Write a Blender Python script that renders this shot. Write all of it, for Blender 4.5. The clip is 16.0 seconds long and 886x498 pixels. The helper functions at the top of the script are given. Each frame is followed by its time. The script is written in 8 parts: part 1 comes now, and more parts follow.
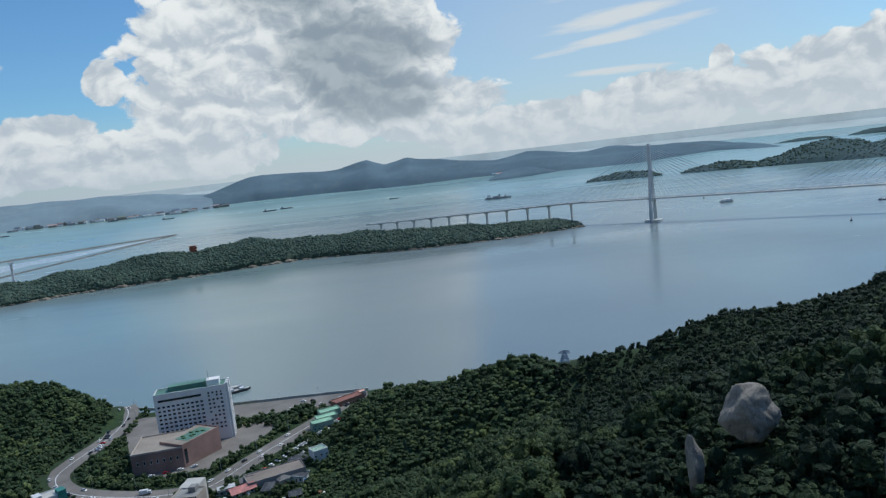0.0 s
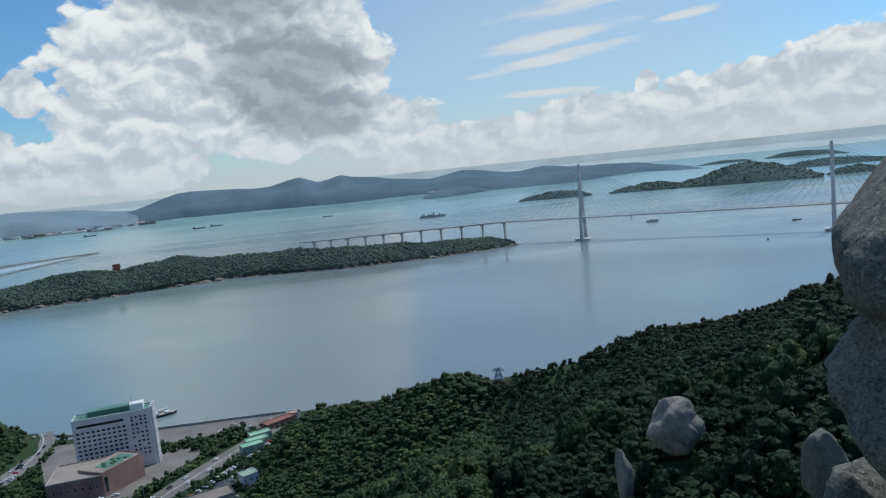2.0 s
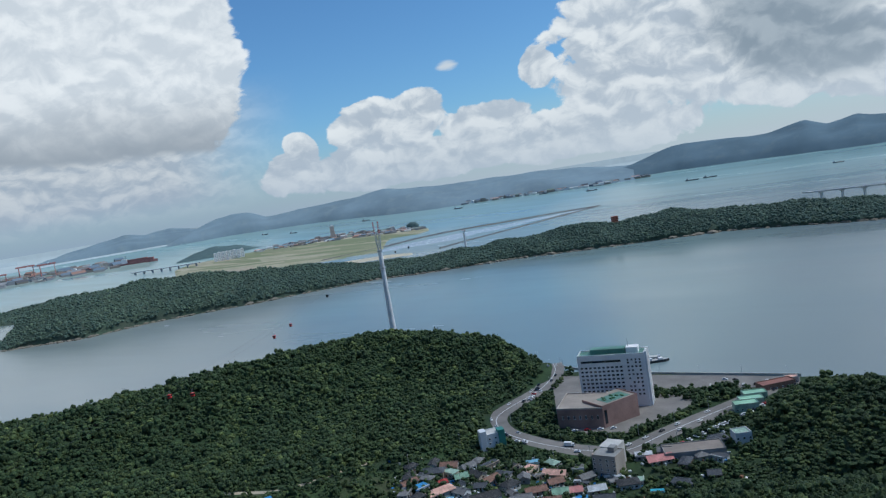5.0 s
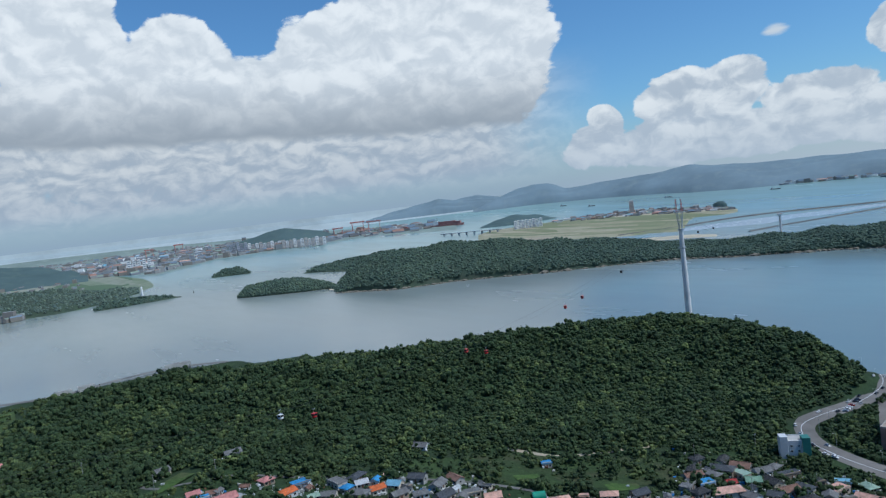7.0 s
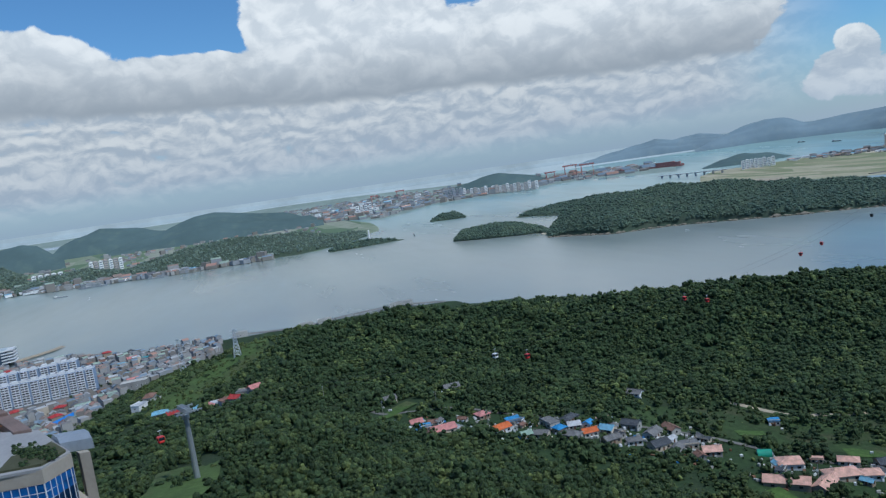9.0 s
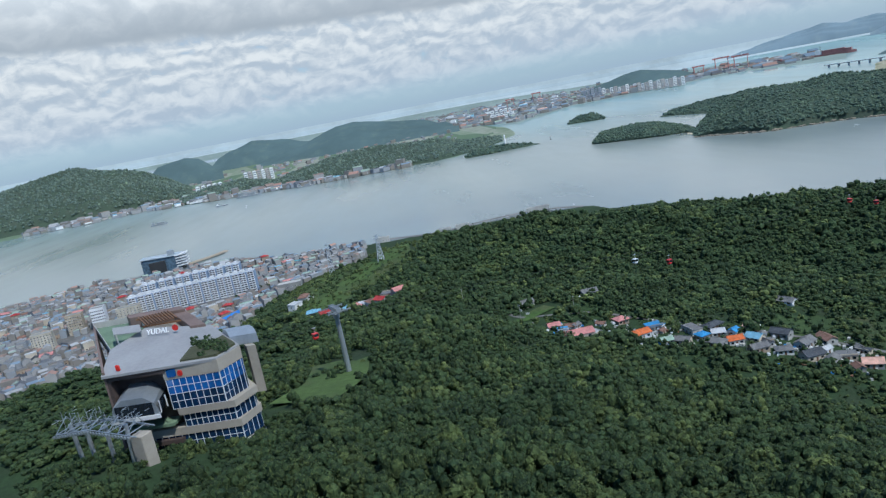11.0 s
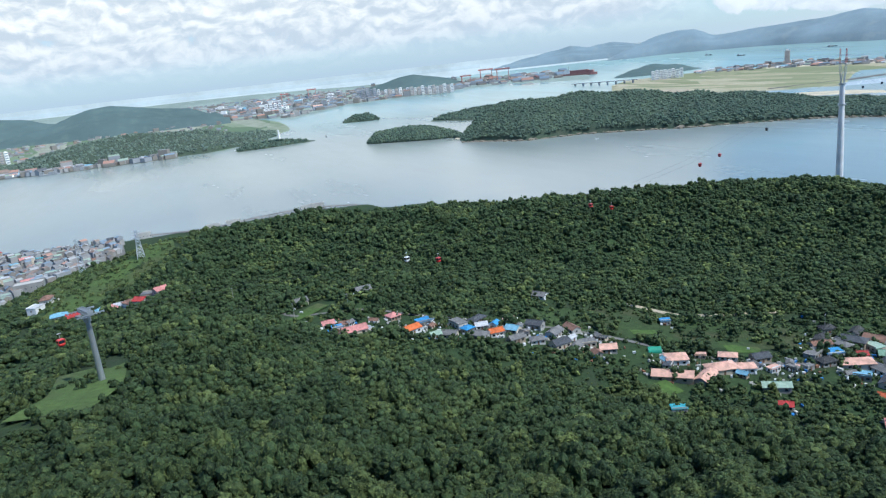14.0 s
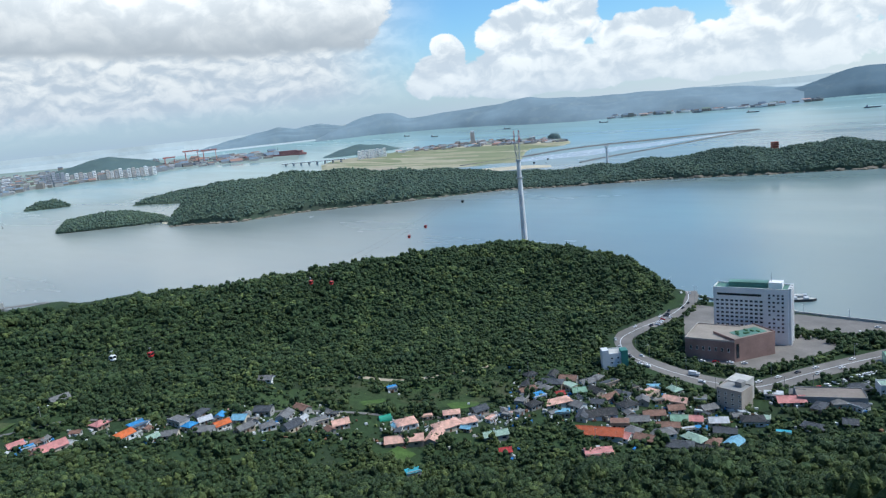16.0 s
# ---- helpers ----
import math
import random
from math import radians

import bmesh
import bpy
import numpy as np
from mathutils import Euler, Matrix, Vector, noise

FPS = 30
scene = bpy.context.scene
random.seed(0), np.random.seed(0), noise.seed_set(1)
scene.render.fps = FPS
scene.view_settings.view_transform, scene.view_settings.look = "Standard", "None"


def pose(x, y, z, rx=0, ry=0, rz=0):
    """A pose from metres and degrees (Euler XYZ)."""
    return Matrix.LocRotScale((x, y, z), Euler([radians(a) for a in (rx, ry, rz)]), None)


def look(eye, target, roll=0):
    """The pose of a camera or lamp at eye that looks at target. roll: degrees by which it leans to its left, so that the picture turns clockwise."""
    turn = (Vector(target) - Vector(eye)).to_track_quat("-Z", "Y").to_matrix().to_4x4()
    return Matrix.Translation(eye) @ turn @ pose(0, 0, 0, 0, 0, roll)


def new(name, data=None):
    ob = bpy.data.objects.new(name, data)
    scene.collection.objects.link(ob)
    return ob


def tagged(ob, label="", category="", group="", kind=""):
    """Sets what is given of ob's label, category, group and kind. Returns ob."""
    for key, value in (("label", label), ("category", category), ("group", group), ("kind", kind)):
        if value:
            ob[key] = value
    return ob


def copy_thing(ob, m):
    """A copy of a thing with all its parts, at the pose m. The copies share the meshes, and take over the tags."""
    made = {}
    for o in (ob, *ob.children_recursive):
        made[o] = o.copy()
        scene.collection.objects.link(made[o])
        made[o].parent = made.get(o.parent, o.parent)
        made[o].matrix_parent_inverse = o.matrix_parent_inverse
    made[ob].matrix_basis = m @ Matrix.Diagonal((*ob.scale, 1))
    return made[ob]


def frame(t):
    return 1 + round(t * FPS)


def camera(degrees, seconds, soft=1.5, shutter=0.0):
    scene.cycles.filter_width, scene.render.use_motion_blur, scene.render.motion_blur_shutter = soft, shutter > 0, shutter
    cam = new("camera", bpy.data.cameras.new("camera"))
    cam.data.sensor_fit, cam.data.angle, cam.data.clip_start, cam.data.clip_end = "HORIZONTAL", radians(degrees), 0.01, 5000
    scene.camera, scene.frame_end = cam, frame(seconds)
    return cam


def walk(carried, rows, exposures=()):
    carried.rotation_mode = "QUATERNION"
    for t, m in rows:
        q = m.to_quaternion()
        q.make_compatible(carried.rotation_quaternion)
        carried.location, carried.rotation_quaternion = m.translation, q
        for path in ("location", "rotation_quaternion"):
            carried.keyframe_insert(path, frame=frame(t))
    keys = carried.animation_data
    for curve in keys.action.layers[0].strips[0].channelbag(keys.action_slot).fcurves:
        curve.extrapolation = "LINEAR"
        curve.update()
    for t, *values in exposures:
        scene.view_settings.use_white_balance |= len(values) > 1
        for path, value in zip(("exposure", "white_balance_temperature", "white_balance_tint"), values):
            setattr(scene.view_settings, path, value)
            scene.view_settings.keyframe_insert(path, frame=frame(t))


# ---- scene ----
# The eye stands on a summit rock 192 m above the sea; azimuths run clockwise from the first view.
EYE_Z = 192.0
cam = camera(64.07, 16.0, 1.3)
ROWS = [
    (0.0, -0.84, -7.46, 6.45), (0.5, -4.50, -7.76, 5.76), (1.0, -5.91, -7.73, 6.08), (1.5, -6.03, -5.98, 5.94),
    (2.0, -6.13, -6.55, 5.79), (2.5, -5.97, -6.87, 6.05), (3.0, -0.61, -6.61, 7.15), (3.5, 8.12, -5.81, 8.34),
    (4.0, 15.48, -5.70, 9.01), (4.5, 23.25, -6.04, 9.30), (5.0, 32.42, -5.16, 9.32), (5.2, 36.76, -5.05, 9.60),
    (7.3, 57.20, -4.23, 6.60), (7.5, 57.36, -4.63, 6.62), (8.0, 58.44, -5.00, 6.48), (8.5, 64.78, -5.05, 7.25),
    (9.0, 73.64, -6.13, 8.38), (9.5, 81.57, -5.89, 9.55), (9.7, 82.91, -6.11, 9.89), (11.8, 82.64, -15.58, 10.35),
    (12.0, 81.16, -15.60, 10.00), (12.5, 79.05, -16.49, 9.57), (13.0, 76.84, -16.74, 8.78), (13.5, 74.33, -16.29, 8.02),
    (14.0, 66.84, -14.75, 6.18), (14.5, 56.70, -14.10, 5.84), (15.0, 50.18, -13.70, 6.57), (15.5, 47.20, -11.37, 6.50),
    (16.0, 43.94, -10.93, 5.95),
]
ARM = 0.45  # the camera is held at arm's length while the body turns
walk(cam, [(t, pose(-ARM * math.sin(radians(yaw)), ARM * (math.cos(radians(yaw)) - 1), EYE_Z, 90 + pitch, roll, yaw)) for t, yaw, pitch, roll in ROWS],
     exposures=[(0.0, -0.40, 6150, 6), (2.8, -0.38, 6150, 6), (5.0, -0.45, 5900, 6), (8.0, -0.46, 5760, 6), (9.7, -0.44, 5830, 6), (11.8, 0.12, 5980, 6), (13.5, 0.30, 6060, 6), (14.5, 0.28, 6110, 6), (16.0, 0.05, 6080, 6)])
# ---- daylight ----
SUN_AZ, SUN_EL = 52.0, 55.0


def way(az, el):
    """Unit vector towards an azimuth (clockwise from y) and an elevation."""
    a, e = radians(az), radians(el)
    return Vector((math.sin(a) * math.cos(e), math.cos(a) * math.cos(e), math.sin(e)))


world = bpy.data.worlds.new("sky")
scene.world = world
world.use_nodes = True
WT = world.node_tree
WT.nodes.clear()


def wnode(kind, **sets):
    n = WT.nodes.new(kind)
    for k, v in sets.items():
        if k == "operation":
            n.operation = v
        elif k == "inputs":
            for i, val in v.items():
                n.inputs[i].default_value = val
    return n


def wlink(a, b):
    WT.links.new(a, b)


def wmath(op, a, b=None, c=None, clamp=False):
    n = WT.nodes.new("ShaderNodeMath")
    n.operation, n.use_clamp = op, clamp
    for i, v in enumerate((a, b, c)):
        if v is None:
            continue
        if isinstance(v, (int, float)):
            n.inputs[i].default_value = v
        else:
            wlink(v, n.inputs[i])
    return n.outputs[0]


coord = wnode("ShaderNodeTexCoord").outputs["Generated"]
nrm = wnode("ShaderNodeVectorMath")
nrm.operation = "NORMALIZE"
wlink(coord, nrm.inputs[0])
aim = nrm.outputs[0]
parts_ = wnode("ShaderNodeSeparateXYZ")
wlink(aim, parts_.inputs[0])
# the sky is laid out by azimuth and elevation in degrees
AZ = wmath("MULTIPLY", wmath("ARCTAN2", parts_.outputs[0], parts_.outputs[1]), 57.29578)
EL = wmath("MULTIPLY", wmath("ARCSINE", parts_.outputs[2]), 57.29578)


def wramp(sock, lo, hi, smooth=True):
    n = WT.nodes.new("ShaderNodeMapRange")
    n.interpolation_type = "SMOOTHSTEP" if smooth else "LINEAR"
    wlink(sock, n.inputs[0])
    n.inputs[1].default_value, n.inputs[2].default_value = lo, hi
    return n.outputs[0]


def wmix(fac, a, b):
    n = WT.nodes.new("ShaderNodeMix")
    n.data_type = "RGBA"
    for s, v in ((n.inputs[0], fac), (n.inputs[6], a), (n.inputs[7], b)):
        if isinstance(v, (int, float)):
            s.default_value = v
        elif isinstance(v, tuple):
            s.default_value = (*v, 1)
        else:
            wlink(v, s)
    return n.outputs[2]


def wplace(a, e, sx, sy, seed=0.0):
    n = wnode("ShaderNodeCombineXYZ")
    wlink(wmath("DIVIDE", a, sx), n.inputs[0])
    wlink(wmath("DIVIDE", e, sy), n.inputs[1])
    n.inputs[2].default_value = seed
    return n.outputs[0]


def wnoise(a, e, sx, sy, detail, rough, seed=0.0):
    n = wnode("ShaderNodeTexNoise")
    wlink(wplace(a, e, sx, sy, seed), n.inputs["Vector"])
    n.inputs["Scale"].default_value, n.inputs["Detail"].default_value, n.inputs["Roughness"].default_value = 1.0, detail, rough
    return n.outputs["Fac"]


def wcells(a, e, sx, sy, detail, seed=0.0):
    """Round heads packed side by side, with smaller heads on them."""
    n = wnode("ShaderNodeTexVoronoi")
    n.feature = "SMOOTH_F1"
    n.normalize = True
    wlink(wplace(a, e, sx, sy, seed), n.inputs["Vector"])
    n.inputs["Scale"].default_value, n.inputs["Detail"].default_value, n.inputs["Roughness"].default_value = 1.0, detail, 0.55
    n.inputs["Smoothness"].default_value = 0.35
    return n.outputs["Distance"]


def spot(a, e, w, h, lean=0.0):
    """1 in the middle of a patch of sky, 0 at its rim, below 0 outside."""
    c, s = math.cos(radians(lean)), math.sin(radians(lean))
    da, de = wmath("SUBTRACT", AZ, a), wmath("SUBTRACT", EL, e)
    u = wmath("ADD", wmath("MULTIPLY", da, c / w), wmath("MULTIPLY", de, s / w))
    v = wmath("ADD", wmath("MULTIPLY", da, -s / h), wmath("MULTIPLY", de, c / h))
    r2 = wmath("ADD", wmath("MULTIPLY", u, u), wmath("MULTIPLY", v, v))
    return wmath("MAXIMUM", wmath("SUBTRACT", 1.0, r2), -1.5)


def heap(spots):
    out_ = None
    for row_ in spots:
        b_ = spot(*row_)
        out_ = b_ if out_ is None else wmath("SMOOTH_MAX", out_, b_, 0.25)
    return out_


sky = WT.nodes.new("ShaderNodeTexSky")
sky.sky_type, sky.sun_disc = "NISHITA", False
sky.sun_elevation, sky.sun_rotation = radians(SUN_EL), radians(SUN_AZ)
sky.air_density, sky.dust_density, sky.ozone_density = 1.0, 0.5, 2.0
clear_sky = wnode("ShaderNodeVectorMath")
clear_sky.operation = "SCALE"
tinted = WT.nodes.new("ShaderNodeMix")
tinted.data_type, tinted.blend_type = "RGBA", "MULTIPLY"
tinted.inputs[0].default_value = 1.0
wlink(sky.outputs[0], tinted.inputs[6])
tinted.inputs[7].default_value = (0.70, 1.0, 1.22, 1)
wlink(tinted.outputs[2], clear_sky.inputs[0])
clear_sky.inputs["Scale"].default_value = 0.128

# the shapes shared by all cumulus: broad swells, round heads and fine fringes, bent by a slow drift
drift_a = wmath("ADD", AZ, wmath("MULTIPLY", wmath("SUBTRACT", wnoise(AZ, EL, 4.0, 3.0, 3, 0.5, 5.0), 0.5), 3.2))
drift_e = wmath("ADD", EL, wmath("MULTIPLY", wmath("SUBTRACT", wnoise(AZ, EL, 4.0, 3.0, 3, 0.5, 9.0), 0.5), 2.4))


def billows(da, de):
    a_, e_ = wmath("ADD", drift_a, da), wmath("ADD", drift_e, de)
    heads = wmath("SUBTRACT", 0.36, wcells(a_, e_, 3.4, 2.7, 2.0, 1.3))
    fine = wmath("SUBTRACT", wnoise(a_, e_, 3.0, 2.2, 8, 0.62, 2.0), 0.5)
    return wmath("ADD", wmath("MULTIPLY", heads, 1.15), wmath("MULTIPLY", fine, 1.0))


puff, puff_sun = billows(0.0, 0.0), billows(0.35, 0.75)
swell = wmath("SUBTRACT", wnoise(AZ, EL, 9.0, 5.0, 3, 0.5, 4.0), 0.5)
lit = wramp(wmath("SUBTRACT", puff, puff_sun), -0.20, 0.24)

# the tall cumulus over the bridge and the heaps along the horizon
TALL = [(-9, 17, 11, 8), (-11, 10, 10.5, 5.5), (-4, 9, 6.5, 7), (-15, 6, 8, 3.6), (-3, 4.2, 9.5, 2.6), (-23.6, 7.8, 1.5, 1.5)]
LOW = [(-43.0, 4.0, 1.3, 1.9, 20), (-44.0, 3.0, 2.4, 1.4), (-37.0, 5.3, 3.4, 2.0), (-33.5, 5.8, 2.6, 2.0), (-28.5, 4.6, 4.2, 1.5), (-34, 2.4, 13, 1.9), (-20, 2.6, 9, 2.2), (8, 1.6, 9, 1.9), (18, 2.2, 8, 2.3), (22.4, 4.6, 0.9, 1.4), (30, 2.6, 9, 2.7), (36.6, 3.6, 5, 3.2), (46, 4.5, 9, 5), (64, 6, 14, 5), (98, 5, 22, 5), (150, 6, 34, 6), (-150, 8, 24, 6)]
mass = wmath("SMOOTH_MAX", heap(TALL), heap(LOW), 0.15)
dens = wmath("ADD", wmath("ADD", wmath("MULTIPLY", mass, 0.62), wmath("MULTIPLY", puff, 0.95)), wmath("MULTIPLY", swell, 0.45))
cover = wramp(dens, 0.0, 0.13)
thick = wramp(dens, 0.10, 0.95)
heart = wramp(wmath("ADD", heap([(-5.4, 8.6, 8.0, 6.2), (-8, 15, 9, 5.5), (-2.2, 5.0, 4.5, 2.8)]), wmath("ADD", wmath("MULTIPLY", puff, -0.75), wmath("MULTIPLY", swell, 1.2))), -0.05, 0.85)
cloud_col = wmix(lit, (0.68, 0.74, 0.81), (1.17, 1.16, 1.13))
cloud_col = wmix(wmath("MULTIPLY", thick, 0.45), cloud_col, wmix(lit, (0.56, 0.625, 0.70), (0.99, 1.0, 1.0)))
cloud_col = wmix(wmath("MULTIPLY", heart, 0.92), cloud_col, wmix(lit, (0.36, 0.43, 0.495), (0.52, 0.585, 0.64)))

# broken bright puffs low in the west, behind the long cloud
west = wmath("SUBTRACT", 1.0, wramp(AZ, -54.0, -42.0))
small = wmath("ADD", wmath("SUBTRACT", 0.40, wcells(drift_a, drift_e, 2.6, 1.5, 2.0, 7.0)), wmath("MULTIPLY", wmath("SUBTRACT", wnoise(drift_a, drift_e, 2.4, 1.3, 7, 0.6, 3.0), 0.5), 1.1))
small_sun = wmath("ADD", wmath("SUBTRACT", 0.40, wcells(wmath("ADD", drift_a, 0.25), wmath("ADD", drift_e, 0.5), 2.6, 1.5, 2.0, 7.0)), wmath("MULTIPLY", wmath("SUBTRACT", wnoise(wmath("ADD", drift_a, 0.25), wmath("ADD", drift_e, 0.5), 2.4, 1.3, 7, 0.6, 3.0), 0.5), 1.1))
small_lit = wramp(wmath("SUBTRACT", small, small_sun), -0.22, 0.26)
band = wmath("MULTIPLY", west, wramp(EL, 0.0, 2.6))
band = wmath("MULTIPLY", band, wmath("SUBTRACT", 1.0, wramp(EL, 8.0, 11.0)))
band = wmath("MULTIPLY", band, wramp(wmath("ADD", small, wmath("MULTIPLY", swell, 0.7)), -0.62, -0.05))
band_col = wmix(small_lit, (0.57, 0.63, 0.70), (0.94, 0.94, 0.93))

# the long flat-based cloud over the harbour: grey underneath, white heads above
DECK = [(-53, 13, 6.8, 8.5), (-60, 10.5, 9, 5.8), (-59, 16, 4, 4), (-75.5, 11, 4.2, 5.2), (-83, 12.5, 4.6, 6.5), (-72, 8.8, 16, 3.8), (-92, 8.6, 14, 3.0), (-106, 10.6, 9, 3.6), (-120, 13, 11, 6.5), (-140, 14, 16, 9)]
deck_mass = heap(DECK)
foot = wmath("SUBTRACT", wmath("ADD", 3.1, wmath("MULTIPLY", AZ, -0.045)), wmath("MULTIPLY", swell, 1.6))
over = wmath("SUBTRACT", EL, foot)
deck_dens = wmath("ADD", wmath("ADD", wmath("MULTIPLY", deck_mass, 0.85), wmath("MULTIPLY", puff, 0.75)), wmath("MULTIPLY", swell, 0.4))
deck = wmath("MULTIPLY", wramp(deck_dens, 0.0, 0.12), wramp(wmath("ADD", over, wmath("MULTIPLY", puff, 0.5)), -0.35, 0.5))
deck_lit = wramp(wmath("ADD", over, wmath("MULTIPLY", puff, 1.6)), -0.4, 5.6)
deck_col = wmix(deck_lit, (0.455, 0.50, 0.55), wmix(lit, (0.90, 0.93, 0.96), (1.20, 1.19, 1.17)))

# thin ice streaks and the pale veil towards the sun
ICE = [(15.5, 9.0, 7.2, 0.75, 5), (16.0, 7.6, 7.6, 0.55, 6), (25.8, 9.4, 3.0, 0.45, 7), (15, 5.0, 5.0, 0.35, -2), (22, 12, 12, 1.0, 7), (-30.6, 9.2, 1.1, 0.5, 0)]
ice = wramp(wmath("ADD", wmath("MULTIPLY", heap(ICE), 0.55), wmath("MULTIPLY", wmath("SUBTRACT", wnoise(wmath("SUBTRACT", AZ, wmath("MULTIPLY", EL, 2.0)), EL, 5.0, 0.7, 6, 0.6, 6.0), 0.5), 1.2)), 0.02, 0.55)
veil = wmath("MULTIPLY", wmath("MAXIMUM", spot(14, 8, 26, 13), 0.0), 0.60)
with_ice = wmix(wmath("MULTIPLY", ice, 0.85), wmix(veil, clear_sky.outputs[0], (0.70, 0.79, 0.87)), (0.95, 0.96, 0.96))
with_cloud = wmix(deck, wmix(band, wmix(cover, with_ice, cloud_col), band_col), deck_col)
# the humid air low over the sea, bright towards the sun and blue-grey in the west
sunward = wramp(AZ, -62.0, -8.0)
haze = wmath("POWER", wmath("SUBTRACT", 1.0, wramp(EL, -0.4, 6.4, False)), 1.45)
hazy = wmix(wmath("MULTIPLY", haze, 0.92), with_cloud, wmix(sunward, (0.44, 0.545, 0.675), (0.74, 0.80, 0.855)))
out = wnode("ShaderNodeOutputWorld")
bg = wnode("ShaderNodeBackground")
wlink(hazy, bg.inputs[0])
bg.inputs[1].default_value = 0.95
wlink(bg.outputs[0], out.inputs[0])

sun = new("sun", bpy.data.lights.new("sun", "SUN"))
sun.data.energy, sun.data.angle, sun.data.color = 3.9, radians(0.6), (1.0, 0.95, 0.87)
sun.matrix_world = look(way(SUN_AZ, SUN_EL) * 900, (0, 0, 0))
tagged(sun, "warm late-summer sun", "sun", kind="structure")
# ---- materials ----
class Nodes:
    """Short-hand for building one material's nodes."""

    def __init__(self, name, rough=0.7, metal=0.0, spec=0.5):
        self.m = bpy.data.materials.new(name)
        self.m.use_nodes = True
        self.t = self.m.node_tree
        self.b = self.t.nodes["Principled BSDF"]
        self.b.inputs["Roughness"].default_value = rough
        self.b.inputs["Metallic"].default_value = metal
        self.b.inputs["Specular IOR Level"].default_value = spec
        self.pos = self.t.nodes.new("ShaderNodeNewGeometry").outputs["Position"]

    def put(self, sock, v):
        if isinstance(v, (int, float)):
            sock.default_value = v
        elif isinstance(v, tuple):
            sock.default_value = (*v, 1) if len(v) == 3 else v
        else:
            self.t.links.new(v, sock)

    def noise(self, size, detail=4, rough=0.55, stretch=(1, 1, 1), turn=0.0, where=None):
        mp = self.t.nodes.new("ShaderNodeMapping")
        self.t.links.new(where or self.pos, mp.inputs["Vector"])
        mp.inputs["Scale"].default_value = tuple(s / size for s in stretch)
        mp.inputs["Rotation"].default_value = (0, 0, radians(turn))
        n = self.t.nodes.new("ShaderNodeTexNoise")
        self.t.links.new(mp.outputs[0], n.inputs["Vector"])
        n.inputs["Scale"].default_value, n.inputs["Detail"].default_value, n.inputs["Roughness"].default_value = 1.0, detail, rough
        return n.outputs["Fac"]

    def ramp(self, sock, *stops):
        r = self.t.nodes.new("ShaderNodeValToRGB")
        self.t.links.new(sock, r.inputs[0])
        e = r.color_ramp.elements
        while len(e) < len(stops):
            e.new(0.5)
        for el, (p, c) in zip(e, stops):
            el.position, el.color = p, (*c, 1)
        return r.outputs[0]

    def span(self, sock, lo, hi, a=0.0, b=1.0):
        r = self.t.nodes.new("ShaderNodeMapRange")
        self.t.links.new(sock, r.inputs[0])
        for i, v in enumerate((lo, hi, a, b)):
            r.inputs[i + 1].default_value = v
        return r.outputs[0]

    def calc(self, op, a, b):
        n = self.t.nodes.new("ShaderNodeMath")
        n.operation = op
        self.put(n.inputs[0], a)
        self.put(n.inputs[1], b)
        return n.outputs[0]

    def mix(self, fac, a, b, blend="MIX"):
        n = self.t.nodes.new("ShaderNodeMix")
        n.data_type, n.blend_type = "RGBA", blend
        self.put(n.inputs[0], fac)
        self.put(n.inputs[6], a)
        self.put(n.inputs[7], b)
        return n.outputs[2]

    def bump(self, sock, strength, dist):
        n = self.t.nodes.new("ShaderNodeBump")
        self.t.links.new(sock, n.inputs["Height"])
        n.inputs["Strength"].default_value, n.inputs["Distance"].default_value = strength, dist
        old = self.b.inputs["Normal"].links
        if old:
            self.t.links.new(old[0].from_socket, n.inputs["Normal"])
        self.t.links.new(n.outputs[0], self.b.inputs["Normal"])
        return self

    def done(self, col):
        self.put(self.b.inputs["Base Color"], col)
        return self.m


def dim(c, k):
    return tuple(min(1.0, v * k) for v in c)


MATS = {}


def paint(name, col, rough=0.6, metal=0.0, size=3.0, wear=0.25, bump=0.0, spec=0.4):
    """A weathered coat of one colour: broad fading, fine grime."""
    if name in MATS:
        return MATS[name]
    n = Nodes(name, rough, metal, spec)
    big = n.noise(size * 4, 3)
    fine = n.noise(size * 0.3, 5, 0.6)
    c = n.mix(n.span(big, 0.3, 0.7), dim(col, 1 - wear), dim(col, 1 + wear * 0.4))
    c = n.mix(n.span(fine, 0.45, 0.75, 0, wear), c, dim(col, 0.55))
    if bump:
        n.bump(fine, 0.5, bump)
    n.put(n.b.inputs["Roughness"], n.span(fine, 0.3, 0.7, rough * 0.85, min(1, rough * 1.15)))
    MATS[name] = n.done(c)
    return MATS[name]


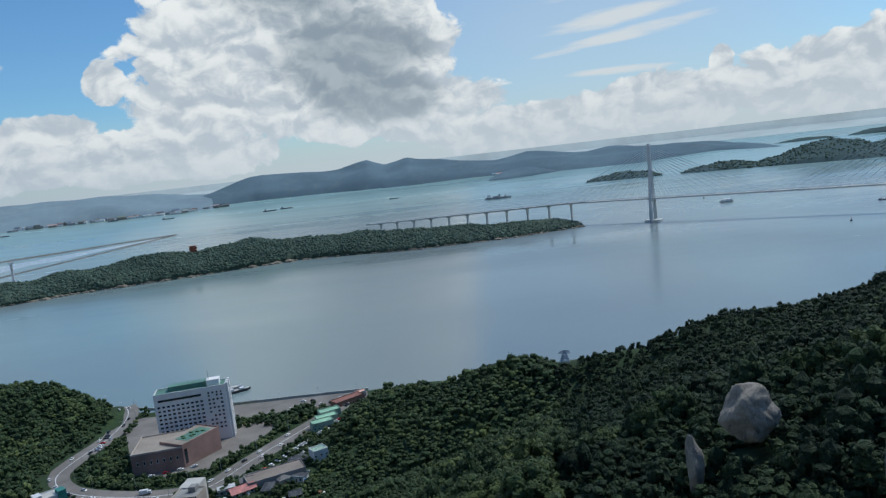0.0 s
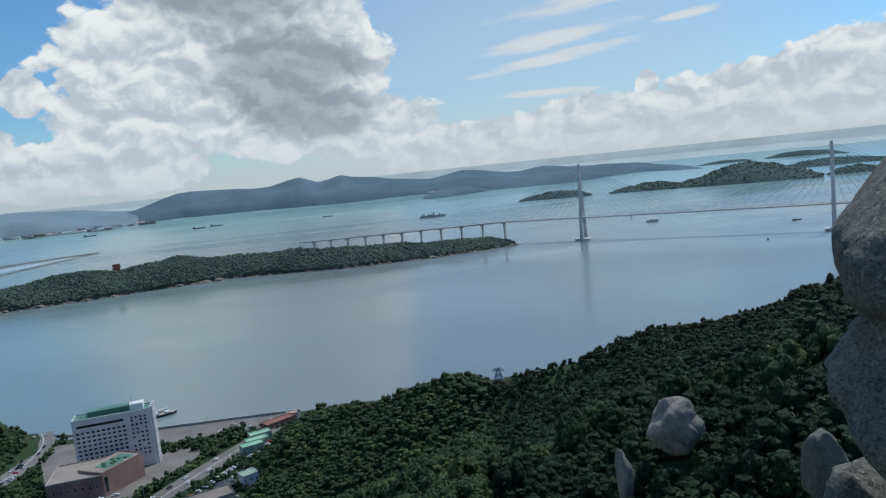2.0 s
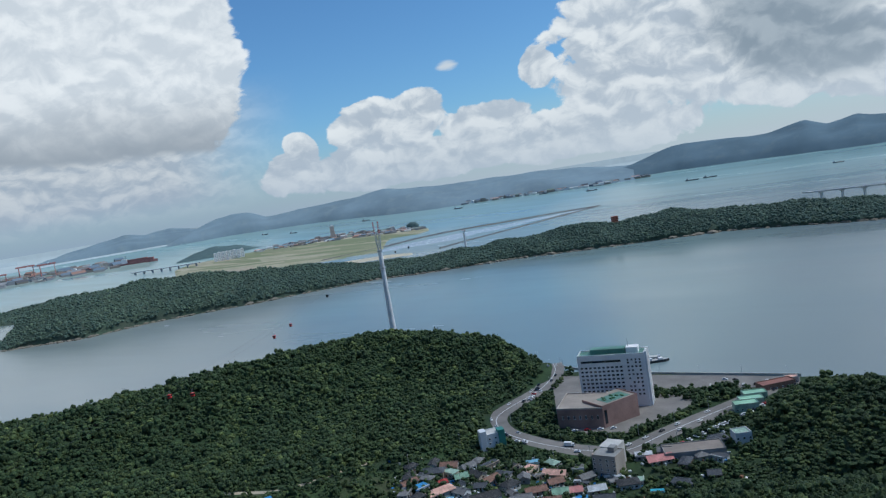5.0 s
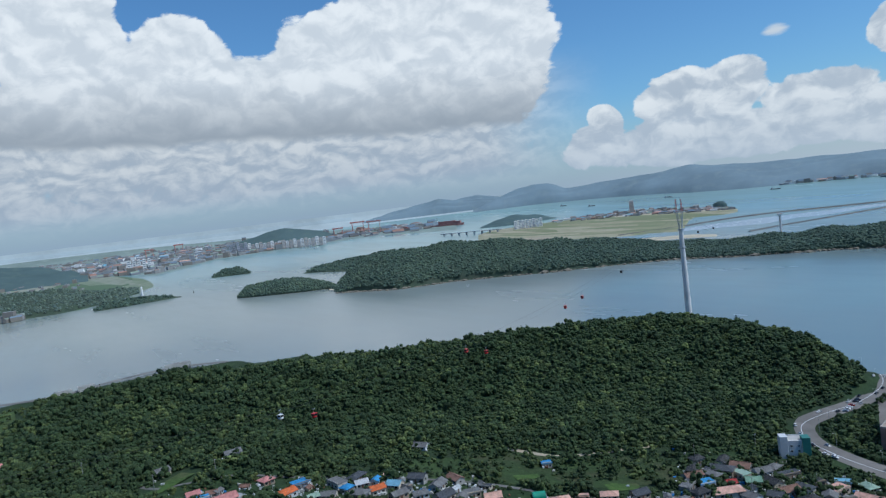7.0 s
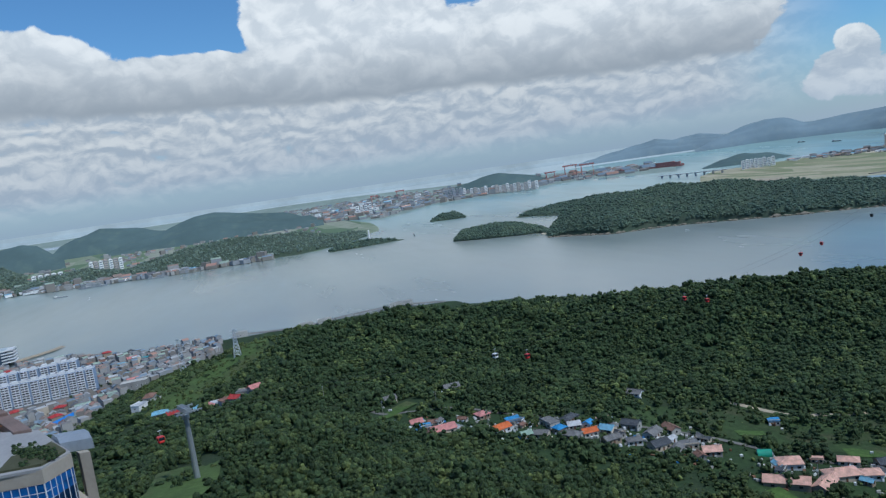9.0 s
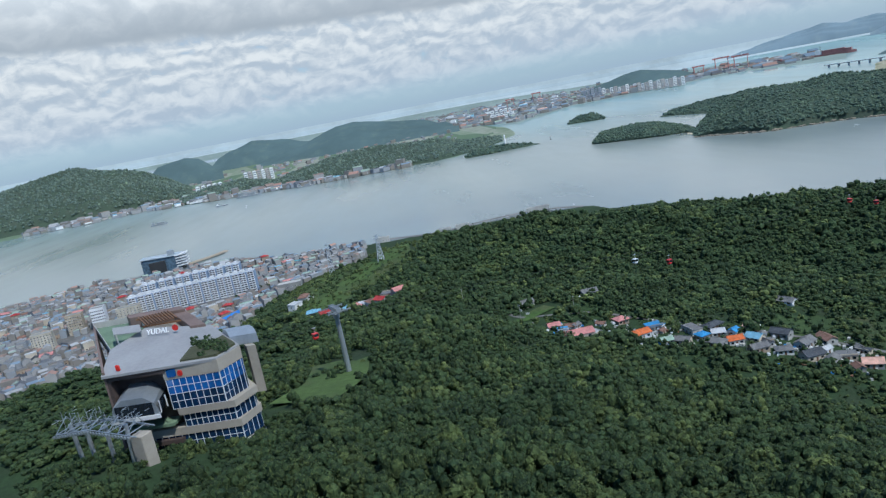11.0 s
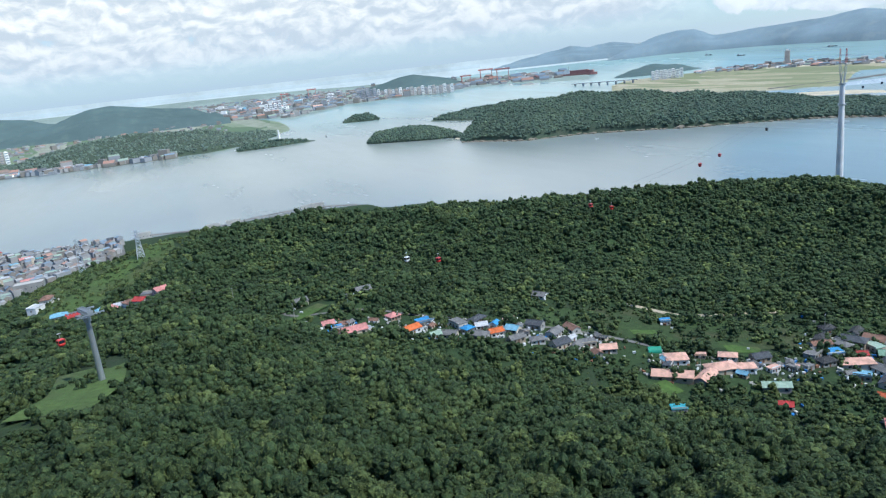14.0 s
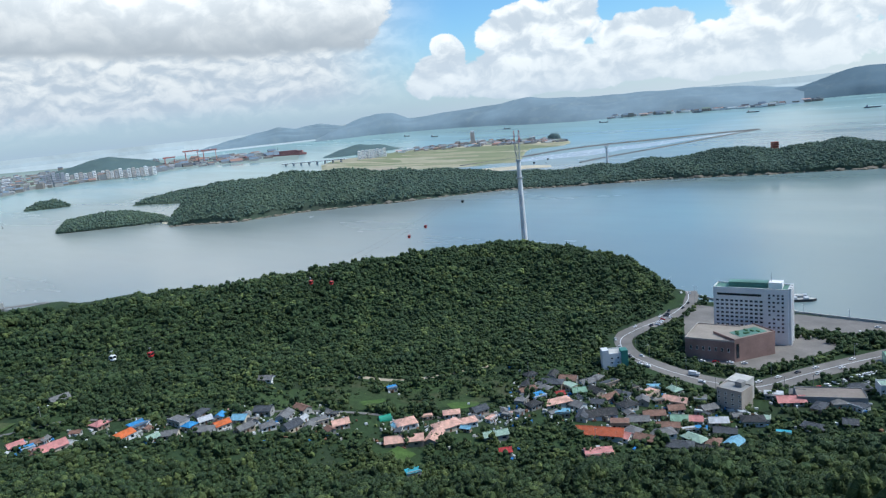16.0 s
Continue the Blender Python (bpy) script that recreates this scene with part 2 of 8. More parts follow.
def foliage(name, dark, mid, light, gloss=0.10, grain=1.0):
    """Leaf mass: the tone of each tree, of each bough, and the sprays of leaves on it."""
    n = Nodes(name, 0.6, 0.0, gloss)
    at = n.t.nodes.new("ShaderNodeAttribute")
    at.attribute_name = "tint"
    geo = n.t.nodes.new("ShaderNodeNewGeometry")
    leaf = n.ramp(at.outputs["Fac"], (0.0, dark), (0.5, mid), (0.9, light), (1.0, dim(light, 1.35)))
    wide = n.noise(60, 3)
    leaf = n.mix(n.span(wide, 0.35, 0.68, 0.0, 0.45), leaf, dim(mid, 0.7))
    v = n.t.nodes.new("ShaderNodeHueSaturation")
    n.t.links.new(leaf, v.inputs["Color"])
    n.t.links.new(n.span(geo.outputs["Random Per Island"], 0, 1, 0.62, 1.38), v.inputs["Value"])
    clump, spray = n.noise(1.5 * grain, 4, 0.7), n.noise(0.55 * grain, 4, 0.75)
    col = n.mix(n.span(clump, 0.36, 0.56, 0.6, 0.0), v.outputs[0], dim(dark, 0.75))
    col = n.mix(n.span(spray, 0.50, 0.68, 0.0, 0.6), col, light)
    n.bump(clump, 0.8, 0.7 * grain)
    n.bump(spray, 0.8, 0.35 * grain)
    return n.done(col)


LEAF = foliage("broadleaf_foliage", (0.020, 0.038, 0.022), (0.041, 0.071, 0.031), (0.130, 0.163, 0.055))
PINE = foliage("pine_foliage", (0.014, 0.026, 0.016), (0.024, 0.043, 0.022), (0.054, 0.080, 0.034))
# leaf colours paled and blued: the haze before far shore and islands
HAZED_FAR_LEAF = foliage("hazed_far_foliage", (0.095, 0.138, 0.130), (0.135, 0.185, 0.150), (0.200, 0.250, 0.165), grain=4.0)
HAZED_ISLE_LEAF = foliage("hazed_island_foliage", (0.056, 0.092, 0.082), (0.084, 0.130, 0.102), (0.140, 0.185, 0.112), grain=2.5)


def make_water():
    n = Nodes("sea_water", 0.12, 0.0, 0.5)
    n.b.inputs["IOR"].default_value = 1.33
    silt = n.noise(900, 4, 0.55, (1, 0.6, 1), 30)
    sx = n.t.nodes.new("ShaderNodeSeparateXYZ")
    n.t.links.new(n.pos, sx.inputs[0])
    c = n.ramp(silt, (0.32, (0.160, 0.200, 0.220)), (0.5, (0.185, 0.235, 0.245)), (0.68, (0.200, 0.290, 0.285)))
    mud = n.span(n.calc("ADD", sx.outputs[0], n.calc("MULTIPLY", n.noise(500, 3), 700.0)), -1300, -350, 1.0, 0.0)
    c = n.mix(mud, c, (0.285, 0.325, 0.295))
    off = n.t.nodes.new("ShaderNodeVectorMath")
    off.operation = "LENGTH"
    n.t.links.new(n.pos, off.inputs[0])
    # turquoise beyond the long island; lightened with distance in place of the water's glare
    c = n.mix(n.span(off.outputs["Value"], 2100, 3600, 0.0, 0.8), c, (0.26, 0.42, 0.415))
    calm = n.noise(300, 5, 0.6, (0.22, 1.0, 1), 12)
    n.put(n.b.inputs["Roughness"], n.span(calm, 0.36, 0.66, 0.13, 0.30))
    n.bump(n.noise(34, 4, 0.6, (0.6, 1.0, 1), 25), 0.035, 1.4)
    n.bump(n.noise(5.5, 3, 0.6, (1, 0.6, 1), -20), 0.06, 0.4)
    return n.done(c)


WATER = make_water()


def make_ground(name, soil, grass, lush, rough=0.95):
    n = Nodes(name, rough, 0, 0.2)
    a, b = n.noise(28, 5), n.noise(3.0, 5, 0.65)
    c = n.ramp(a, (0.35, soil), (0.5, grass), (0.66, lush))
    c = n.mix(n.span(b, 0.3, 0.7, 0.0, 0.75), c, dim(grass, 0.5))
    n.bump(b, 0.8, 0.6)
    return n.done(c)


SOIL = make_ground("hillside_ground", (0.040, 0.056, 0.030), (0.034, 0.062, 0.027), (0.050, 0.088, 0.032))
# island ground carries the same haze in its colour as the island leaves
HAZED_ISLE = make_ground("island_ground", (0.085, 0.105, 0.075), (0.066, 0.098, 0.068), (0.082, 0.120, 0.078))


def make_rock(name, base, dark, lichen):
    n = Nodes(name, 0.9, 0, 0.25)
    a, b, c3 = n.noise(2.2, 6, 0.6), n.noise(0.22, 6, 0.7), n.noise(0.035, 4, 0.7)
    c = n.mix(n.span(a, 0.35, 0.7), base, dim(base, 0.6))
    c = n.mix(n.span(b, 0.42, 0.68), c, lichen)
    c = n.mix(n.span(n.noise(1.1, 8, 0.72, (1, 1, 0.35)), 0.54, 0.68, 0, 0.85), c, dark)
    c = n.mix(n.span(c3, 0.46, 0.66, 0, 0.8), c, dim(dark, 0.7))
    c = n.mix(n.span(n.noise(0.055, 2, 0.5), 0.58, 0.70, 0, 0.7), c, dim(base, 1.35))
    n.bump(a, 0.7, 0.35)
    n.bump(b, 0.9, 0.09)
    n.bump(c3, 0.8, 0.02)
    return n.done(c)


GRANITE = make_rock("weathered_granite", (0.25, 0.24, 0.21), (0.035, 0.035, 0.033), (0.12, 0.125, 0.11))
PALE_GRANITE = make_rock("pale_granite", (0.40, 0.36, 0.31), (0.06, 0.056, 0.05), (0.24, 0.22, 0.19))
SHORE = make_rock("shore_rock", (0.30, 0.26, 0.20), (0.10, 0.09, 0.07), (0.22, 0.20, 0.16))
# ---- helpers for meshes ----
def P(az, d, z=0.0):
    """A place by its azimuth, its distance from the summit and its height."""
    return Vector((d * math.sin(radians(az)), d * math.cos(radians(az)), z))


NEAR_SEA, DEEPEST = 3000.0, 1900.0


def far_xyz(x, y, z):
    """Beyond 3 km the distance is drawn together towards 4.9 km on the sight lines from the summit."""
    d = np.hypot(x, y)
    over = np.maximum(d - NEAR_SEA, 0.0)
    dd = np.where(over > 0, NEAR_SEA + DEEPEST * (1 - np.exp(-over / DEEPEST * 0.62)), d)
    s = dd / np.maximum(d, 1e-6)
    return x * s, y * s, EYE_Z + (z - EYE_Z) * s


def far(p):
    x, y, z = far_xyz(np.array(p[0]), np.array(p[1]), np.array(p[2]))
    return Vector((float(x), float(y), float(z)))


def far_scale(p):
    return far(p).xy.length / max(1e-6, Vector(p[:2]).length)


def quick_mesh(name, verts, quads, material, smooth=True, tint=None):
    """A mesh from arrays of vertices and of faces with one number of corners."""
    verts, quads = np.asarray(verts, dtype=np.float32), np.asarray(quads, dtype=np.int32)
    me = bpy.data.meshes.new(name)
    me.vertices.add(len(verts))
    me.vertices.foreach_set("co", verts.ravel())
    k = quads.shape[1]
    me.loops.add(quads.size)
    me.loops.foreach_set("vertex_index", quads.ravel())
    me.polygons.add(len(quads))
    me.polygons.foreach_set("loop_start", np.arange(0, quads.size, k, dtype=np.int32))
    me.polygons.foreach_set("loop_total", np.full(len(quads), k, dtype=np.int32))
    me.polygons.foreach_set("use_smooth", np.full(len(quads), smooth, dtype=bool))
    if tint is not None:
        me.attributes.new("tint", "FLOAT", "POINT").data.foreach_set("value", np.asarray(tint, dtype=np.float32))
    me.materials.append(material)
    me.update(calc_edges=True)
    return me


def grid_faces(nu, nv, wrap=False):
    i, j = np.meshgrid(np.arange(nu if wrap else nu - 1), np.arange(nv - 1), indexing="ij")
    a = i * nv + j
    b = ((i + 1) % nu) * nv + j
    return np.stack([a, a + 1, b + 1, b], -1).reshape(-1, 4)


def ripple(x, y, size, seed=0.0):
    """Cheap smooth noise from crossed waves, about -1 to 1."""
    u, v = x / size * 6.28, y / size * 6.28
    return (np.sin(u + 1.3 * np.sin(0.7 * v + seed)) + np.sin(0.83 * v + 1.7 * np.sin(0.61 * u + 2 * seed) + seed) + np.sin(0.57 * (u + v) + 3.1 * seed)) / 3


def curve_of(table):
    """Piecewise-linear functions of the azimuth from rows that begin with it."""
    t = np.array(table, dtype=float)
    return lambda az: [np.interp(az, t[:, 0], t[:, k]) for k in range(1, t.shape[1])]


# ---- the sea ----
# distant land and sea, with the haze put into base colour and emission
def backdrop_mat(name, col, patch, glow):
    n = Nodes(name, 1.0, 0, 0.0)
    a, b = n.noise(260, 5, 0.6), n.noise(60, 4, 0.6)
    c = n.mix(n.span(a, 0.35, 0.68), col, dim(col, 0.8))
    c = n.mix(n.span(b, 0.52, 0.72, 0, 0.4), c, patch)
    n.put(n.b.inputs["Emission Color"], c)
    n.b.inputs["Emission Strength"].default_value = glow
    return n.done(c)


# horizon haze and sky sheen of the far sea, put into its glow
FAR_SEA = backdrop_mat("hazed_far_sea", (0.125, 0.150, 0.165), (0.128, 0.154, 0.168), 3.4)


def build_sea():
    az = np.radians(np.arange(-180, 180, 2.0))
    reach = 3000 * (90000 / 3000) ** np.linspace(0.02, 1, 44)
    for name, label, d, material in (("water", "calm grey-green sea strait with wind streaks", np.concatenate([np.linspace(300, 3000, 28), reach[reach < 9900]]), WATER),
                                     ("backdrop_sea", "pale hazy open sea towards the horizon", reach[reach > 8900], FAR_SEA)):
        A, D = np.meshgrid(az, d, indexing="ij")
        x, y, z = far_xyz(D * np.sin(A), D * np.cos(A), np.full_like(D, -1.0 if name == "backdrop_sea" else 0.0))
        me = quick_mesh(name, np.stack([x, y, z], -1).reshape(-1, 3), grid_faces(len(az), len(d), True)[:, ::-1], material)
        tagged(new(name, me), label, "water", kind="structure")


build_sea()

# ---- the mountain, the lower hill and the valley between them ----
RIDGES = [
    # crest points (azimuth, distance, height), then the side slope
    ([(44, 70, 168), (42, 110, 160), (37, 300, 133), (24, 390, 91), (15, 410, 66), (6, 430, 57), (-4, 490, 25), (-9, 540, 4)], 0.52),
    ([(-104, 90, 138), (-103, 195, 110), (-95, 300, 92), (-90, 430, 64), (-89, 600, 73)], 0.42),
    ([(-124, 168, 124), (-117, 178, 121), (-112, 180, 117.5), (-107, 180, 114.5), (-103, 172, 115)], 0.55),
    ([(-89, 600, 73), (-81, 640, 70), (-66, 650, 53), (-57, 690, 50), (-47, 740, 43), (-40, 790, 36), (-32, 725, 25), (-28.6, 670, 8)], 0.30),
    ([(-89, 600, 73), (-93, 720, 42), (-97, 850, 12)], 0.25),
    ([(180, 60, 188), (-170, 150, 196), (120, 260, 190), (90, 420, 150), (70, 520, 90)], 0.95),
]
APRON = [(0, 190.3), (3, 189.6), (9, 176), (40, 150), (80, 130)]
COAST = curve_of([(-180, 1400), (-118, 1300), (-112, 1290), (-104, 1180), (-100, 1115), (-96, 1075), (-92, 1080), (-87, 1040), (-79, 1080), (-70, 1000), (-60, 900), (-50, 905), (-40, 930), (-34, 860), (-29, 735), (-26.8, 690), (-24, 655), (-20, 638), (-18, 618), (-7.5, 592), (-4, 596), (5, 560), (15, 560), (35, 640), (60, 800), (180, 1400)])


def ground_z(x, y):
    """Height of the mainland's ground."""
    x, y = np.asarray(x, dtype=float), np.asarray(y, dtype=float)
    d, az = np.hypot(x, y), np.degrees(np.arctan2(x, y))
    ap = np.array(APRON)
    brow = np.interp(az, [-95, -76, -70, -58, -50, -33, -20, -12, 0, 20], [80, 74, 63, 49, 34, 32, 47, 55, 62, 70])
    u = np.clip((d - 80) / 200, 0, 1)
    z = np.where(d < 80, np.interp(d, ap[:, 0], ap[:, 1]), 130 + (brow - 130) * u ** 0.85 - np.maximum(d - 280, 0) * 0.5)
    # the valley floor climbs from the shore towards the saddle
    floor = np.interp(az, [-100, -88, -76, -62, -50, -38, -25, -8], [66, 56, 47, 34, 24, 17, 6, 5]) * np.clip((760 - d) / 280, 0, 1)
    z = np.maximum(z, floor)
    stack = [z]
    for pts, k in RIDGES:
        q = [P(a, r, h) for a, r, h in pts]
        best = np.full(x.shape, -1e3)
        for a, b in zip(q, q[1:]):
            ux, uy = b.x - a.x, b.y - a.y
            s = np.clip(((x - a.x) * ux + (y - a.y) * uy) / (ux * ux + uy * uy), 0, 1)
            lat = np.hypot(x - a.x - s * ux, y - a.y - s * uy)
            best = np.maximum(best, a.z + s * (b.z - a.z) - k * (np.sqrt(lat * lat + 400) - 20))
        stack.append(best)
    top = np.max(stack, axis=0)
    soft = top + 4.0 * np.log(np.sum([np.exp((s - top) / 4.0) for s in stack], axis=0)) * np.clip(d / 60, 0, 1)
    soft = soft + ripple(x, y, 95, 0.4) * 3.0 * np.clip((soft - 10) / 40, 0, 1) * np.clip(d / 80, 0, 1)
    soft = np.where(d < 9, np.minimum(soft, np.interp(d, ap[:, 0], ap[:, 1])), soft)
    edge = COAST(az)[0] - d
    return np.where(edge > 0, np.maximum(np.minimum(soft, 3.2 + edge * 0.6), 3.2), 3.2 + np.maximum(edge, -20) * 0.6)


def gz(p):
    return float(ground_z(p[0], p[1]))


def build_mainland():
    az = np.radians(np.concatenate([np.arange(-180, -130, 4.0), np.arange(-130, 50, 0.6), np.arange(50, 180, 4.0)]))
    d = np.concatenate([[0.2], 1.2 * (1450 / 1.2) ** np.linspace(0, 1, 150)])
    A, D = np.meshgrid(az, d, indexing="ij")
    x, y = D * np.sin(A), D * np.cos(A)
    me = quick_mesh("ground", np.stack([x, y, ground_z(x, y)], -1).reshape(-1, 3), grid_faces(len(az), len(d), True)[:, ::-1], SOIL)
    tagged(new("ground", me), "steep green mountainside falling to a coastal valley", "ground", kind="structure")


build_mainland()


# ---- islands and ranges ----
def mound(name, label, rows, material, kind="structure", category="island", rough=4.0, size=120.0, step=0.25, steep=0.55):
    """Land seen across the water. rows: azimuth, near shore, crest and far shore distance, crest height."""
    t = np.array(rows, dtype=float)
    az = np.arange(t[0, 0], t[-1, 0] + step / 2, step)
    d0, d1, d2, zc = (np.interp(az, t[:, 0], t[:, k]) for k in range(1, 5))
    u = np.concatenate([np.linspace(0, 1, 16), np.linspace(1, 2, 12)[1:]])
    A = np.repeat(np.radians(az)[:, None], len(u), 1)
    near, back = np.clip(u, 0, 1)[None, :], np.clip(u - 1, 0, 1)[None, :]
    D = d0[:, None] + (d1 - d0)[:, None] * near + (d2 - d1)[:, None] * back
    rise = np.where(u <= 1, near ** steep, (1 - back) ** 0.8)
    x, y = D * np.sin(A), D * np.cos(A)
    z = zc[:, None] * rise + ripple(x, y, size, 1.7) * rough * np.clip(rise * 1.5, 0, 1) * np.clip(zc[:, None] / 20, 0, 1)
    z = np.where((u == 0) | (u == 2), -3.0, np.maximum(z, 1.0))
    fx, fy, fz = far_xyz(x, y, z)
    me = quick_mesh(name, np.stack([fx, fy, fz], -1).reshape(-1, 3), grid_faces(len(az), len(u))[:, ::-1], material)
    ob = tagged(new(name, me), label, category, kind=kind)

    def sample(count, rng, low=2.5):
        a = rng.uniform(az[0], az[-1], count)
        w = rng.uniform(0.03, 1.15, count)
        i0, i1, i2, ic = (np.interp(a, t[:, 0], t[:, k]) for k in range(1, 5))
        n_, b_ = np.clip(w, 0, 1), np.clip(w - 1, 0, 1)
        r = i0 + (i1 - i0) * n_ + (i2 - i1) * b_
        up = np.where(w <= 1, n_ ** steep, (1 - b_) ** 0.8)
        X, Y = r * np.sin(np.radians(a)), r * np.cos(np.radians(a))
        Z = ic * up + ripple(X, Y, size, 1.7) * rough * np.clip(up * 1.5, 0, 1) * np.clip(ic / 20, 0, 1)
        ok = Z > low
        return np.stack([X, Y, Z], -1)[ok]
    return ob, sample


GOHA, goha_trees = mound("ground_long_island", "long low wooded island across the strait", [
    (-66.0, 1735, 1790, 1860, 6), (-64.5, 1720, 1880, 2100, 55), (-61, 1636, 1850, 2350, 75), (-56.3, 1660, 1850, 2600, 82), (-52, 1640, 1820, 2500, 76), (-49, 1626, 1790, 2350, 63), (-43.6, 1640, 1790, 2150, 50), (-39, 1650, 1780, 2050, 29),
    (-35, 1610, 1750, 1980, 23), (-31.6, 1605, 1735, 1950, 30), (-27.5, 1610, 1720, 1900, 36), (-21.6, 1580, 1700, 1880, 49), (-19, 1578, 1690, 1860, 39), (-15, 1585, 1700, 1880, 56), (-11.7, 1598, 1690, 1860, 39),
    (-6.5, 1550, 1650, 1800, 42), (-3, 1516, 1620, 1780, 35), (1.6, 1522, 1610, 1760, 31), (6.2, 1543, 1630, 1740, 22), (8.9, 1580, 1660, 1750, 20), (10.7, 1605, 1650, 1710, 9), (11.5, 1624, 1634, 1645, 0.5)], HAZED_ISLE, rough=5.0)
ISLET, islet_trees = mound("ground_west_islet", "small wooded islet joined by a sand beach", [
    (-73.6, 1955, 1965, 1980, 0.5), (-72.8, 1935, 1985, 2040, 26), (-70.5, 1895, 1985, 2080, 33), (-68.2, 1870, 1960, 2060, 30), (-66.6, 1870, 1930, 2000, 12), (-65.8, 1800, 1880, 1950, 3)], HAZED_ISLE, rough=3)
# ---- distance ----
# blue and pale tones and glow stand in for haze over the distance
RANGE = backdrop_mat("hazed_blue_hills", (0.100, 0.148, 0.185), (0.140, 0.180, 0.195), 0.50)
RANGE_WEST = backdrop_mat("hazed_west_hills", (0.150, 0.205, 0.245), (0.185, 0.230, 0.245), 0.62)
RANGE_PALE = backdrop_mat("hazed_pale_hills", (0.118, 0.145, 0.163), (0.121, 0.148, 0.165), 3.3)
# the isles are coloured darker than the middle hills, as if backlit
MID_ISLE = backdrop_mat("hazed_middle_isles", (0.062, 0.095, 0.100), (0.095, 0.125, 0.115), 0.32)
MID_HILL = backdrop_mat("hazed_middle_hills", (0.080, 0.120, 0.125), (0.115, 0.155, 0.130), 0.42)
PLAIN = backdrop_mat("hazed_coastal_plain", (0.190, 0.240, 0.225), (0.290, 0.330, 0.310), 0.4)


def el_z(d, el):
    return EYE_Z + d * math.tan(radians(el))


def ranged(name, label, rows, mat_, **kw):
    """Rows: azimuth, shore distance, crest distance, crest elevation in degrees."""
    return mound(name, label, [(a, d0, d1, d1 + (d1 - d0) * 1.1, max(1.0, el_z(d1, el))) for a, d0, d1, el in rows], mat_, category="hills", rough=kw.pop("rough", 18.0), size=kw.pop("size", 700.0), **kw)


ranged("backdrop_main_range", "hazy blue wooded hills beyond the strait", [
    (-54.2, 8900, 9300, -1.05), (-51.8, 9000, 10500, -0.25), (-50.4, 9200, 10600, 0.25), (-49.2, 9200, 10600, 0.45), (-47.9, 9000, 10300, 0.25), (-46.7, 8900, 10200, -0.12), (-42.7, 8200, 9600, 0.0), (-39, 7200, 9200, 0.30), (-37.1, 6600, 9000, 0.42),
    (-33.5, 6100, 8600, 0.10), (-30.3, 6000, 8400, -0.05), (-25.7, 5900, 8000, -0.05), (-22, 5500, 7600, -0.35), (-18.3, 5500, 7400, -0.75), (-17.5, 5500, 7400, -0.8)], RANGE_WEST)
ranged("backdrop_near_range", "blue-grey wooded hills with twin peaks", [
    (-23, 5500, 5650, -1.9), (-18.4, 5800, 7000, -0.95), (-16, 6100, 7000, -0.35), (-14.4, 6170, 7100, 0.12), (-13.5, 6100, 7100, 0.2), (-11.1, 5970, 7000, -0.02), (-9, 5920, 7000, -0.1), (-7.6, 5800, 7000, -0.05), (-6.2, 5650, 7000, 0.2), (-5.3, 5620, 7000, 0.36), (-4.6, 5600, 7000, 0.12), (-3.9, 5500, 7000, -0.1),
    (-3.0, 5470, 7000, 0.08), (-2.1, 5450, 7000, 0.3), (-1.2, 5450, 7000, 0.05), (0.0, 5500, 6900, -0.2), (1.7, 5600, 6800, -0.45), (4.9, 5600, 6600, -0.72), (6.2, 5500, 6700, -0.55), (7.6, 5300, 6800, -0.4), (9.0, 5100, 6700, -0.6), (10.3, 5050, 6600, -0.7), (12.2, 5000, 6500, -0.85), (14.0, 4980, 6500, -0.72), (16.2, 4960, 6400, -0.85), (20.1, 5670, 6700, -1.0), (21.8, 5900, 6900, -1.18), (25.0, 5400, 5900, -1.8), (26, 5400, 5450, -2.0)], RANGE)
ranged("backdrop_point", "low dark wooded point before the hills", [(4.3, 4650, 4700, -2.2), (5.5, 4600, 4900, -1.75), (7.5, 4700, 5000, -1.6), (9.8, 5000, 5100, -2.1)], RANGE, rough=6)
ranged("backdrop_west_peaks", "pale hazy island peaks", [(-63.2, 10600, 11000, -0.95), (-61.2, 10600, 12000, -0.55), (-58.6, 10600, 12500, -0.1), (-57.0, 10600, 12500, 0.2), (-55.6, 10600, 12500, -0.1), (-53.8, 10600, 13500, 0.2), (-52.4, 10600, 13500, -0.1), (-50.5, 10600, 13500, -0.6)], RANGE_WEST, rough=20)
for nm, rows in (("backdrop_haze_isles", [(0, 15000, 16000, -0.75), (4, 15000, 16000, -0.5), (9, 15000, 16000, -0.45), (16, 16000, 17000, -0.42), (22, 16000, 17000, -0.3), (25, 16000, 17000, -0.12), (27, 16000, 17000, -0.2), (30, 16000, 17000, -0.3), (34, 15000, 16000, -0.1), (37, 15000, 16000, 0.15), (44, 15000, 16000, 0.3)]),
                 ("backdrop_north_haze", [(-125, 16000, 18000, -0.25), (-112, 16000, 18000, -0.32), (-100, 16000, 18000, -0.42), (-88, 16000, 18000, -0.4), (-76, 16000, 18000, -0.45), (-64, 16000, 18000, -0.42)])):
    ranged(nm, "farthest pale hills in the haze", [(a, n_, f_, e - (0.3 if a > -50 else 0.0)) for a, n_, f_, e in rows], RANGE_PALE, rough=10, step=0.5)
ISLE_WOODS = []
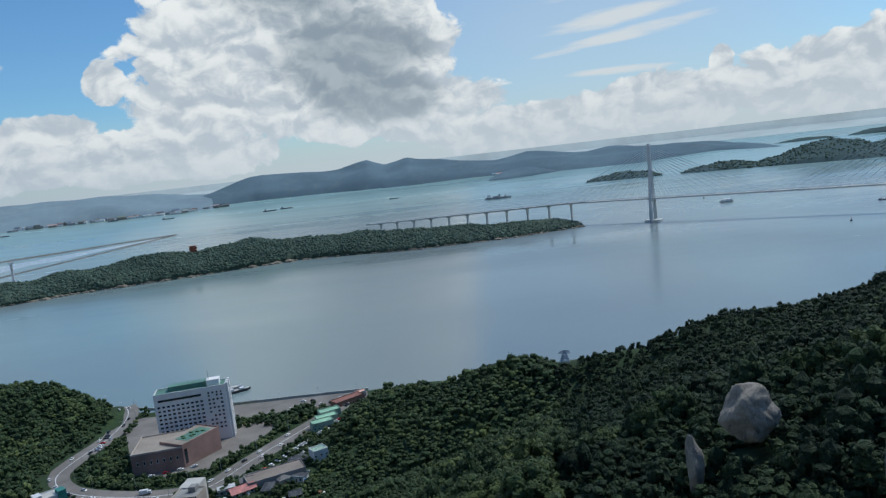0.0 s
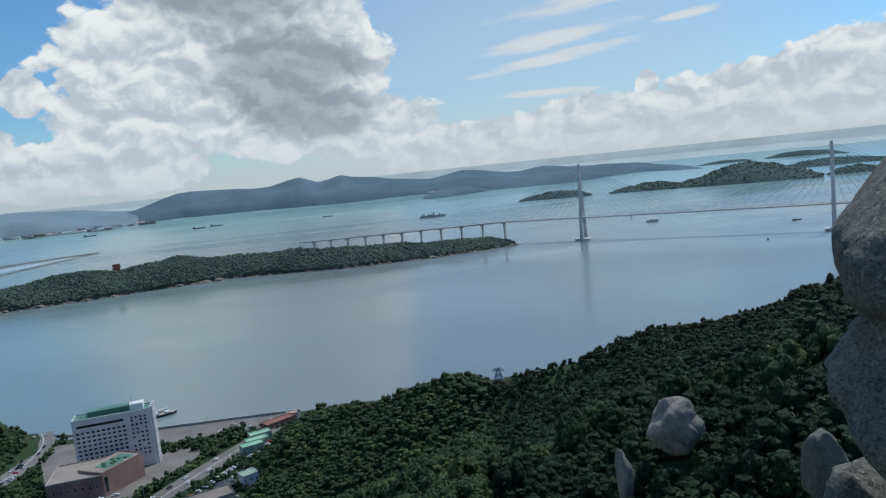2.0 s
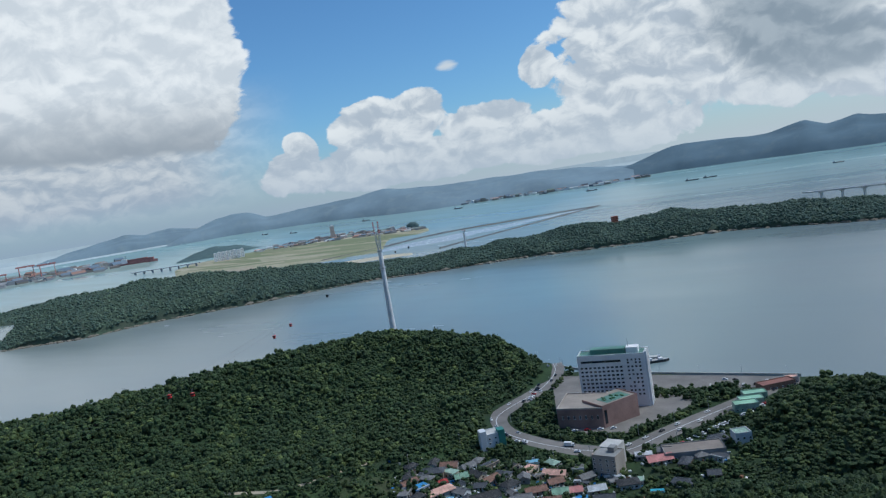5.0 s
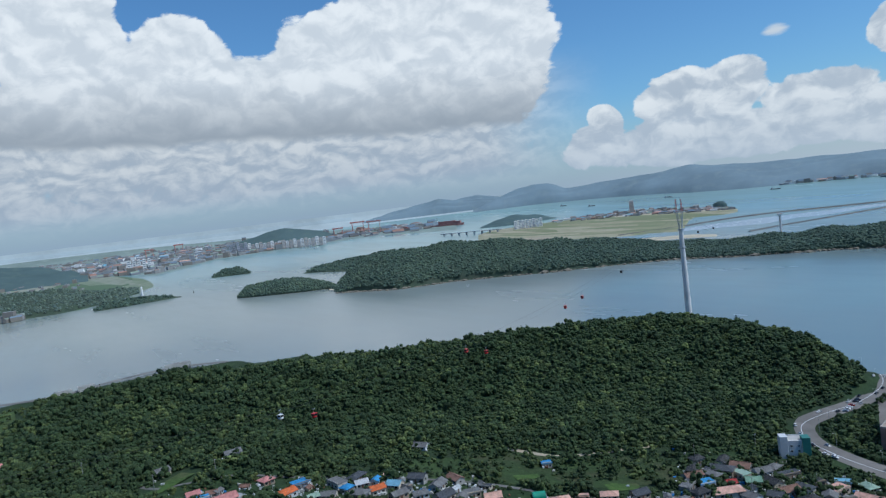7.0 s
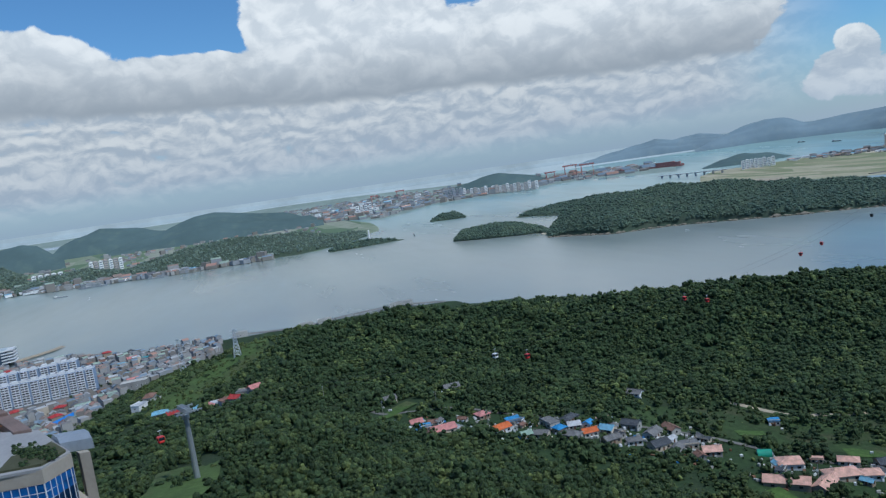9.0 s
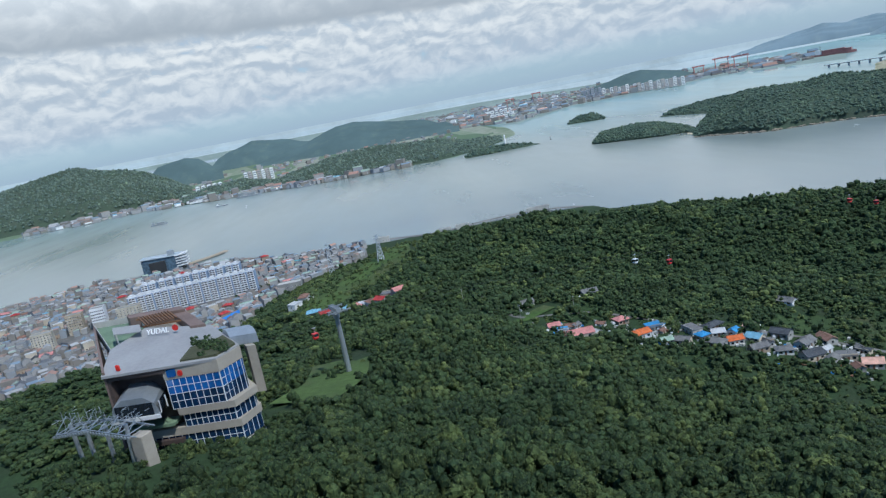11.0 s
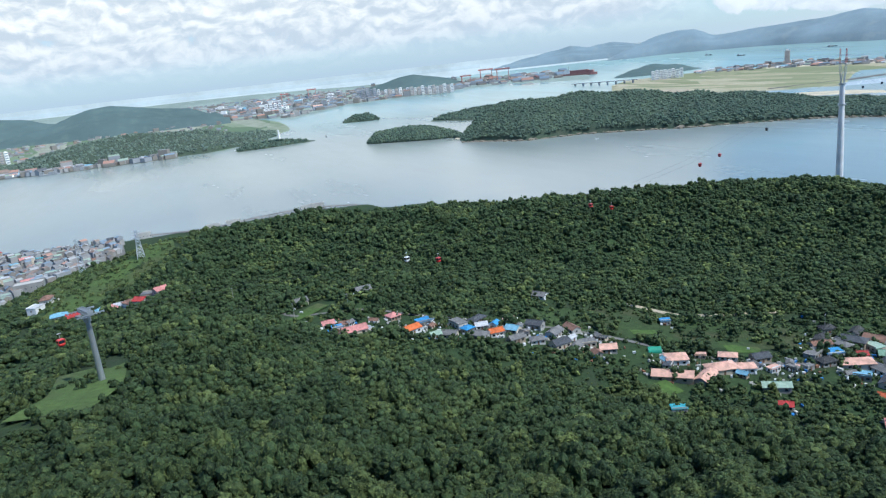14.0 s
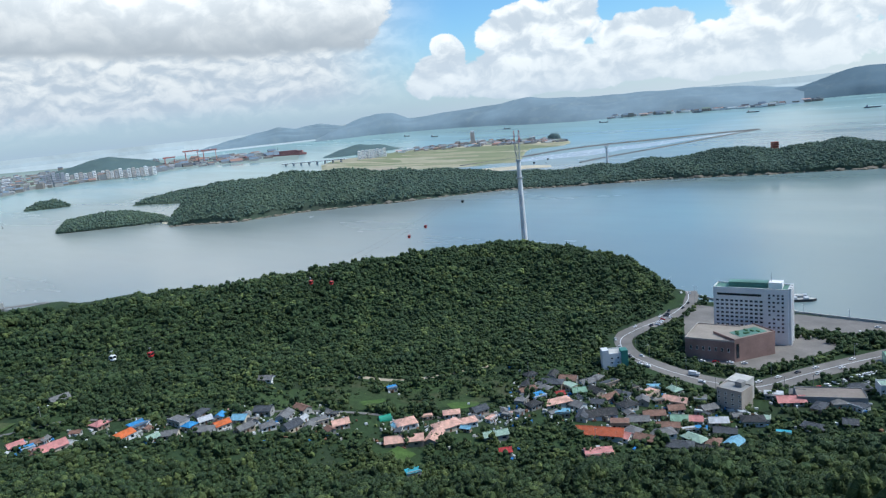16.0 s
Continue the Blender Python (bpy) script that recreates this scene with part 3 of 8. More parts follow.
ISLES = [
    ("small_isle", [(11.9, 3290, 3300, -3.3), (13, 3270, 3420, -3.0), (15.1, 3260, 3450, -2.72), (16.6, 3260, 3450, -2.85), (17.8, 3270, 3290, -3.3)]),
    ("double_isle", [(19.1, 3260, 3270, -3.3), (20.2, 3250, 3450, -2.95), (22.9, 3240, 3500, -2.68), (24.4, 3240, 3450, -3.0), (26, 3220, 3550, -2.6), (28, 3200, 3700, -1.95), (29.4, 3200, 3750, -1.8), (31, 3200, 3750, -2.1), (32.5, 3210, 3650, -2.6), (34.1, 3215, 3300, -3.2)]),
    ("east_isle", [(31.5, 4300, 4400, -2.45), (33, 4200, 4600, -2.15), (34.5, 4200, 4700, -2.05), (36.6, 4300, 4700, -2.15), (38.5, 4300, 4500, -2.4)]),
    ("near_east_isle", [(34.3, 3350, 3370, -3.2), (35.4, 3350, 3560, -2.75), (36.4, 3400, 3600, -2.65), (38.5, 3500, 3600, -3.0), (40, 3500, 3560, -3.1)]),
    ("far_isle", [(30.3, 6300, 6350, -1.7), (31.5, 6300, 6700, -1.42), (32.8, 6300, 6700, -1.33), (34.6, 6200, 6600, -1.5), (35.7, 5900, 6000, -1.85)]),
    ("flat_isle", [(25.6, 6050, 6080, -1.8), (27, 6050, 6300, -1.6), (28.8, 6200, 6400, -1.58), (29.6, 6250, 6300, -1.75)]),
    ("strait_isle", [(-75.2, 2917, 2925, -3.7), (-74.4, 2900, 2990, -3.25), (-73.2, 2880, 2980, -3.2), (-72.3, 2876, 2885, -3.7)]),
    ("tower_isle", [(-83.6, 2215, 2230, -4.8), (-82.5, 2215, 2290, -4.3), (-80.5, 2230, 2300, -4.4), (-78.6, 2250, 2290, -4.65), (-77.6, 2263, 2270, -4.85)]),
    ("harbour_isle", [(-53.8, 4260, 4280, -2.5), (-52.4, 4200, 4600, -2.05), (-50.8, 4200, 4700, -1.8), (-49.2, 4300, 4600, -2.0), (-47.7, 4450, 4500, -2.4)]),
]
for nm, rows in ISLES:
    _, trees_of = ranged("ground_" + nm, "small dark wooded island in the strait", rows, (MID_ISLE if rows[0][0] > 0 else MID_HILL) if rows[0][1] > 3000 else HAZED_ISLE, rough=4, size=160, step=0.15)
    if rows[0][1] < 4500 and rows[0][0] > -50 or rows[0][1] < 3000:
        ISLE_WOODS.append((nm + "_woods", "woods of a small island", trees_of, 1300 if "double" in nm else 380, 4, 7))
# ---- building blocks ----
def thing(name, label, category, loc, rz=0.0, group="", kind="", scale=1.0):
    """An empty at a thing's base that its parts hang on."""
    ob = new(name)
    ob.empty_display_size = 1
    ob.matrix_basis = pose(*loc, 0, 0, rz) @ Matrix.Scale(scale, 4)
    return tagged(ob, label, category, group, kind)


def part(name, bm, material, parent, label=""):
    me = bpy.data.meshes.new(name)
    bmesh.ops.recalc_face_normals(bm, faces=bm.faces)
    bm.to_mesh(me)
    bm.free()
    me.materials.append(material)
    ob = new(name, me)
    ob.parent = parent
    return tagged(ob, label) if label else ob


def share(name, src, parent, m):
    """One more object on the same mesh, under the same parent."""
    ob = new(name, src.data)
    ob.parent = parent
    ob.matrix_basis = m
    return ob


def box(c, s, rz=0.0, bevel=0.0, bm=None, rx=0.0, ry=0.0):
    bm = bm or bmesh.new()
    r = bmesh.ops.create_cube(bm, size=1, matrix=pose(*c, rx, ry, rz) @ Matrix.Diagonal((*s, 1)))
    if bevel:
        ed = list({e for v in r["verts"] for e in v.link_edges})
        bmesh.ops.bevel(bm, geom=ed, offset=bevel, segments=1, affect="EDGES")
    return bm


def rod(a, b, r0, r1=None, n=6, bm=None, caps=True):
    bm = bm or bmesh.new()
    a, b = Vector(a), Vector(b)
    m = Matrix.Translation((a + b) / 2) @ (b - a).to_track_quat("Z", "Y").to_matrix().to_4x4()
    bmesh.ops.create_cone(bm, cap_ends=caps, segments=n, radius1=r0, radius2=r0 if r1 is None else r1, depth=(b - a).length, matrix=m)
    return bm


def prism(poly, z0, z1, bm=None, inset=0.0):
    bm = bm or bmesh.new()
    lo = [bm.verts.new((x, y, z0)) for x, y in poly]
    hi = [bm.verts.new((x, y, z1)) for x, y in poly]
    n = len(poly)
    bm.faces.new(lo[::-1])
    bm.faces.new(hi)
    for i in range(n):
        bm.faces.new((lo[i], lo[(i + 1) % n], hi[(i + 1) % n], hi[i]))
    return bm


def gable(w, d, z, h, over=0.5, thick=0.18, bm=None):
    """Two roof slabs with overhang, ridge along x."""
    bm = bm or bmesh.new()
    run = d / 2 + over
    drop = h * over / (d / 2)
    for s in (1, -1):
        pts = [(-w / 2 - over, 0, z + h), (w / 2 + over, 0, z + h), (w / 2 + over, s * run, z - drop), (-w / 2 - over, s * run, z - drop)]
        up = [bm.verts.new(p) for p in pts]
        dn = [bm.verts.new((p[0], p[1], p[2] - thick)) for p in pts]
        bm.faces.new(up)
        bm.faces.new(dn[::-1])
        for i in range(4):
            bm.faces.new((up[i], up[(i + 1) % 4], dn[(i + 1) % 4], dn[i]))
    return bm


def hip(w, d, z, h, over=0.6, thick=0.2, bm=None):
    bm = bm or bmesh.new()
    a, b = w / 2 + over, d / 2 + over
    k = max(0.1, w / 2 - d / 2)
    base = [bm.verts.new(p) for p in ((-a, -b, z), (a, -b, z), (a, b, z), (-a, b, z))]
    low = [bm.verts.new((v.co.x, v.co.y, z - thick)) for v in base]
    r0, r1 = bm.verts.new((-k, 0, z + h)), bm.verts.new((k, 0, z + h))
    bm.faces.new((base[0], base[1], r1, r0))
    bm.faces.new((base[1], base[2], r1))
    bm.faces.new((base[2], base[3], r0, r1))
    bm.faces.new((base[3], base[0], r0))
    bm.faces.new(low[::-1])
    for i in range(4):
        bm.faces.new((base[i], low[i], low[(i + 1) % 4], base[(i + 1) % 4]))
    return bm


def gabled_walls(w, d, h, rise):
    """House walls up to the gables."""
    bm = bmesh.new()
    lo = [bm.verts.new((x, y, -1.5)) for x, y in ((-w / 2, -d / 2), (w / 2, -d / 2), (w / 2, d / 2), (-w / 2, d / 2))]
    hi = [bm.verts.new((v.co.x, v.co.y, h)) for v in lo]
    g0, g1 = bm.verts.new((-w / 2, 0, h + rise)), bm.verts.new((w / 2, 0, h + rise))
    bm.faces.new(lo[::-1])
    bm.faces.new((lo[0], lo[1], hi[1], hi[0]))
    bm.faces.new((lo[2], lo[3], hi[3], hi[2]))
    bm.faces.new((lo[1], lo[2], hi[2], g1, hi[1]))
    bm.faces.new((lo[3], lo[0], hi[0], g0, hi[3]))
    bm.faces.new((hi[0], hi[1], g1, g0))
    bm.faces.new((hi[2], hi[3], g0, g1))
    return bm


WHITE = paint("white_render", (0.68, 0.69, 0.70), 0.7, wear=0.18)
PALE = paint("pale_concrete", (0.50, 0.49, 0.46), 0.85, wear=0.25)
GREY = paint("grey_concrete", (0.30, 0.30, 0.29), 0.9, wear=0.3)
DARK = paint("dark_metal", (0.05, 0.052, 0.055), 0.5, 0.3, wear=0.2)
STEEL = paint("galvanised_steel", (0.42, 0.46, 0.50), 0.42, 0.6, wear=0.2)
RED = paint("red_enamel", (0.55, 0.03, 0.025), 0.3, wear=0.12)
TYRE = paint("black_rubber", (0.02, 0.02, 0.02), 0.9, wear=0.1)
BARK = paint("brown_bark", (0.10, 0.07, 0.045), 0.95, size=0.6, wear=0.4, bump=0.04)
TIMBER = paint("brown_timber", (0.24, 0.12, 0.06), 0.7, wear=0.3)
BEIGE = paint("beige_cladding", (0.37, 0.335, 0.285), 0.75, wear=0.2)


def make_glass(name, col, rough=0.06):
    n = Nodes(name, rough, 0.0, 0.8)
    v = n.noise(4.0, 2)
    return n.done(n.mix(n.span(v, 0.35, 0.65), col, dim(col, 0.55)))


PANE = make_glass("dark_window_glass", (0.020, 0.028, 0.040))
BLUE_PANE = make_glass("blue_window_glass", (0.020, 0.13, 0.42))
NAVY_PANE = make_glass("navy_window_glass", (0.012, 0.040, 0.105))
# ---- lines of the plan ----
MAIN_ROAD = [(-28.1, 735), (-26.4, 700), (-25.8, 651), (-27.3, 600), (-29.8, 558), (-31.2, 527), (-30.7, 494), (-28.4, 471), (-24.6, 455), (-21.3, 448), (-17.7, 474), (-14.6, 502), (-12.1, 526), (-9.5, 552)]
VILLAGE = [(-80, 400), (-74, 402), (-66, 386), (-59, 382), (-54, 375), (-50, 365), (-45, 365), (-38, 392), (-33, 380), (-28, 400), (-22, 405), (-16, 440)]
FIELDS = [[(-82, 420), (-79, 440)], [(-46, 392), (-43.5, 398)], [(-51.5, 340), (-50, 330)], [(-53.5, 404), (-51.5, 409)]]
SLOPE_HOMES = [(-99, 540), (-97.5, 490), (-92, 485)]
LUSH = [(-53, 318), (-50, 312), (-47.5, 300)]
MEADOW = [(-101, 225), (-98, 250), (-97, 290)]


# ---- flat land, roads, dykes ----
FAR_WOODS = []


def flat(name, label, rows, z, material, category="land", kind="structure", step=0.4, cuts=10, drape=False, lift=0.3):
    """A level patch between a near and a far edge. rows: azimuth, near and far distance."""
    t = np.array(rows, dtype=float)
    az = np.linspace(t[0, 0], t[-1, 0], max(2, int((t[-1, 0] - t[0, 0]) / step) + 1))
    d0, d1 = np.interp(az, t[:, 0], t[:, 1]), np.interp(az, t[:, 0], t[:, 2])
    u = np.linspace(0, 1, cuts)[None, :]
    D = d0[:, None] + (d1 - d0)[:, None] * u
    A = np.repeat(np.radians(az)[:, None], cuts, 1)
    x, y = D * np.sin(A), D * np.cos(A)
    h = ground_z(x, y) + lift if drape else np.full_like(x, z)
    if not drape:
        h = h + ripple(x, y, 160, 0.9) * 0.4
        h[:, 0] = h[:, -1] = h[0, :] = h[-1, :] = -2.0
    fx, fy, fz = far_xyz(x, y, h)
    me = quick_mesh(name, np.stack([fx, fy, fz], -1).reshape(-1, 3), grid_faces(len(az), cuts)[:, ::-1], material)
    return tagged(new(name, me), label, category, kind=kind)


def strip(name, label, pts, width, z, material, kind="structure", category="road", thick=0.0):
    """A ribbon along a line of (azimuth, distance), smoothed, on the ground or at a height."""
    q = [P(a, d) for a, d in pts]
    line = []
    for i in range(len(q) - 1):
        p0, p1, p2, p3 = q[max(i - 1, 0)], q[i], q[i + 1], q[min(i + 2, len(q) - 1)]
        for s in np.linspace(0, 1, 8, endpoint=False):
            line.append(0.5 * (2 * p1 + (p2 - p0) * s + (2 * p0 - 5 * p1 + 4 * p2 - p3) * s * s + (3 * p1 - p0 - 3 * p2 + p3) * s ** 3))
    line.append(q[-1])
    V = []
    for i, p in enumerate(line):
        t = (line[min(i + 1, len(line) - 1)] - line[max(i - 1, 0)]).normalized()
        n = Vector((-t.y, t.x, 0)) * width / 2
        for e in (p - n, p, p + n):
            zz = gz(p) + (0.40 if width < 1 else 0.35) if z is None else z
            V.append(far(Vector((e.x, e.y, zz))))
        if thick:
            V[-3].z -= thick
            V[-1].z -= thick
    me = quick_mesh(name, [v[:] for v in V], grid_faces(len(line), 3)[:, ::-1], material)
    return tagged(new(name, me), label, category, kind=kind), line


def make_field(name, a, b, c, turn, size):
    n = Nodes(name, 0.95, 0, 0.1)
    v = n.t.nodes.new("ShaderNodeTexVoronoi")
    mp = n.t.nodes.new("ShaderNodeMapping")
    n.t.links.new(n.pos, mp.inputs["Vector"])
    mp.inputs["Scale"].default_value = (0.25 / size, 1 / size, 0)
    mp.inputs["Rotation"].default_value = (0, 0, radians(turn))
    n.t.links.new(mp.outputs[0], v.inputs["Vector"])
    v.inputs["Scale"].default_value = 1.0
    sep = n.t.nodes.new("ShaderNodeSeparateColor")
    n.t.links.new(v.outputs["Color"], sep.inputs[0])
    col = n.ramp(sep.outputs[0], (0.15, a), (0.5, b), (0.85, c))
    return n.done(n.mix(n.span(n.noise(40, 5), 0.35, 0.7, 0, 0.5), col, dim(b, 0.7)))


ASPHALT = paint("worn_asphalt", (0.20, 0.185, 0.17), 0.92, size=4.0, wear=0.3)
PAVING = paint("town_paving", (0.17, 0.165, 0.155), 0.9, size=9.0, wear=0.4)
# port field colours are greyed, with the haze before them mixed in
PORT = make_field("hazed_reclaimed_fields", (0.20, 0.23, 0.13), (0.30, 0.30, 0.19), (0.42, 0.38, 0.28), 20, 60)
BARE = paint("bare_fill_soil", (0.40, 0.34, 0.25), 0.95, size=30.0, wear=0.3)
DYKE = paint("dyke_stone", (0.13, 0.13, 0.12), 0.95, size=10.0, wear=0.3)
SAND = paint("pale_sand", (0.52, 0.46, 0.34), 0.95, size=8.0, wear=0.2)
FAR_FIELD = make_field("far_coast_fields", (0.12, 0.18, 0.11), (0.18, 0.24, 0.15), (0.32, 0.33, 0.27), 60, 90)
LAGOON = paint("pale_lagoon_water", (0.45, 0.50, 0.52), 0.25, size=60, wear=0.1)
CROP = make_ground("kitchen_garden_green", (0.11, 0.11, 0.06), (0.070, 0.125, 0.035), (0.10, 0.17, 0.045))
WEEDS = make_ground("weedy_terraces", (0.080, 0.085, 0.045), (0.045, 0.076, 0.030), (0.072, 0.118, 0.040))
MEADOW_GRASS = make_ground("mown_meadow", (0.095, 0.110, 0.050), (0.080, 0.130, 0.042), (0.105, 0.165, 0.050))

flat("ground_port", "reclaimed port land with yellow-green fields", [(-54.2, 2900, 3500), (-53, 2800, 3900), (-50, 2750, 4000), (-47, 2500, 4150), (-44, 2380, 4300), (-41, 2350, 4300), (-38.2, 2340, 4000), (-37.5, 3050, 3800), (-35, 3050, 3500), (-34, 3200, 3400)], 3.0, PORT)
flat("ground_fill", "bare pale reclaimed soil by the water", [(-52.2, 2760, 2860), (-50, 2740, 2900), (-48, 2650, 2800)], 3.6, BARE, cuts=5)
flat("ground_quay", "pale concrete port quay", [(-43.5, 3650, 4000), (-40, 3500, 3950), (-36, 3350, 3600), (-34.6, 3300, 3400)], 3.8, SAND, cuts=5)
flat("ground_tidal_flat", "pale wet tidal flat behind the island", [(-44.5, 2180, 2330), (-41, 2150, 2330), (-37.5, 2120, 2300), (-35.5, 2120, 2200)], 1.0, SAND, cuts=5)
flat("water_lagoon", "still pale lagoon behind the dykes", [(-42.5, 2480, 2500), (-41, 2400, 2545), (-38.5, 2350, 2610), (-36, 2330, 2740), (-33.5, 2240, 2840), (-31, 2340, 2890), (-28, 2490, 2925), (-24, 2750, 2980), (-21, 2990, 3010)], 0.35, LAGOON, category="water", cuts=4)
strip("dyke_north", "long dark stone dyke across the lagoon", [(-43, 2500), (-38.5, 2620), (-35, 2800), (-31.4, 2900), (-28, 2930), (-24, 2990), (-20.4, 3030)], 26, 4.0, DYKE, category="dyke", thick=5.0)
strip("dyke_south", "low stone dyke along the lagoon", [(-33.5, 2190), (-31.5, 2300), (-29, 2420), (-26, 2600), (-23.5, 2780), (-20.4, 3030)], 16, 3.0, DYKE, category="dyke", thick=4.0)
flat("ground_north_shore", "green coastal plain across the strait", [(-126, 3000, 5200), (-115, 2790, 5200), (-111.4, 2720, 5200), (-108.5, 2690, 5200), (-102, 2491, 5200), (-95.8, 2356, 5200), (-89, 2300, 5000), (-84.4, 2246, 4600), (-82, 2500, 4300), (-80.1, 2760, 3600), (-79.3, 2900, 3000)], 3.0, FAR_FIELD)
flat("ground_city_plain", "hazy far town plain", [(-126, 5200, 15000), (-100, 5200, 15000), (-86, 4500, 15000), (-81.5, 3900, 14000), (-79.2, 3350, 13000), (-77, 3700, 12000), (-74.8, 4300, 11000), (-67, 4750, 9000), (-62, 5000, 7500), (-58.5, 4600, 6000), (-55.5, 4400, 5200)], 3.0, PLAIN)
_, trees_of = ranged("backdrop_green_hill", "green hill with a pale track across the strait", [(-126, 3200, 3800, -0.9), (-117, 3000, 3700, -0.5), (-113.8, 2950, 3600, -0.05), (-112.2, 2950, 3600, 0.18), (-110.6, 3000, 3600, -0.35), (-108, 3000, 3500, -1.1), (-106, 3000, 3300, -2.2), (-105, 3100, 3200, -2.9)], HAZED_ISLE, rough=8, size=260)
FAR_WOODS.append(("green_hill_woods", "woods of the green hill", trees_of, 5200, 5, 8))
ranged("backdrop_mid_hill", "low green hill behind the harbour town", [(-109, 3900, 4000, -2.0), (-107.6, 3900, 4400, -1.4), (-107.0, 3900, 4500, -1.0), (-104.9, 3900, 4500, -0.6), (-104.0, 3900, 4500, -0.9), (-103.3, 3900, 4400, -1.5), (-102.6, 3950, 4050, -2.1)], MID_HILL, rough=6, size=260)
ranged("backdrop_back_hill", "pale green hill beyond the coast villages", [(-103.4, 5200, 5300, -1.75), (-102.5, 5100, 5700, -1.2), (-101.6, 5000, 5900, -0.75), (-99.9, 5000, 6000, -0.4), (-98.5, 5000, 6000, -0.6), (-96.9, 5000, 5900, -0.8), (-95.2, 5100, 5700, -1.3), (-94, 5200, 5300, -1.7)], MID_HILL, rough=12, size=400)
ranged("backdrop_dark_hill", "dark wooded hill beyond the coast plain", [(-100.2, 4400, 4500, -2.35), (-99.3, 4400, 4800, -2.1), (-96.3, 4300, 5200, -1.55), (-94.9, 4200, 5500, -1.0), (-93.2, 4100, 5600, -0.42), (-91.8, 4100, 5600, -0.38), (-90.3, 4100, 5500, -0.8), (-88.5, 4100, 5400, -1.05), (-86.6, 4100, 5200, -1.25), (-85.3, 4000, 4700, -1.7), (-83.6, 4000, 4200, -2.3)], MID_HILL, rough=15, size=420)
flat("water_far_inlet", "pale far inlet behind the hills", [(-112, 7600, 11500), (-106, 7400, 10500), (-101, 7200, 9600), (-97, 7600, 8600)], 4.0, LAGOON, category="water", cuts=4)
_, trees_of = ranged("ground_wooded_bank", "low wooded bank along the far shore", [(-99, 2480, 2600, -3.7), (-96, 2420, 2650, -3.1), (-93.5, 2400, 2750, -2.7), (-90, 2370, 2750, -2.6), (-86, 2330, 2700, -3.0), (-83, 2420, 2700, -3.5), (-80.6, 2650, 2760, -3.7)], HAZED_ISLE, rough=5, size=150)
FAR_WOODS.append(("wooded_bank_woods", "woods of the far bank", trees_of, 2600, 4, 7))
_, trees_of = ranged("ground_town_knoll", "wooded knoll above the far quay", [(-106.5, 2700, 2760, -3.7), (-104, 2620, 2820, -3.2), (-101, 2560, 2780, -3.1), (-98.6, 2480, 2600, -3.7)], HAZED_ISLE, rough=4, size=120)
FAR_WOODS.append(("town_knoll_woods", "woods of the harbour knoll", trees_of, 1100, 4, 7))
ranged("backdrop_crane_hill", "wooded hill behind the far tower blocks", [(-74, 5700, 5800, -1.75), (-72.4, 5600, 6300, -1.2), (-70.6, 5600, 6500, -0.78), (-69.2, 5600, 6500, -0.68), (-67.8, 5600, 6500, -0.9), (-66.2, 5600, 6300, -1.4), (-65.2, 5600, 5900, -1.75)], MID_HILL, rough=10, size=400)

_, trees_of = ranged("ground_west_head", "wooded headland behind the long island", [(-68.3, 2480, 2490, -4.4), (-67, 2450, 2600, -3.95), (-64.5, 2300, 2650, -3.8), (-62, 2200, 2600, -3.5), (-60, 2100, 2500, -3.5), (-58.5, 2100, 2300, -4.4)], HAZED_ISLE, rough=5, size=160)
FAR_WOODS.append(("west_head_woods", "woods of the headland", trees_of, 1500, 4, 7))
strip("road_shore", "grey asphalt shore road curving round the hill", MAIN_ROAD, 17, None, ASPHALT)
strip("road_village", "narrow village lane", [(-84.5, 470), (-82, 430), (-79, 425), (-74, 425), (-66, 405), (-59, 398), (-53, 388), (-47, 378), (-41, 385), (-36, 420), (-31, 470)], 2.8, None, PAVING)
strip("road_hill", "dirt track up the shore hill", [(-54, 450), (-50, 440), (-46, 447), (-42, 460)], 4.0, None, BARE)
flat("pavement_forecourt", "grey asphalt car park round the hotel", [(-26.2, 505, 640), (-24, 480, 630), (-20, 478, 622), (-17, 510, 600), (-15.5, 530, 560)], 4, ASPHALT, category="car park", drape=True)
flat("pavement_promenade", "open asphalt seafront car park", [(-18.3, 575, 612), (-15, 568, 602), (-11, 560, 592), (-7.6, 562, 584)], 4, ASPHALT, category="car park", drape=True, lift=0.4)
flat("pavement_town", "grey town streets", [(-126, 520, 1285), (-112, 545, 1280), (-105, 560, 1180), (-100, 740, 1105), (-97, 830, 1070), (-93, 960, 1070)], 4, PAVING, category="streets", drape=True, cuts=30)
for i, fld in enumerate(FIELDS):
    strip("ground_field", "small bright green vegetable plot", fld, 11, None, CROP, category="field")
flat("ground_terraces", "rough weedy garden terraces above the village", [(-63, 400, 432), (-58, 398, 438), (-52, 392, 444), (-46, 392, 440), (-39, 408, 436)], 4, WEEDS, category="field", drape=True, lift=0.25, cuts=14)
flat("ground_pylon_slope", "open grassy slope under the power pylons", [(-99, 520, 790), (-96, 520, 800), (-92, 540, 790), (-89.5, 580, 720)], 4, MEADOW_GRASS, category="meadow", drape=True, lift=0.25, cuts=16)
strip("road_marking", "worn white centre line of the shore road", MAIN_ROAD, 0.5, None, WHITE, category="road marking")
strip("ground_meadow", "mown grass slope below the pylon", MEADOW, 24, None, MEADOW_GRASS, category="meadow")
flat("ground_beach", "pale sand bar", [(-66.8, 1838, 1868), (-66.2, 1800, 1870), (-65.4, 1770, 1840)], 1.2, SAND, cuts=4)


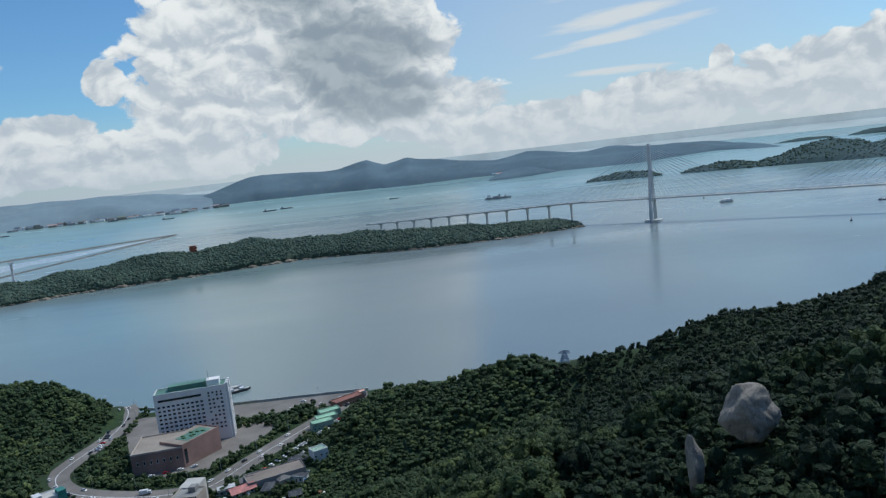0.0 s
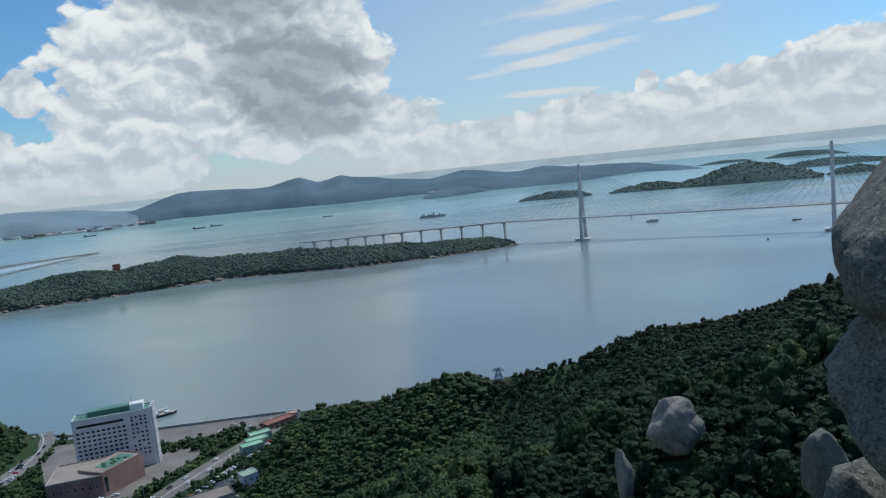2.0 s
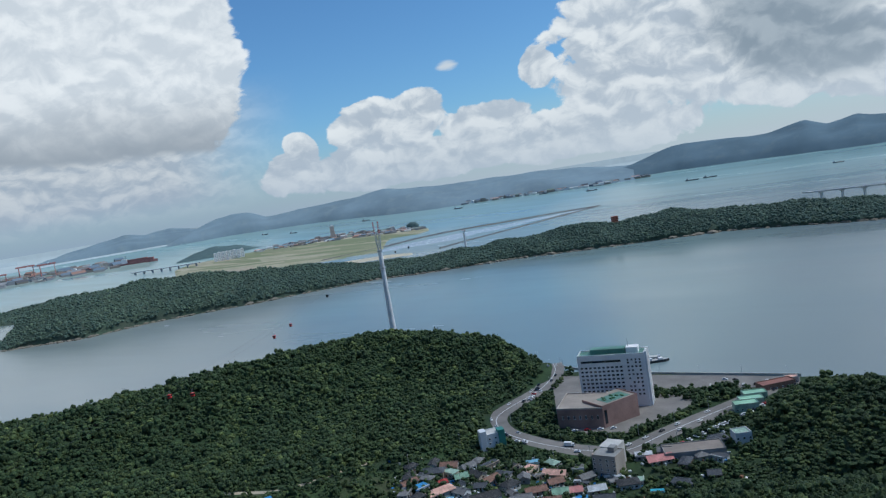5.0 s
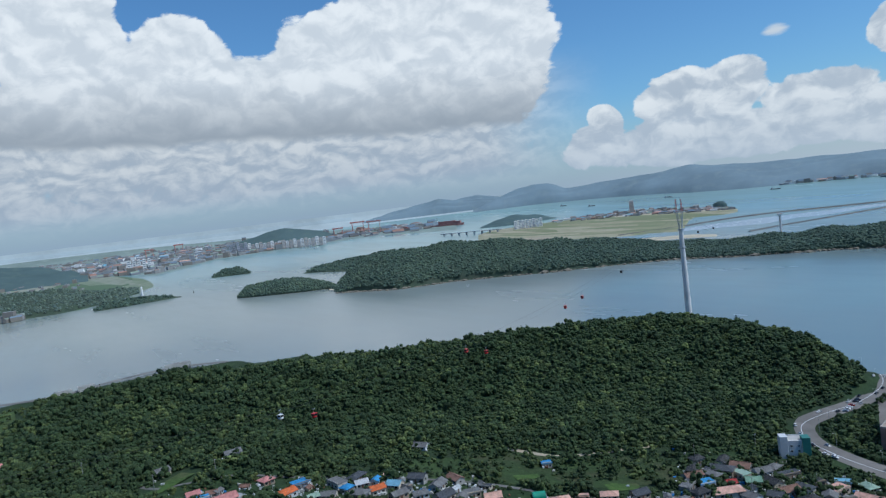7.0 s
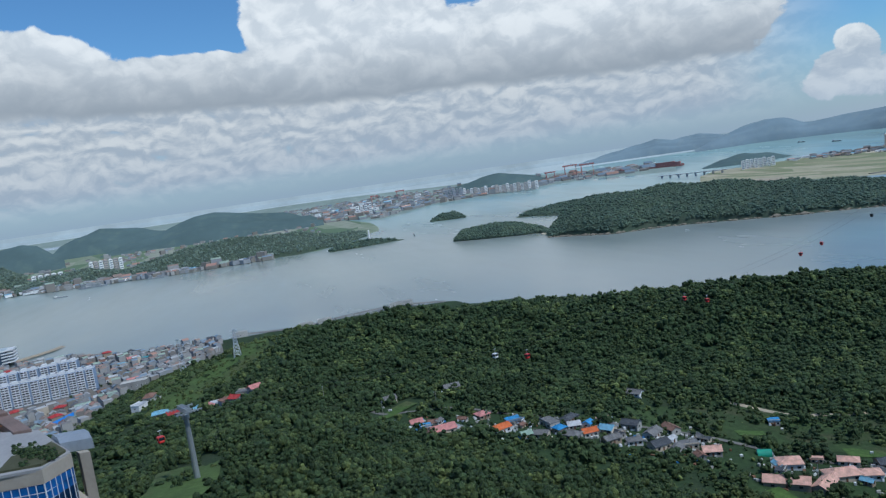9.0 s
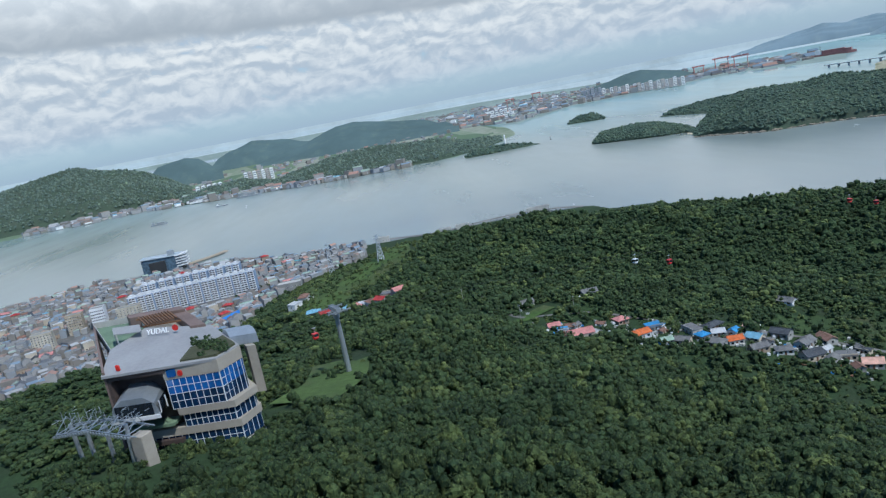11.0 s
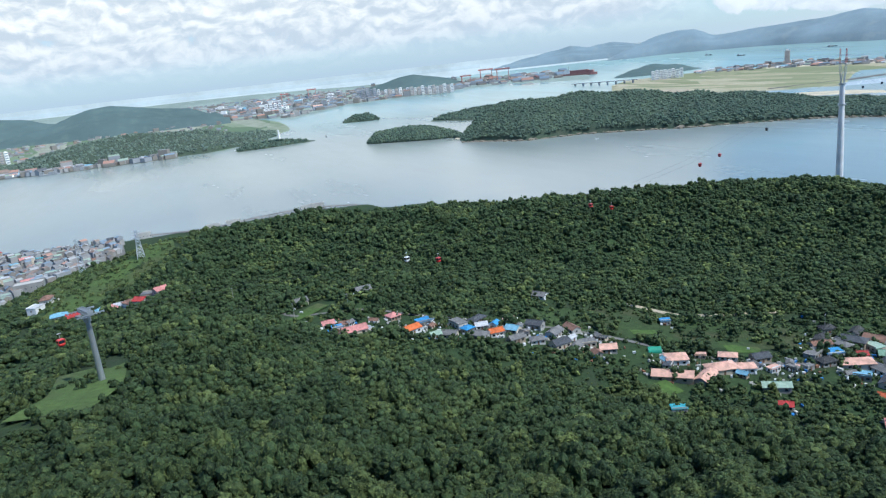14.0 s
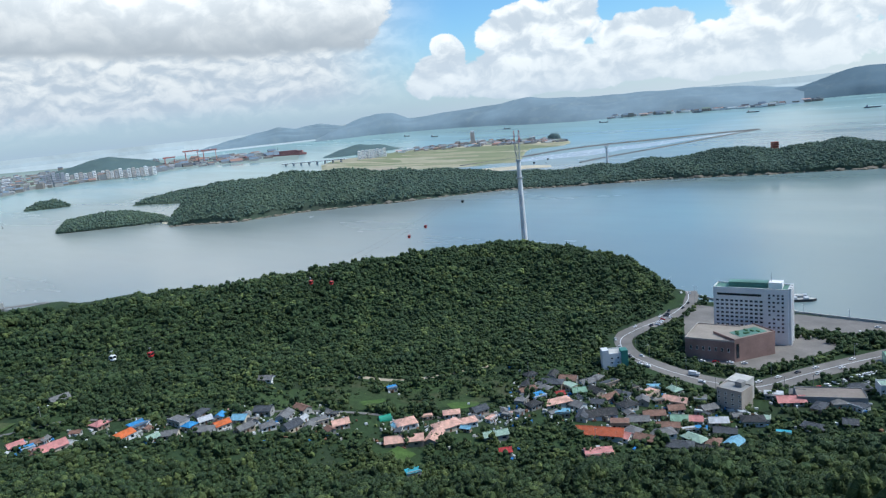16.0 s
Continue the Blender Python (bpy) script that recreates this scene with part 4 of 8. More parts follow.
def sea_wall():
    rows = [(-29, 735), (-26.8, 690), (-24, 655), (-20, 638), (-18, 618), (-7.5, 592)]
    bm = bmesh.new()
    for (a0, d0), (a1, d1) in zip(rows, rows[1:]):
        a, b = P(a0, d0 - 2, 3.5), P(a1, d1 - 2, 3.5)
        mid = (a + b) / 2
        box(mid, ((b - a).length, 0.8, 2.4), math.degrees(math.atan2(b.y - a.y, b.x - a.x)), bm=bm)
    root = thing("sea_wall", "pale concrete sea wall", "sea wall", (0, 0, 0), kind="structure")
    part("wall", bm, PALE, root)


sea_wall()


def shore_rocks():
    """Rough pale rock and a path along the island's foot."""
    rng = np.random.default_rng(5)
    v, f = ico(1)
    V, F = [], []
    t = [(-66, 1735), (-61, 1636), (-56.3, 1660), (-49, 1626), (-43.6, 1640), (-39, 1650), (-35, 1610), (-27.5, 1610), (-21.6, 1580), (-15, 1585), (-11.7, 1598), (-6.5, 1550), (-3, 1516), (1.6, 1522), (6.2, 1543), (10.7, 1605), (11.5, 1624)]
    az = rng.uniform(-66, 11.5, 900)
    d = np.interp(az, [r[0] for r in t], [r[1] for r in t]) + rng.uniform(-3, 10, 900)
    for k, (a, r) in enumerate(zip(az, d)):
        s = rng.uniform(1.2, 4.0) * (2.2 if rng.uniform() < 0.04 else 1)
        p = P(a, r, rng.uniform(-0.5, 1.5))
        V.append(v * np.array([s * 1.6, s * 1.6, s * 0.7]) * (1 + rng.uniform(-0.2, 0.2, (len(v), 1))) + np.array(p[:]))
        F.append(f + k * len(v))
    tagged(new("shore_boulders", quick_mesh("shore_boulders", np.concatenate(V), np.concatenate(F), SHORE, False)), "pale broken rocks along the island shore", "rocks", kind="stuff")


# ---- woods ----
def ico(sub):
    bm = bmesh.new()
    bmesh.ops.create_icosphere(bm, subdivisions=sub, radius=1)
    v = np.array([x.co[:] for x in bm.verts])
    f = np.array([[w.index for w in p.verts] for p in bm.faces])
    bm.free()
    return v, f


def crown_proto(seed, boughs, leaves, flat=0.8, bough=(0.26, 0.44), leaf=0.05, sub=0, tiers=0, low=0.0, bend=0.45):
    """A crown of radius 1 over its base: leafy boughs set round a dome (or in flat tiers, as on a pine) and loose sprays on them."""
    rng = np.random.default_rng(seed)
    v, f = ico(sub + 1)
    f = f[np.mean(v[f][:, :, 2], axis=1) > -0.45]
    keep_ = np.unique(f)
    f = np.searchsorted(keep_, f)
    v = v[keep_]
    mids, sizes = [], []
    for k in range(boughs):
        up = (k + 0.5) / boughs
        turn_ = k * 2.39996 + rng.uniform(-0.5, 0.5)
        if tiers:
            lev = int(up * tiers) / max(1, tiers - 1)
            out_ = (1 - 0.72 * lev) * rng.uniform(0.35, 0.78)
            h = low + 1.45 * lev + rng.uniform(-0.16, 0.16)
        else:
            h = low + (1 - low) * up ** 1.15 * rng.uniform(0.86, 1.06)
            out_ = math.sqrt(max(0.0, 1 - (h / 1.08) ** 2)) * rng.uniform(0.50, 0.80)
        mids.append((math.cos(turn_) * out_, math.sin(turn_) * out_, h))
        sizes.append(rng.uniform(*bough))
    mids, sizes = np.array(mids), np.array(sizes)
    squash = np.array([1, 1, 0.55 if tiers else 0.86])
    V, F, T = [], [], []
    for k in range(boughs):
        wob = 1 + rng.uniform(-0.22, 0.22, (len(v), 1))
        V.append(v * wob * sizes[k] * squash + mids[k])
        F.append(f + k * len(v))
        T.append(np.full(len(v), rng.uniform(-0.10, 0.14)))
    base = boughs * len(v)
    pick = rng.integers(0, boughs, leaves)
    dirs = rng.normal(size=(leaves, 3))
    dirs[:, 2] = np.where(dirs[:, 2] < -0.2, -dirs[:, 2], dirs[:, 2])
    dirs /= np.linalg.norm(dirs, axis=1)[:, None]
    mid = mids[pick] + dirs * squash * (sizes[pick] * rng.uniform(0.9, 1.22, leaves))[:, None]
    nrm_ = dirs + rng.normal(size=(leaves, 3)) * bend + np.array([0, 0, 0.35])
    nrm_ /= np.linalg.norm(nrm_, axis=1)[:, None]
    side = np.cross(nrm_, rng.normal(size=(leaves, 3)))
    side /= np.linalg.norm(side, axis=1)[:, None]
    other = np.cross(nrm_, side)
    sz = rng.uniform(0.6, 1.5, leaves)[:, None] * leaf
    if leaves:
        V.append(np.stack([mid - side * sz, mid + side * sz * 0.8 + other * sz * 0.4, mid + other * sz * 1.3], 1).reshape(-1, 3))
        k = np.arange(leaves) * 3 + base
        F.append(np.stack([k, k + 1, k + 2], 1))
        T.append(np.repeat(rng.uniform(-0.05, 0.34, leaves), 3))
    verts = np.concatenate(V) * np.array([1, 1, flat])
    return verts, np.concatenate(F), np.concatenate(T)


def scatter(name, label, protos, pos, radius, tints, material, rng, tall=1.0, round_=False):
    """Joins many crowns into one wood."""
    V, F, T, base = [], [], [], 0
    pick = rng.integers(0, len(protos), len(pos))
    for k, (pv, pf, pt) in enumerate(protos):
        ids = np.nonzero(pick == k)[0]
        if not len(ids):
            continue
        ang = rng.uniform(0, 2 * np.pi, len(ids))
        c, s = np.cos(ang)[:, None], np.sin(ang)[:, None]
        r = radius[ids][:, None]
        x = (pv[None, :, 0] * c - pv[None, :, 1] * s) * r + pos[ids, 0][:, None]
        y = (pv[None, :, 0] * s + pv[None, :, 1] * c) * r + pos[ids, 1][:, None]
        z = pv[None, :, 2] * r * tall * rng.uniform(0.8, 1.3, len(ids))[:, None] + pos[ids, 2][:, None]
        V.append(np.stack([x, y, z], -1).reshape(-1, 3))
        F.append((pf[None] + (np.arange(len(ids)) * len(pv))[:, None, None]).reshape(-1, 3) + base)
        T.append((pt[None] + tints[ids][:, None]).ravel())
        base += len(ids) * len(pv)
    me = quick_mesh(name, np.concatenate(V), np.concatenate(F), material, round_, np.clip(np.concatenate(T), 0, 1))
    return tagged(new(name, me), label, "woodland", kind="stuff")


def near_path(x, y, pts, width):
    q = [P(a, d) for a, d in pts]
    best = np.full(np.shape(x), 1e9)
    for a, b in zip(q, q[1:]):
        ux, uy = b.x - a.x, b.y - a.y
        s = np.clip(((x - a.x) * ux + (y - a.y) * uy) / max(1e-6, ux * ux + uy * uy), 0, 1)
        best = np.minimum(best, np.hypot(x - a.x - s * ux, y - a.y - s * uy))
    return best < width


def scrub(az, d):
    """The open slope under the power pylons, grown over with bushes."""
    return (az > -100) & (az < -88) & (d > np.interp(az, [-100, -94, -88], [510, 525, 585])) & (d < 830)


def wooded(x, y):
    """How densely trees stand: 1 in the woods, less in the valley, 0 on roads, roofs and fields."""
    az, d = np.degrees(np.arctan2(x, y)), np.hypot(x, y)
    w = np.ones(np.shape(x))
    valley = (az > -84) & (az < -9) & (d > 325) & (d < np.interp(az, [-84, -60, -45, -33, -29, -9], [440, 450, 450, 480, 660, 640]))
    w = np.where(valley, 0.66, w)
    w = np.where((az > -63) & (az < -39) & (d > np.interp(az, [-63, -50, -39], [398, 388, 404])) & (d < np.interp(az, [-63, -52, -39], [436, 446, 440])), 0.46, w)
    w = np.where(near_path(x, y, VILLAGE, 12), 0.2, w)
    for fld in FIELDS:
        w = np.where(near_path(x, y, fld, 9), 0.0, w)
    w = np.where(near_path(x, y, MEADOW, 13), 0.12, w)
    w = np.where(near_path(x, y, SLOPE_HOMES, 15), 0.12, w)
    ap = ~near_path(x, y, [(-29.2, 600), (-29.8, 640)], 16) & (((az > -26.6) & (az < np.where(d < 545, -9.8, -6.8)) & (d > 470)) | ((az > -30.8) & (az < -20) & (d > 470) & (d < 540)))
    paved = ((az > -26.4) & (az < -15.3) & (d > np.interp(az, [-26.2, -24, -20, -17, -15.5], [503, 478, 476, 508, 528])) & (d < np.interp(az, [-26.2, -24, -20, -17, -15.5], [642, 632, 624, 602, 562]))) | ((az > -18.6) & (az < -7) & (d > np.interp(az, [-18.3, -15, -11, -7.6], [572, 564, 556, 556])))
    halls = near_path(x, y, [(-11.6, 508), (-10.8, 536)], 11) | near_path(x, y, [(-18, 440), (-13.8, 436)], 11) | near_path(x, y, [(-15, 508), (-12.6, 527)], 8)
    w = np.where(ap, np.where(paved | halls, 0.0, 0.8), np.where(halls, 0.0, w))
    hedge = near_path(x, y, [(-26.0, 640), (-27.6, 580), (-29.4, 545), (-30.0, 505), (-27.5, 482), (-23.5, 468), (-20, 470), (-16, 500)], 11) | near_path(x, y, [(-18, 560), (-15, 548), (-12.5, 560), (-11, 545)], 10)
    w = np.where(hedge & ~near_path(x, y, MAIN_ROAD, 9), 1.0, w)
    w = np.where(near_path(x, y, MAIN_ROAD, 11), 0.0, w)
    w = np.where(scrub(az, d), 0.5, w)
    city = (az < -92) & (d > np.interp(az, [-125, -105, -98, -92], [520, 560, 800, 960]))
    w = np.where(city, 0.05, w)
    station = near_path(x, y, [(-108.5, 220), (-114, 262)], 23)
    w = np.where(station, 0.0, w)
    w = np.where(near_path(x, y, [(22.6, 65), (22.6, 67)], 1.4) | near_path(x, y, [(18.6, 60), (18.6, 63)], 0.9), 0.0, w)
    w = np.where(d > COAST(az)[0] - 14, 0.0, w)
    return w


def jittered(rng, az0, az1, d0, d1, gap):
    """Scattered places about a gap apart inside a sector."""
    R = d1
    g = np.arange(-R, R, gap)
    X, Y = np.meshgrid(g, g)
    X = X.ravel() + rng.uniform(-0.46, 0.46, X.size) * gap
    Y = Y.ravel() + rng.uniform(-0.46, 0.46, Y.size) * gap
    az, d = np.degrees(np.arctan2(X, Y)), np.hypot(X, Y)
    ok = (az > az0) & (az < az1) & (d > d0) & (d < d1)
    return X[ok], Y[ok]


def build_woods():
    rng = np.random.default_rng(11)
    shapes = ((1, 1.0), (2, 0.8), (3, 1.2), (4, 0.9), (5, 1.45), (6, 1.1))
    lush = [crown_proto(s, 40, 2000, fl, (0.15, 0.30), 0.052) for s, fl in shapes]
    for s in (1, 4):
        lush[s] = crown_proto(80 + s, 46, 1700, 1.0, (0.14, 0.28), 0.040, tiers=6)
    leafy = [crown_proto(70 + s, 22, 620, fl, (0.19, 0.35), 0.066) for s, fl in shapes]
    medium = [crown_proto(20 + s, 15, 300, fl, (0.22, 0.40), 0.080) for s, fl in shapes]
    lowset = [crown_proto(30 + s, 8, 66, fl, (0.27, 0.50), 0.105) for s, fl in shapes]
    sparse = [crown_proto(40 + s, 4, 9, fl, (0.42, 0.66), 0.15) for s, fl in shapes]
    bush = [crown_proto(50 + s, 2, 2, fl, (0.55, 0.8), 0.22) for s, fl in shapes]
    small = [crown_proto(60 + s, 1, 2, fl, (0.80, 1.05), 0.30) for s, fl in shapes]

    # the summit ledge and the ground hide what lies close below; it stays bare
    LEDGE = curve_of([(-125, -23.3), (-110, -29.9), (-90, -35.5), (-65, -37.6), (-40, -35.1), (-20, -32.8), (-10, -29.5), (-5, -27.6), (40, -27.2)])
    # sight lines from the summit: what the ground hides stays bare
    ga, gd = np.arange(-124, 44, 0.5), np.arange(30, 1000, 5.0)
    A_, D_ = np.meshgrid(np.radians(ga), gd, indexing="ij")
    lift_ = np.degrees(np.arctan2(ground_z(D_ * np.sin(A_), D_ * np.cos(A_)) + 1.0 - EYE_Z, D_))
    crest_ = np.maximum.accumulate(lift_, axis=1)

    def visible(X, Y, Z):
        a, d = np.degrees(np.arctan2(X, Y)), np.hypot(X, Y)
        i = np.clip(((a + 124) / 0.5).round().astype(int), 0, len(ga) - 1)
        j = np.clip(((d - 38) / 5).astype(int), 0, len(gd) - 1)
        top_ = np.degrees(np.arctan2(Z + 9 - EYE_Z, d))
        return (top_ > crest_[i, j]) & (top_ > LEDGE(a)[0] - 1.5)

    def place(az0, az1, d0, d1, gap, r0, r1):
        X, Y = jittered(rng, az0, az1, d0, d1, gap)
        keep = rng.uniform(size=len(X)) < wooded(X, Y)
        X, Y = X[keep], Y[keep]
        keep = visible(X, Y, ground_z(X, Y))
        X, Y = X[keep], Y[keep]
        size = (r0 + (r1 - r0) * rng.uniform(size=len(X)) ** 1.6) * (0.85 + 0.25 * ripple(X, Y, 37, 0.2)) * (0.65 + 0.35 * wooded(X, Y))
        size = np.where(near_path(X, Y, [(-103, 184), (-109, 180), (-117, 190)], 17), size * 0.55, size)
        bushy = scrub(np.degrees(np.arctan2(X, Y)), np.hypot(X, Y))
        size = np.where(bushy, size * 0.55, size)
        tone = np.clip(0.42 + 0.30 * bushy + 0.16 * ripple(X, Y, 70, 2.2) + rng.normal(0, 0.17, len(X)), 0.03, 0.9)
        tone = np.where(near_path(X, Y, LUSH, 15), np.clip(tone + 0.4, 0.7, 1.0), tone)
        tone = np.where(rng.uniform(size=len(X)) < 0.012, 0.95, tone)
        Z = ground_z(X, Y)
        return np.stack([X, Y, Z + size * rng.uniform(-0.25, 0.55, len(X))], -1), size, tone

    # the woods
    p, r, t = place(8, 42, 42, 105, 2.7, 1.7, 2.8)
    scatter("near_spur_pine_woods", "dark bushy pines about the rocky outcrops", medium, p, r, t, PINE, rng, 1.0)
    p, r, t = place(8, 42, 105, 200, 2.9, 1.8, 3.0)
    scatter("spur_pine_woods", "dark dense pines on the rocky spur", lowset, p, r, t, PINE, rng, 1.0)
    p, r, t = place(8, 40, 200, 420, 4.4, 1.9, 3.3)
    scatter("far_spur_pine_woods", "dark pines along the crest of the spur", lowset, p, r, t, PINE, rng, 1.0)
    p, r, t = place(-122, 8, 128, 200, 4.3, 2.4, 4.5)
    scatter("upper_slope_woods", "dense mixed green woods on the upper slope", medium, p, r, t, LEAF, rng, 0.95)
    p, r, t = place(-120, 8, 200, 345, 4.5, 2.4, 4.7)
    scatter("lower_slope_woods", "dense green woods on the lower slope", lowset, p, r, t, LEAF, rng, 0.95)
    p, r, t = place(-100, 8, 345, 600, 4.6, 2.3, 4.6)
    scatter("valley_woods", "trees and shrubs about the valley", sparse, p, r, t, LEAF, rng, 0.95)
    p, r, t = place(-104, -24, 600, 960, 4.9, 2.6, 5.2)
    scatter("shore_hill_woods", "dark green woods on the shore hill", sparse, p, r, t, LEAF, rng, 0.95)
    p, r, t = place(-84, -9, 318, 520, 3.7, 0.6, 2.1)
    scatter("valley_shrubs", "low shrubs and garden bushes in the valley", bush, p, r, t + 0.12, LEAF, rng, 1.0)
    p, r, t = place(-122, -90, 345, 900, 6.0, 2.6, 4.8)
    scatter("north_slope_woods", "green woods above the town", sparse, p, r, t, LEAF, rng, 0.7)
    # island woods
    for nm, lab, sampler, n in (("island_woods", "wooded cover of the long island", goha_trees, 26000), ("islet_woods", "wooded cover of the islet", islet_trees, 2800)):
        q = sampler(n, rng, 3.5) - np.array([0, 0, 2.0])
        # west end tinted lighter: its sunlight put into the tone, with grassier growth
        scatter(nm, lab, small, q, rng.uniform(2.3, 4.6, len(q)), np.clip(rng.normal(0.42, 0.16, len(q)) + 0.10 * ripple(q[:, 0], q[:, 1], 150, 0.6) + np.where(q[:, 0] < -1290, 0.14, 0.0), 0.05, 0.95), HAZED_ISLE_LEAF, rng, 0.85)
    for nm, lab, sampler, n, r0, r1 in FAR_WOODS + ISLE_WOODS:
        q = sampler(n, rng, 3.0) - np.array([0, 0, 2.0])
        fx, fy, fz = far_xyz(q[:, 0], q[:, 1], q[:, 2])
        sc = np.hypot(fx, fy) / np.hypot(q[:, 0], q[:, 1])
        scatter(nm, lab, small, np.stack([fx, fy, fz], -1), rng.uniform(r0 * 0.75, r1 * 0.85, len(q)) * sc, np.clip(rng.normal(0.45, 0.2, len(q)), 0.05, 0.95), HAZED_FAR_LEAF if nm in ("green_hill_woods", "wooded_bank_woods", "town_knoll_woods") else HAZED_ISLE_LEAF, rng, 0.9)
    # the nearest trees, each with its trunk
    X, Y = jittered(rng, -121, 40, 46, 128, 5.3)
    keep = (rng.uniform(size=len(X)) < wooded(X, Y)) & ((np.hypot(X, Y) < 100) | (np.degrees(np.arctan2(X, Y)) < 8))
    X, Y = X[keep], Y[keep]
    Z = ground_z(X, Y)
    sees = np.degrees(np.arctan2(Z + 9 - EYE_Z, np.hypot(X, Y))) > LEDGE(np.degrees(np.arctan2(X, Y)))[0] - 2.5
    X, Y, Z = X[sees], Y[sees], Z[sees]
    near = np.argsort(np.hypot(X, Y))
    protos = []
    for k, (v, f, t0) in enumerate(lush):
        for tone in (0.30, 0.46, 0.66):
            me = quick_mesh("crown", v * np.array([3.7, 3.7, 3.7]) + np.array([0, 0, 2.6]), f, PINE if k in (1, 4) else LEAF, False, np.clip(t0 + tone, 0, 1))
            root = thing("tree", "broad green leafy tree on the steep slope", "tree", (0, 0, -500), group="trees on the near slope")
            c = new("crown", me)
            c.parent = root
            bm = rod((0, 0, -1.2), (0.15, 0.1, 3.6), 0.24, 0.11, 6)
            for q in range(3):
                a = q * 2.1 + k
                rod((0.1, 0.05, 2.2 + 0.4 * q), (1.5 * math.cos(a), 1.5 * math.sin(a), 3.9 + 0.4 * q), 0.09, 0.03, 5, bm)
            part("trunk", bm, BARK, root)
            protos.append(root)
    used = set()
    for n, i in enumerate(near[:262]):
        k = int(rng.choice([3, 4, 5, 12, 13, 14])) if math.atan2(X[i], Y[i]) > 0.12 else int(rng.choice([0, 1, 2, 6, 7, 8, 9, 10, 11, 15, 16, 17, 4]))
        s = float(rng.uniform(0.72, 1.15)) * (0.66 if math.atan2(X[i], Y[i]) > 0.12 else 1.0)
        m = pose(float(X[i]), float(Y[i]), float(Z[i]), float(rng.uniform(-4, 4)), float(rng.uniform(-4, 4)), float(rng.uniform(0, 360)))
        if k not in used:
            used.add(k)
            protos[k].matrix_basis = m @ Matrix.Scale(s, 4)
        else:
            copy_thing(protos[k], m @ Matrix.Scale(s, 4))
    rest = near[262:]
    sz = rng.uniform(2.5, 3.7, len(rest))
    scatter("near_slope_woods", "broad leafy trees crowding the near slope", leafy, np.stack([X[rest], Y[rest], Z[rest] + 1.6], -1), sz, np.clip(rng.normal(0.42, 0.15, len(rest)), 0.05, 0.9), LEAF, rng, 1.1)
    for k, pr in enumerate(protos):
        if k not in used:
            for o in (*pr.children, pr):
                bpy.data.objects.remove(o)


build_woods()
shore_rocks()
# ---- the cable-stayed bridge ----
def build_bridge():
    t1, t2 = P(16.83, 1613), P(34.66, 1533)
    run = (t1 - t2).normalized()
    side = Vector((-run.y, run.x, 0))
    rz = math.degrees(math.atan2(run.y, run.x))
    root = thing("cable_stayed_bridge", "long pale grey cable-stayed road bridge with two tall towers", "bridge", (0, 0, 0))
    stay = paint("pale_stay_cable", (0.55, 0.58, 0.60), 0.5, wear=0.1)
    conc = paint("bridge_concrete", (0.56, 0.58, 0.58), 0.8, size=6, wear=0.2)

    def deck_z(s):
        return 51.0 if s < 190 else 51.0 - 26.0 * min(1.0, (s - 190) / 620)

    V = []
    spans = np.arange(-760, 830, 20.0)
    for s in spans:
        c = t1 + run * float(s)
        z = deck_z(float(s)) - (max(0, -600 - s)) * 0.02
        for lat, dz in ((-12, 1.0), (-11.5, -1.6), (0, -3.2), (11.5, -1.6), (12, 1.0), (11.6, 0.0), (-11.6, 0.0)):
            e = c + side * lat
            V.append((e.x, e.y, z + dz))
    n = 7
    F = [(i * n + j, i * n + (j + 1) % n, (i + 1) * n + (j + 1) % n, (i + 1) * n + j) for i in range(len(spans) - 1) for j in range(n)]
    deck = new("deck", quick_mesh("deck", V, F, conc, False))
    deck.parent = root
    for base in (t1, t2):
        tower = part("tower", box((base.x, base.y, 1.0), (34, 22, 5), rz, 0.8), conc, root)
        for s in (-1, 1):
            foot, knee, head = base + side * 15 * s, base + side * 13 * s, base + side * 2.6 * s
            bm = bmesh.new()
            for a, b, w0, w1 in ((Vector((foot.x, foot.y, 2)), Vector((knee.x, knee.y, 51)), 4.2, 3.6), (Vector((knee.x, knee.y, 51)), Vector((head.x, head.y, 118)), 3.6, 3.0)):
                rod(a, b, w0, w1, 4, bm)
            part("leg", bm, conc, tower)
        part("crossbeam", box((base.x, base.y, 46), (5, 28, 4), rz, 0.3), conc, tower)
        part("mast", rod((base.x, base.y, 112), (base.x, base.y, 169), 4.6, 3.4, 4), conc, tower)
        for s in (-1, 1):
            for k in range(1, 13):
                a = base + run * (s * 19.5 * k)
                for lat in (-11, 11):
                    e = a + side * lat
                    part("stay_cable", rod((e.x, e.y, 52), (base.x, base.y, 118 + 3.9 * k), 0.28, 0.28, 3, caps=False), stay, root)
    for k in range(11):
        s = 192 + 58 * k
        c = t1 + run * s
        z = deck_z(s)
        bm = box((c.x, c.y, z / 2 - 3), (3.2, 6.5, max(1, z - 3)), rz, 0.2)
        box((c.x, c.y, z - 4.2), (4.2, 19, 2.6), rz, 0.3, bm)
        part("pier", bm, conc, root)
    for s in (-620, -700):
        c = t1 + run * s
        part("pier", box((c.x, c.y, 22), (4, 8, 48), rz, 0.3), conc, root)


build_bridge()
# ---- the ropeway ----
LINE_A, LINE_B, LINE_C = P(-96.6, 260), P(-38.35, 880), P(-31.4, 1745)
STATION = P(-110.5, 222)


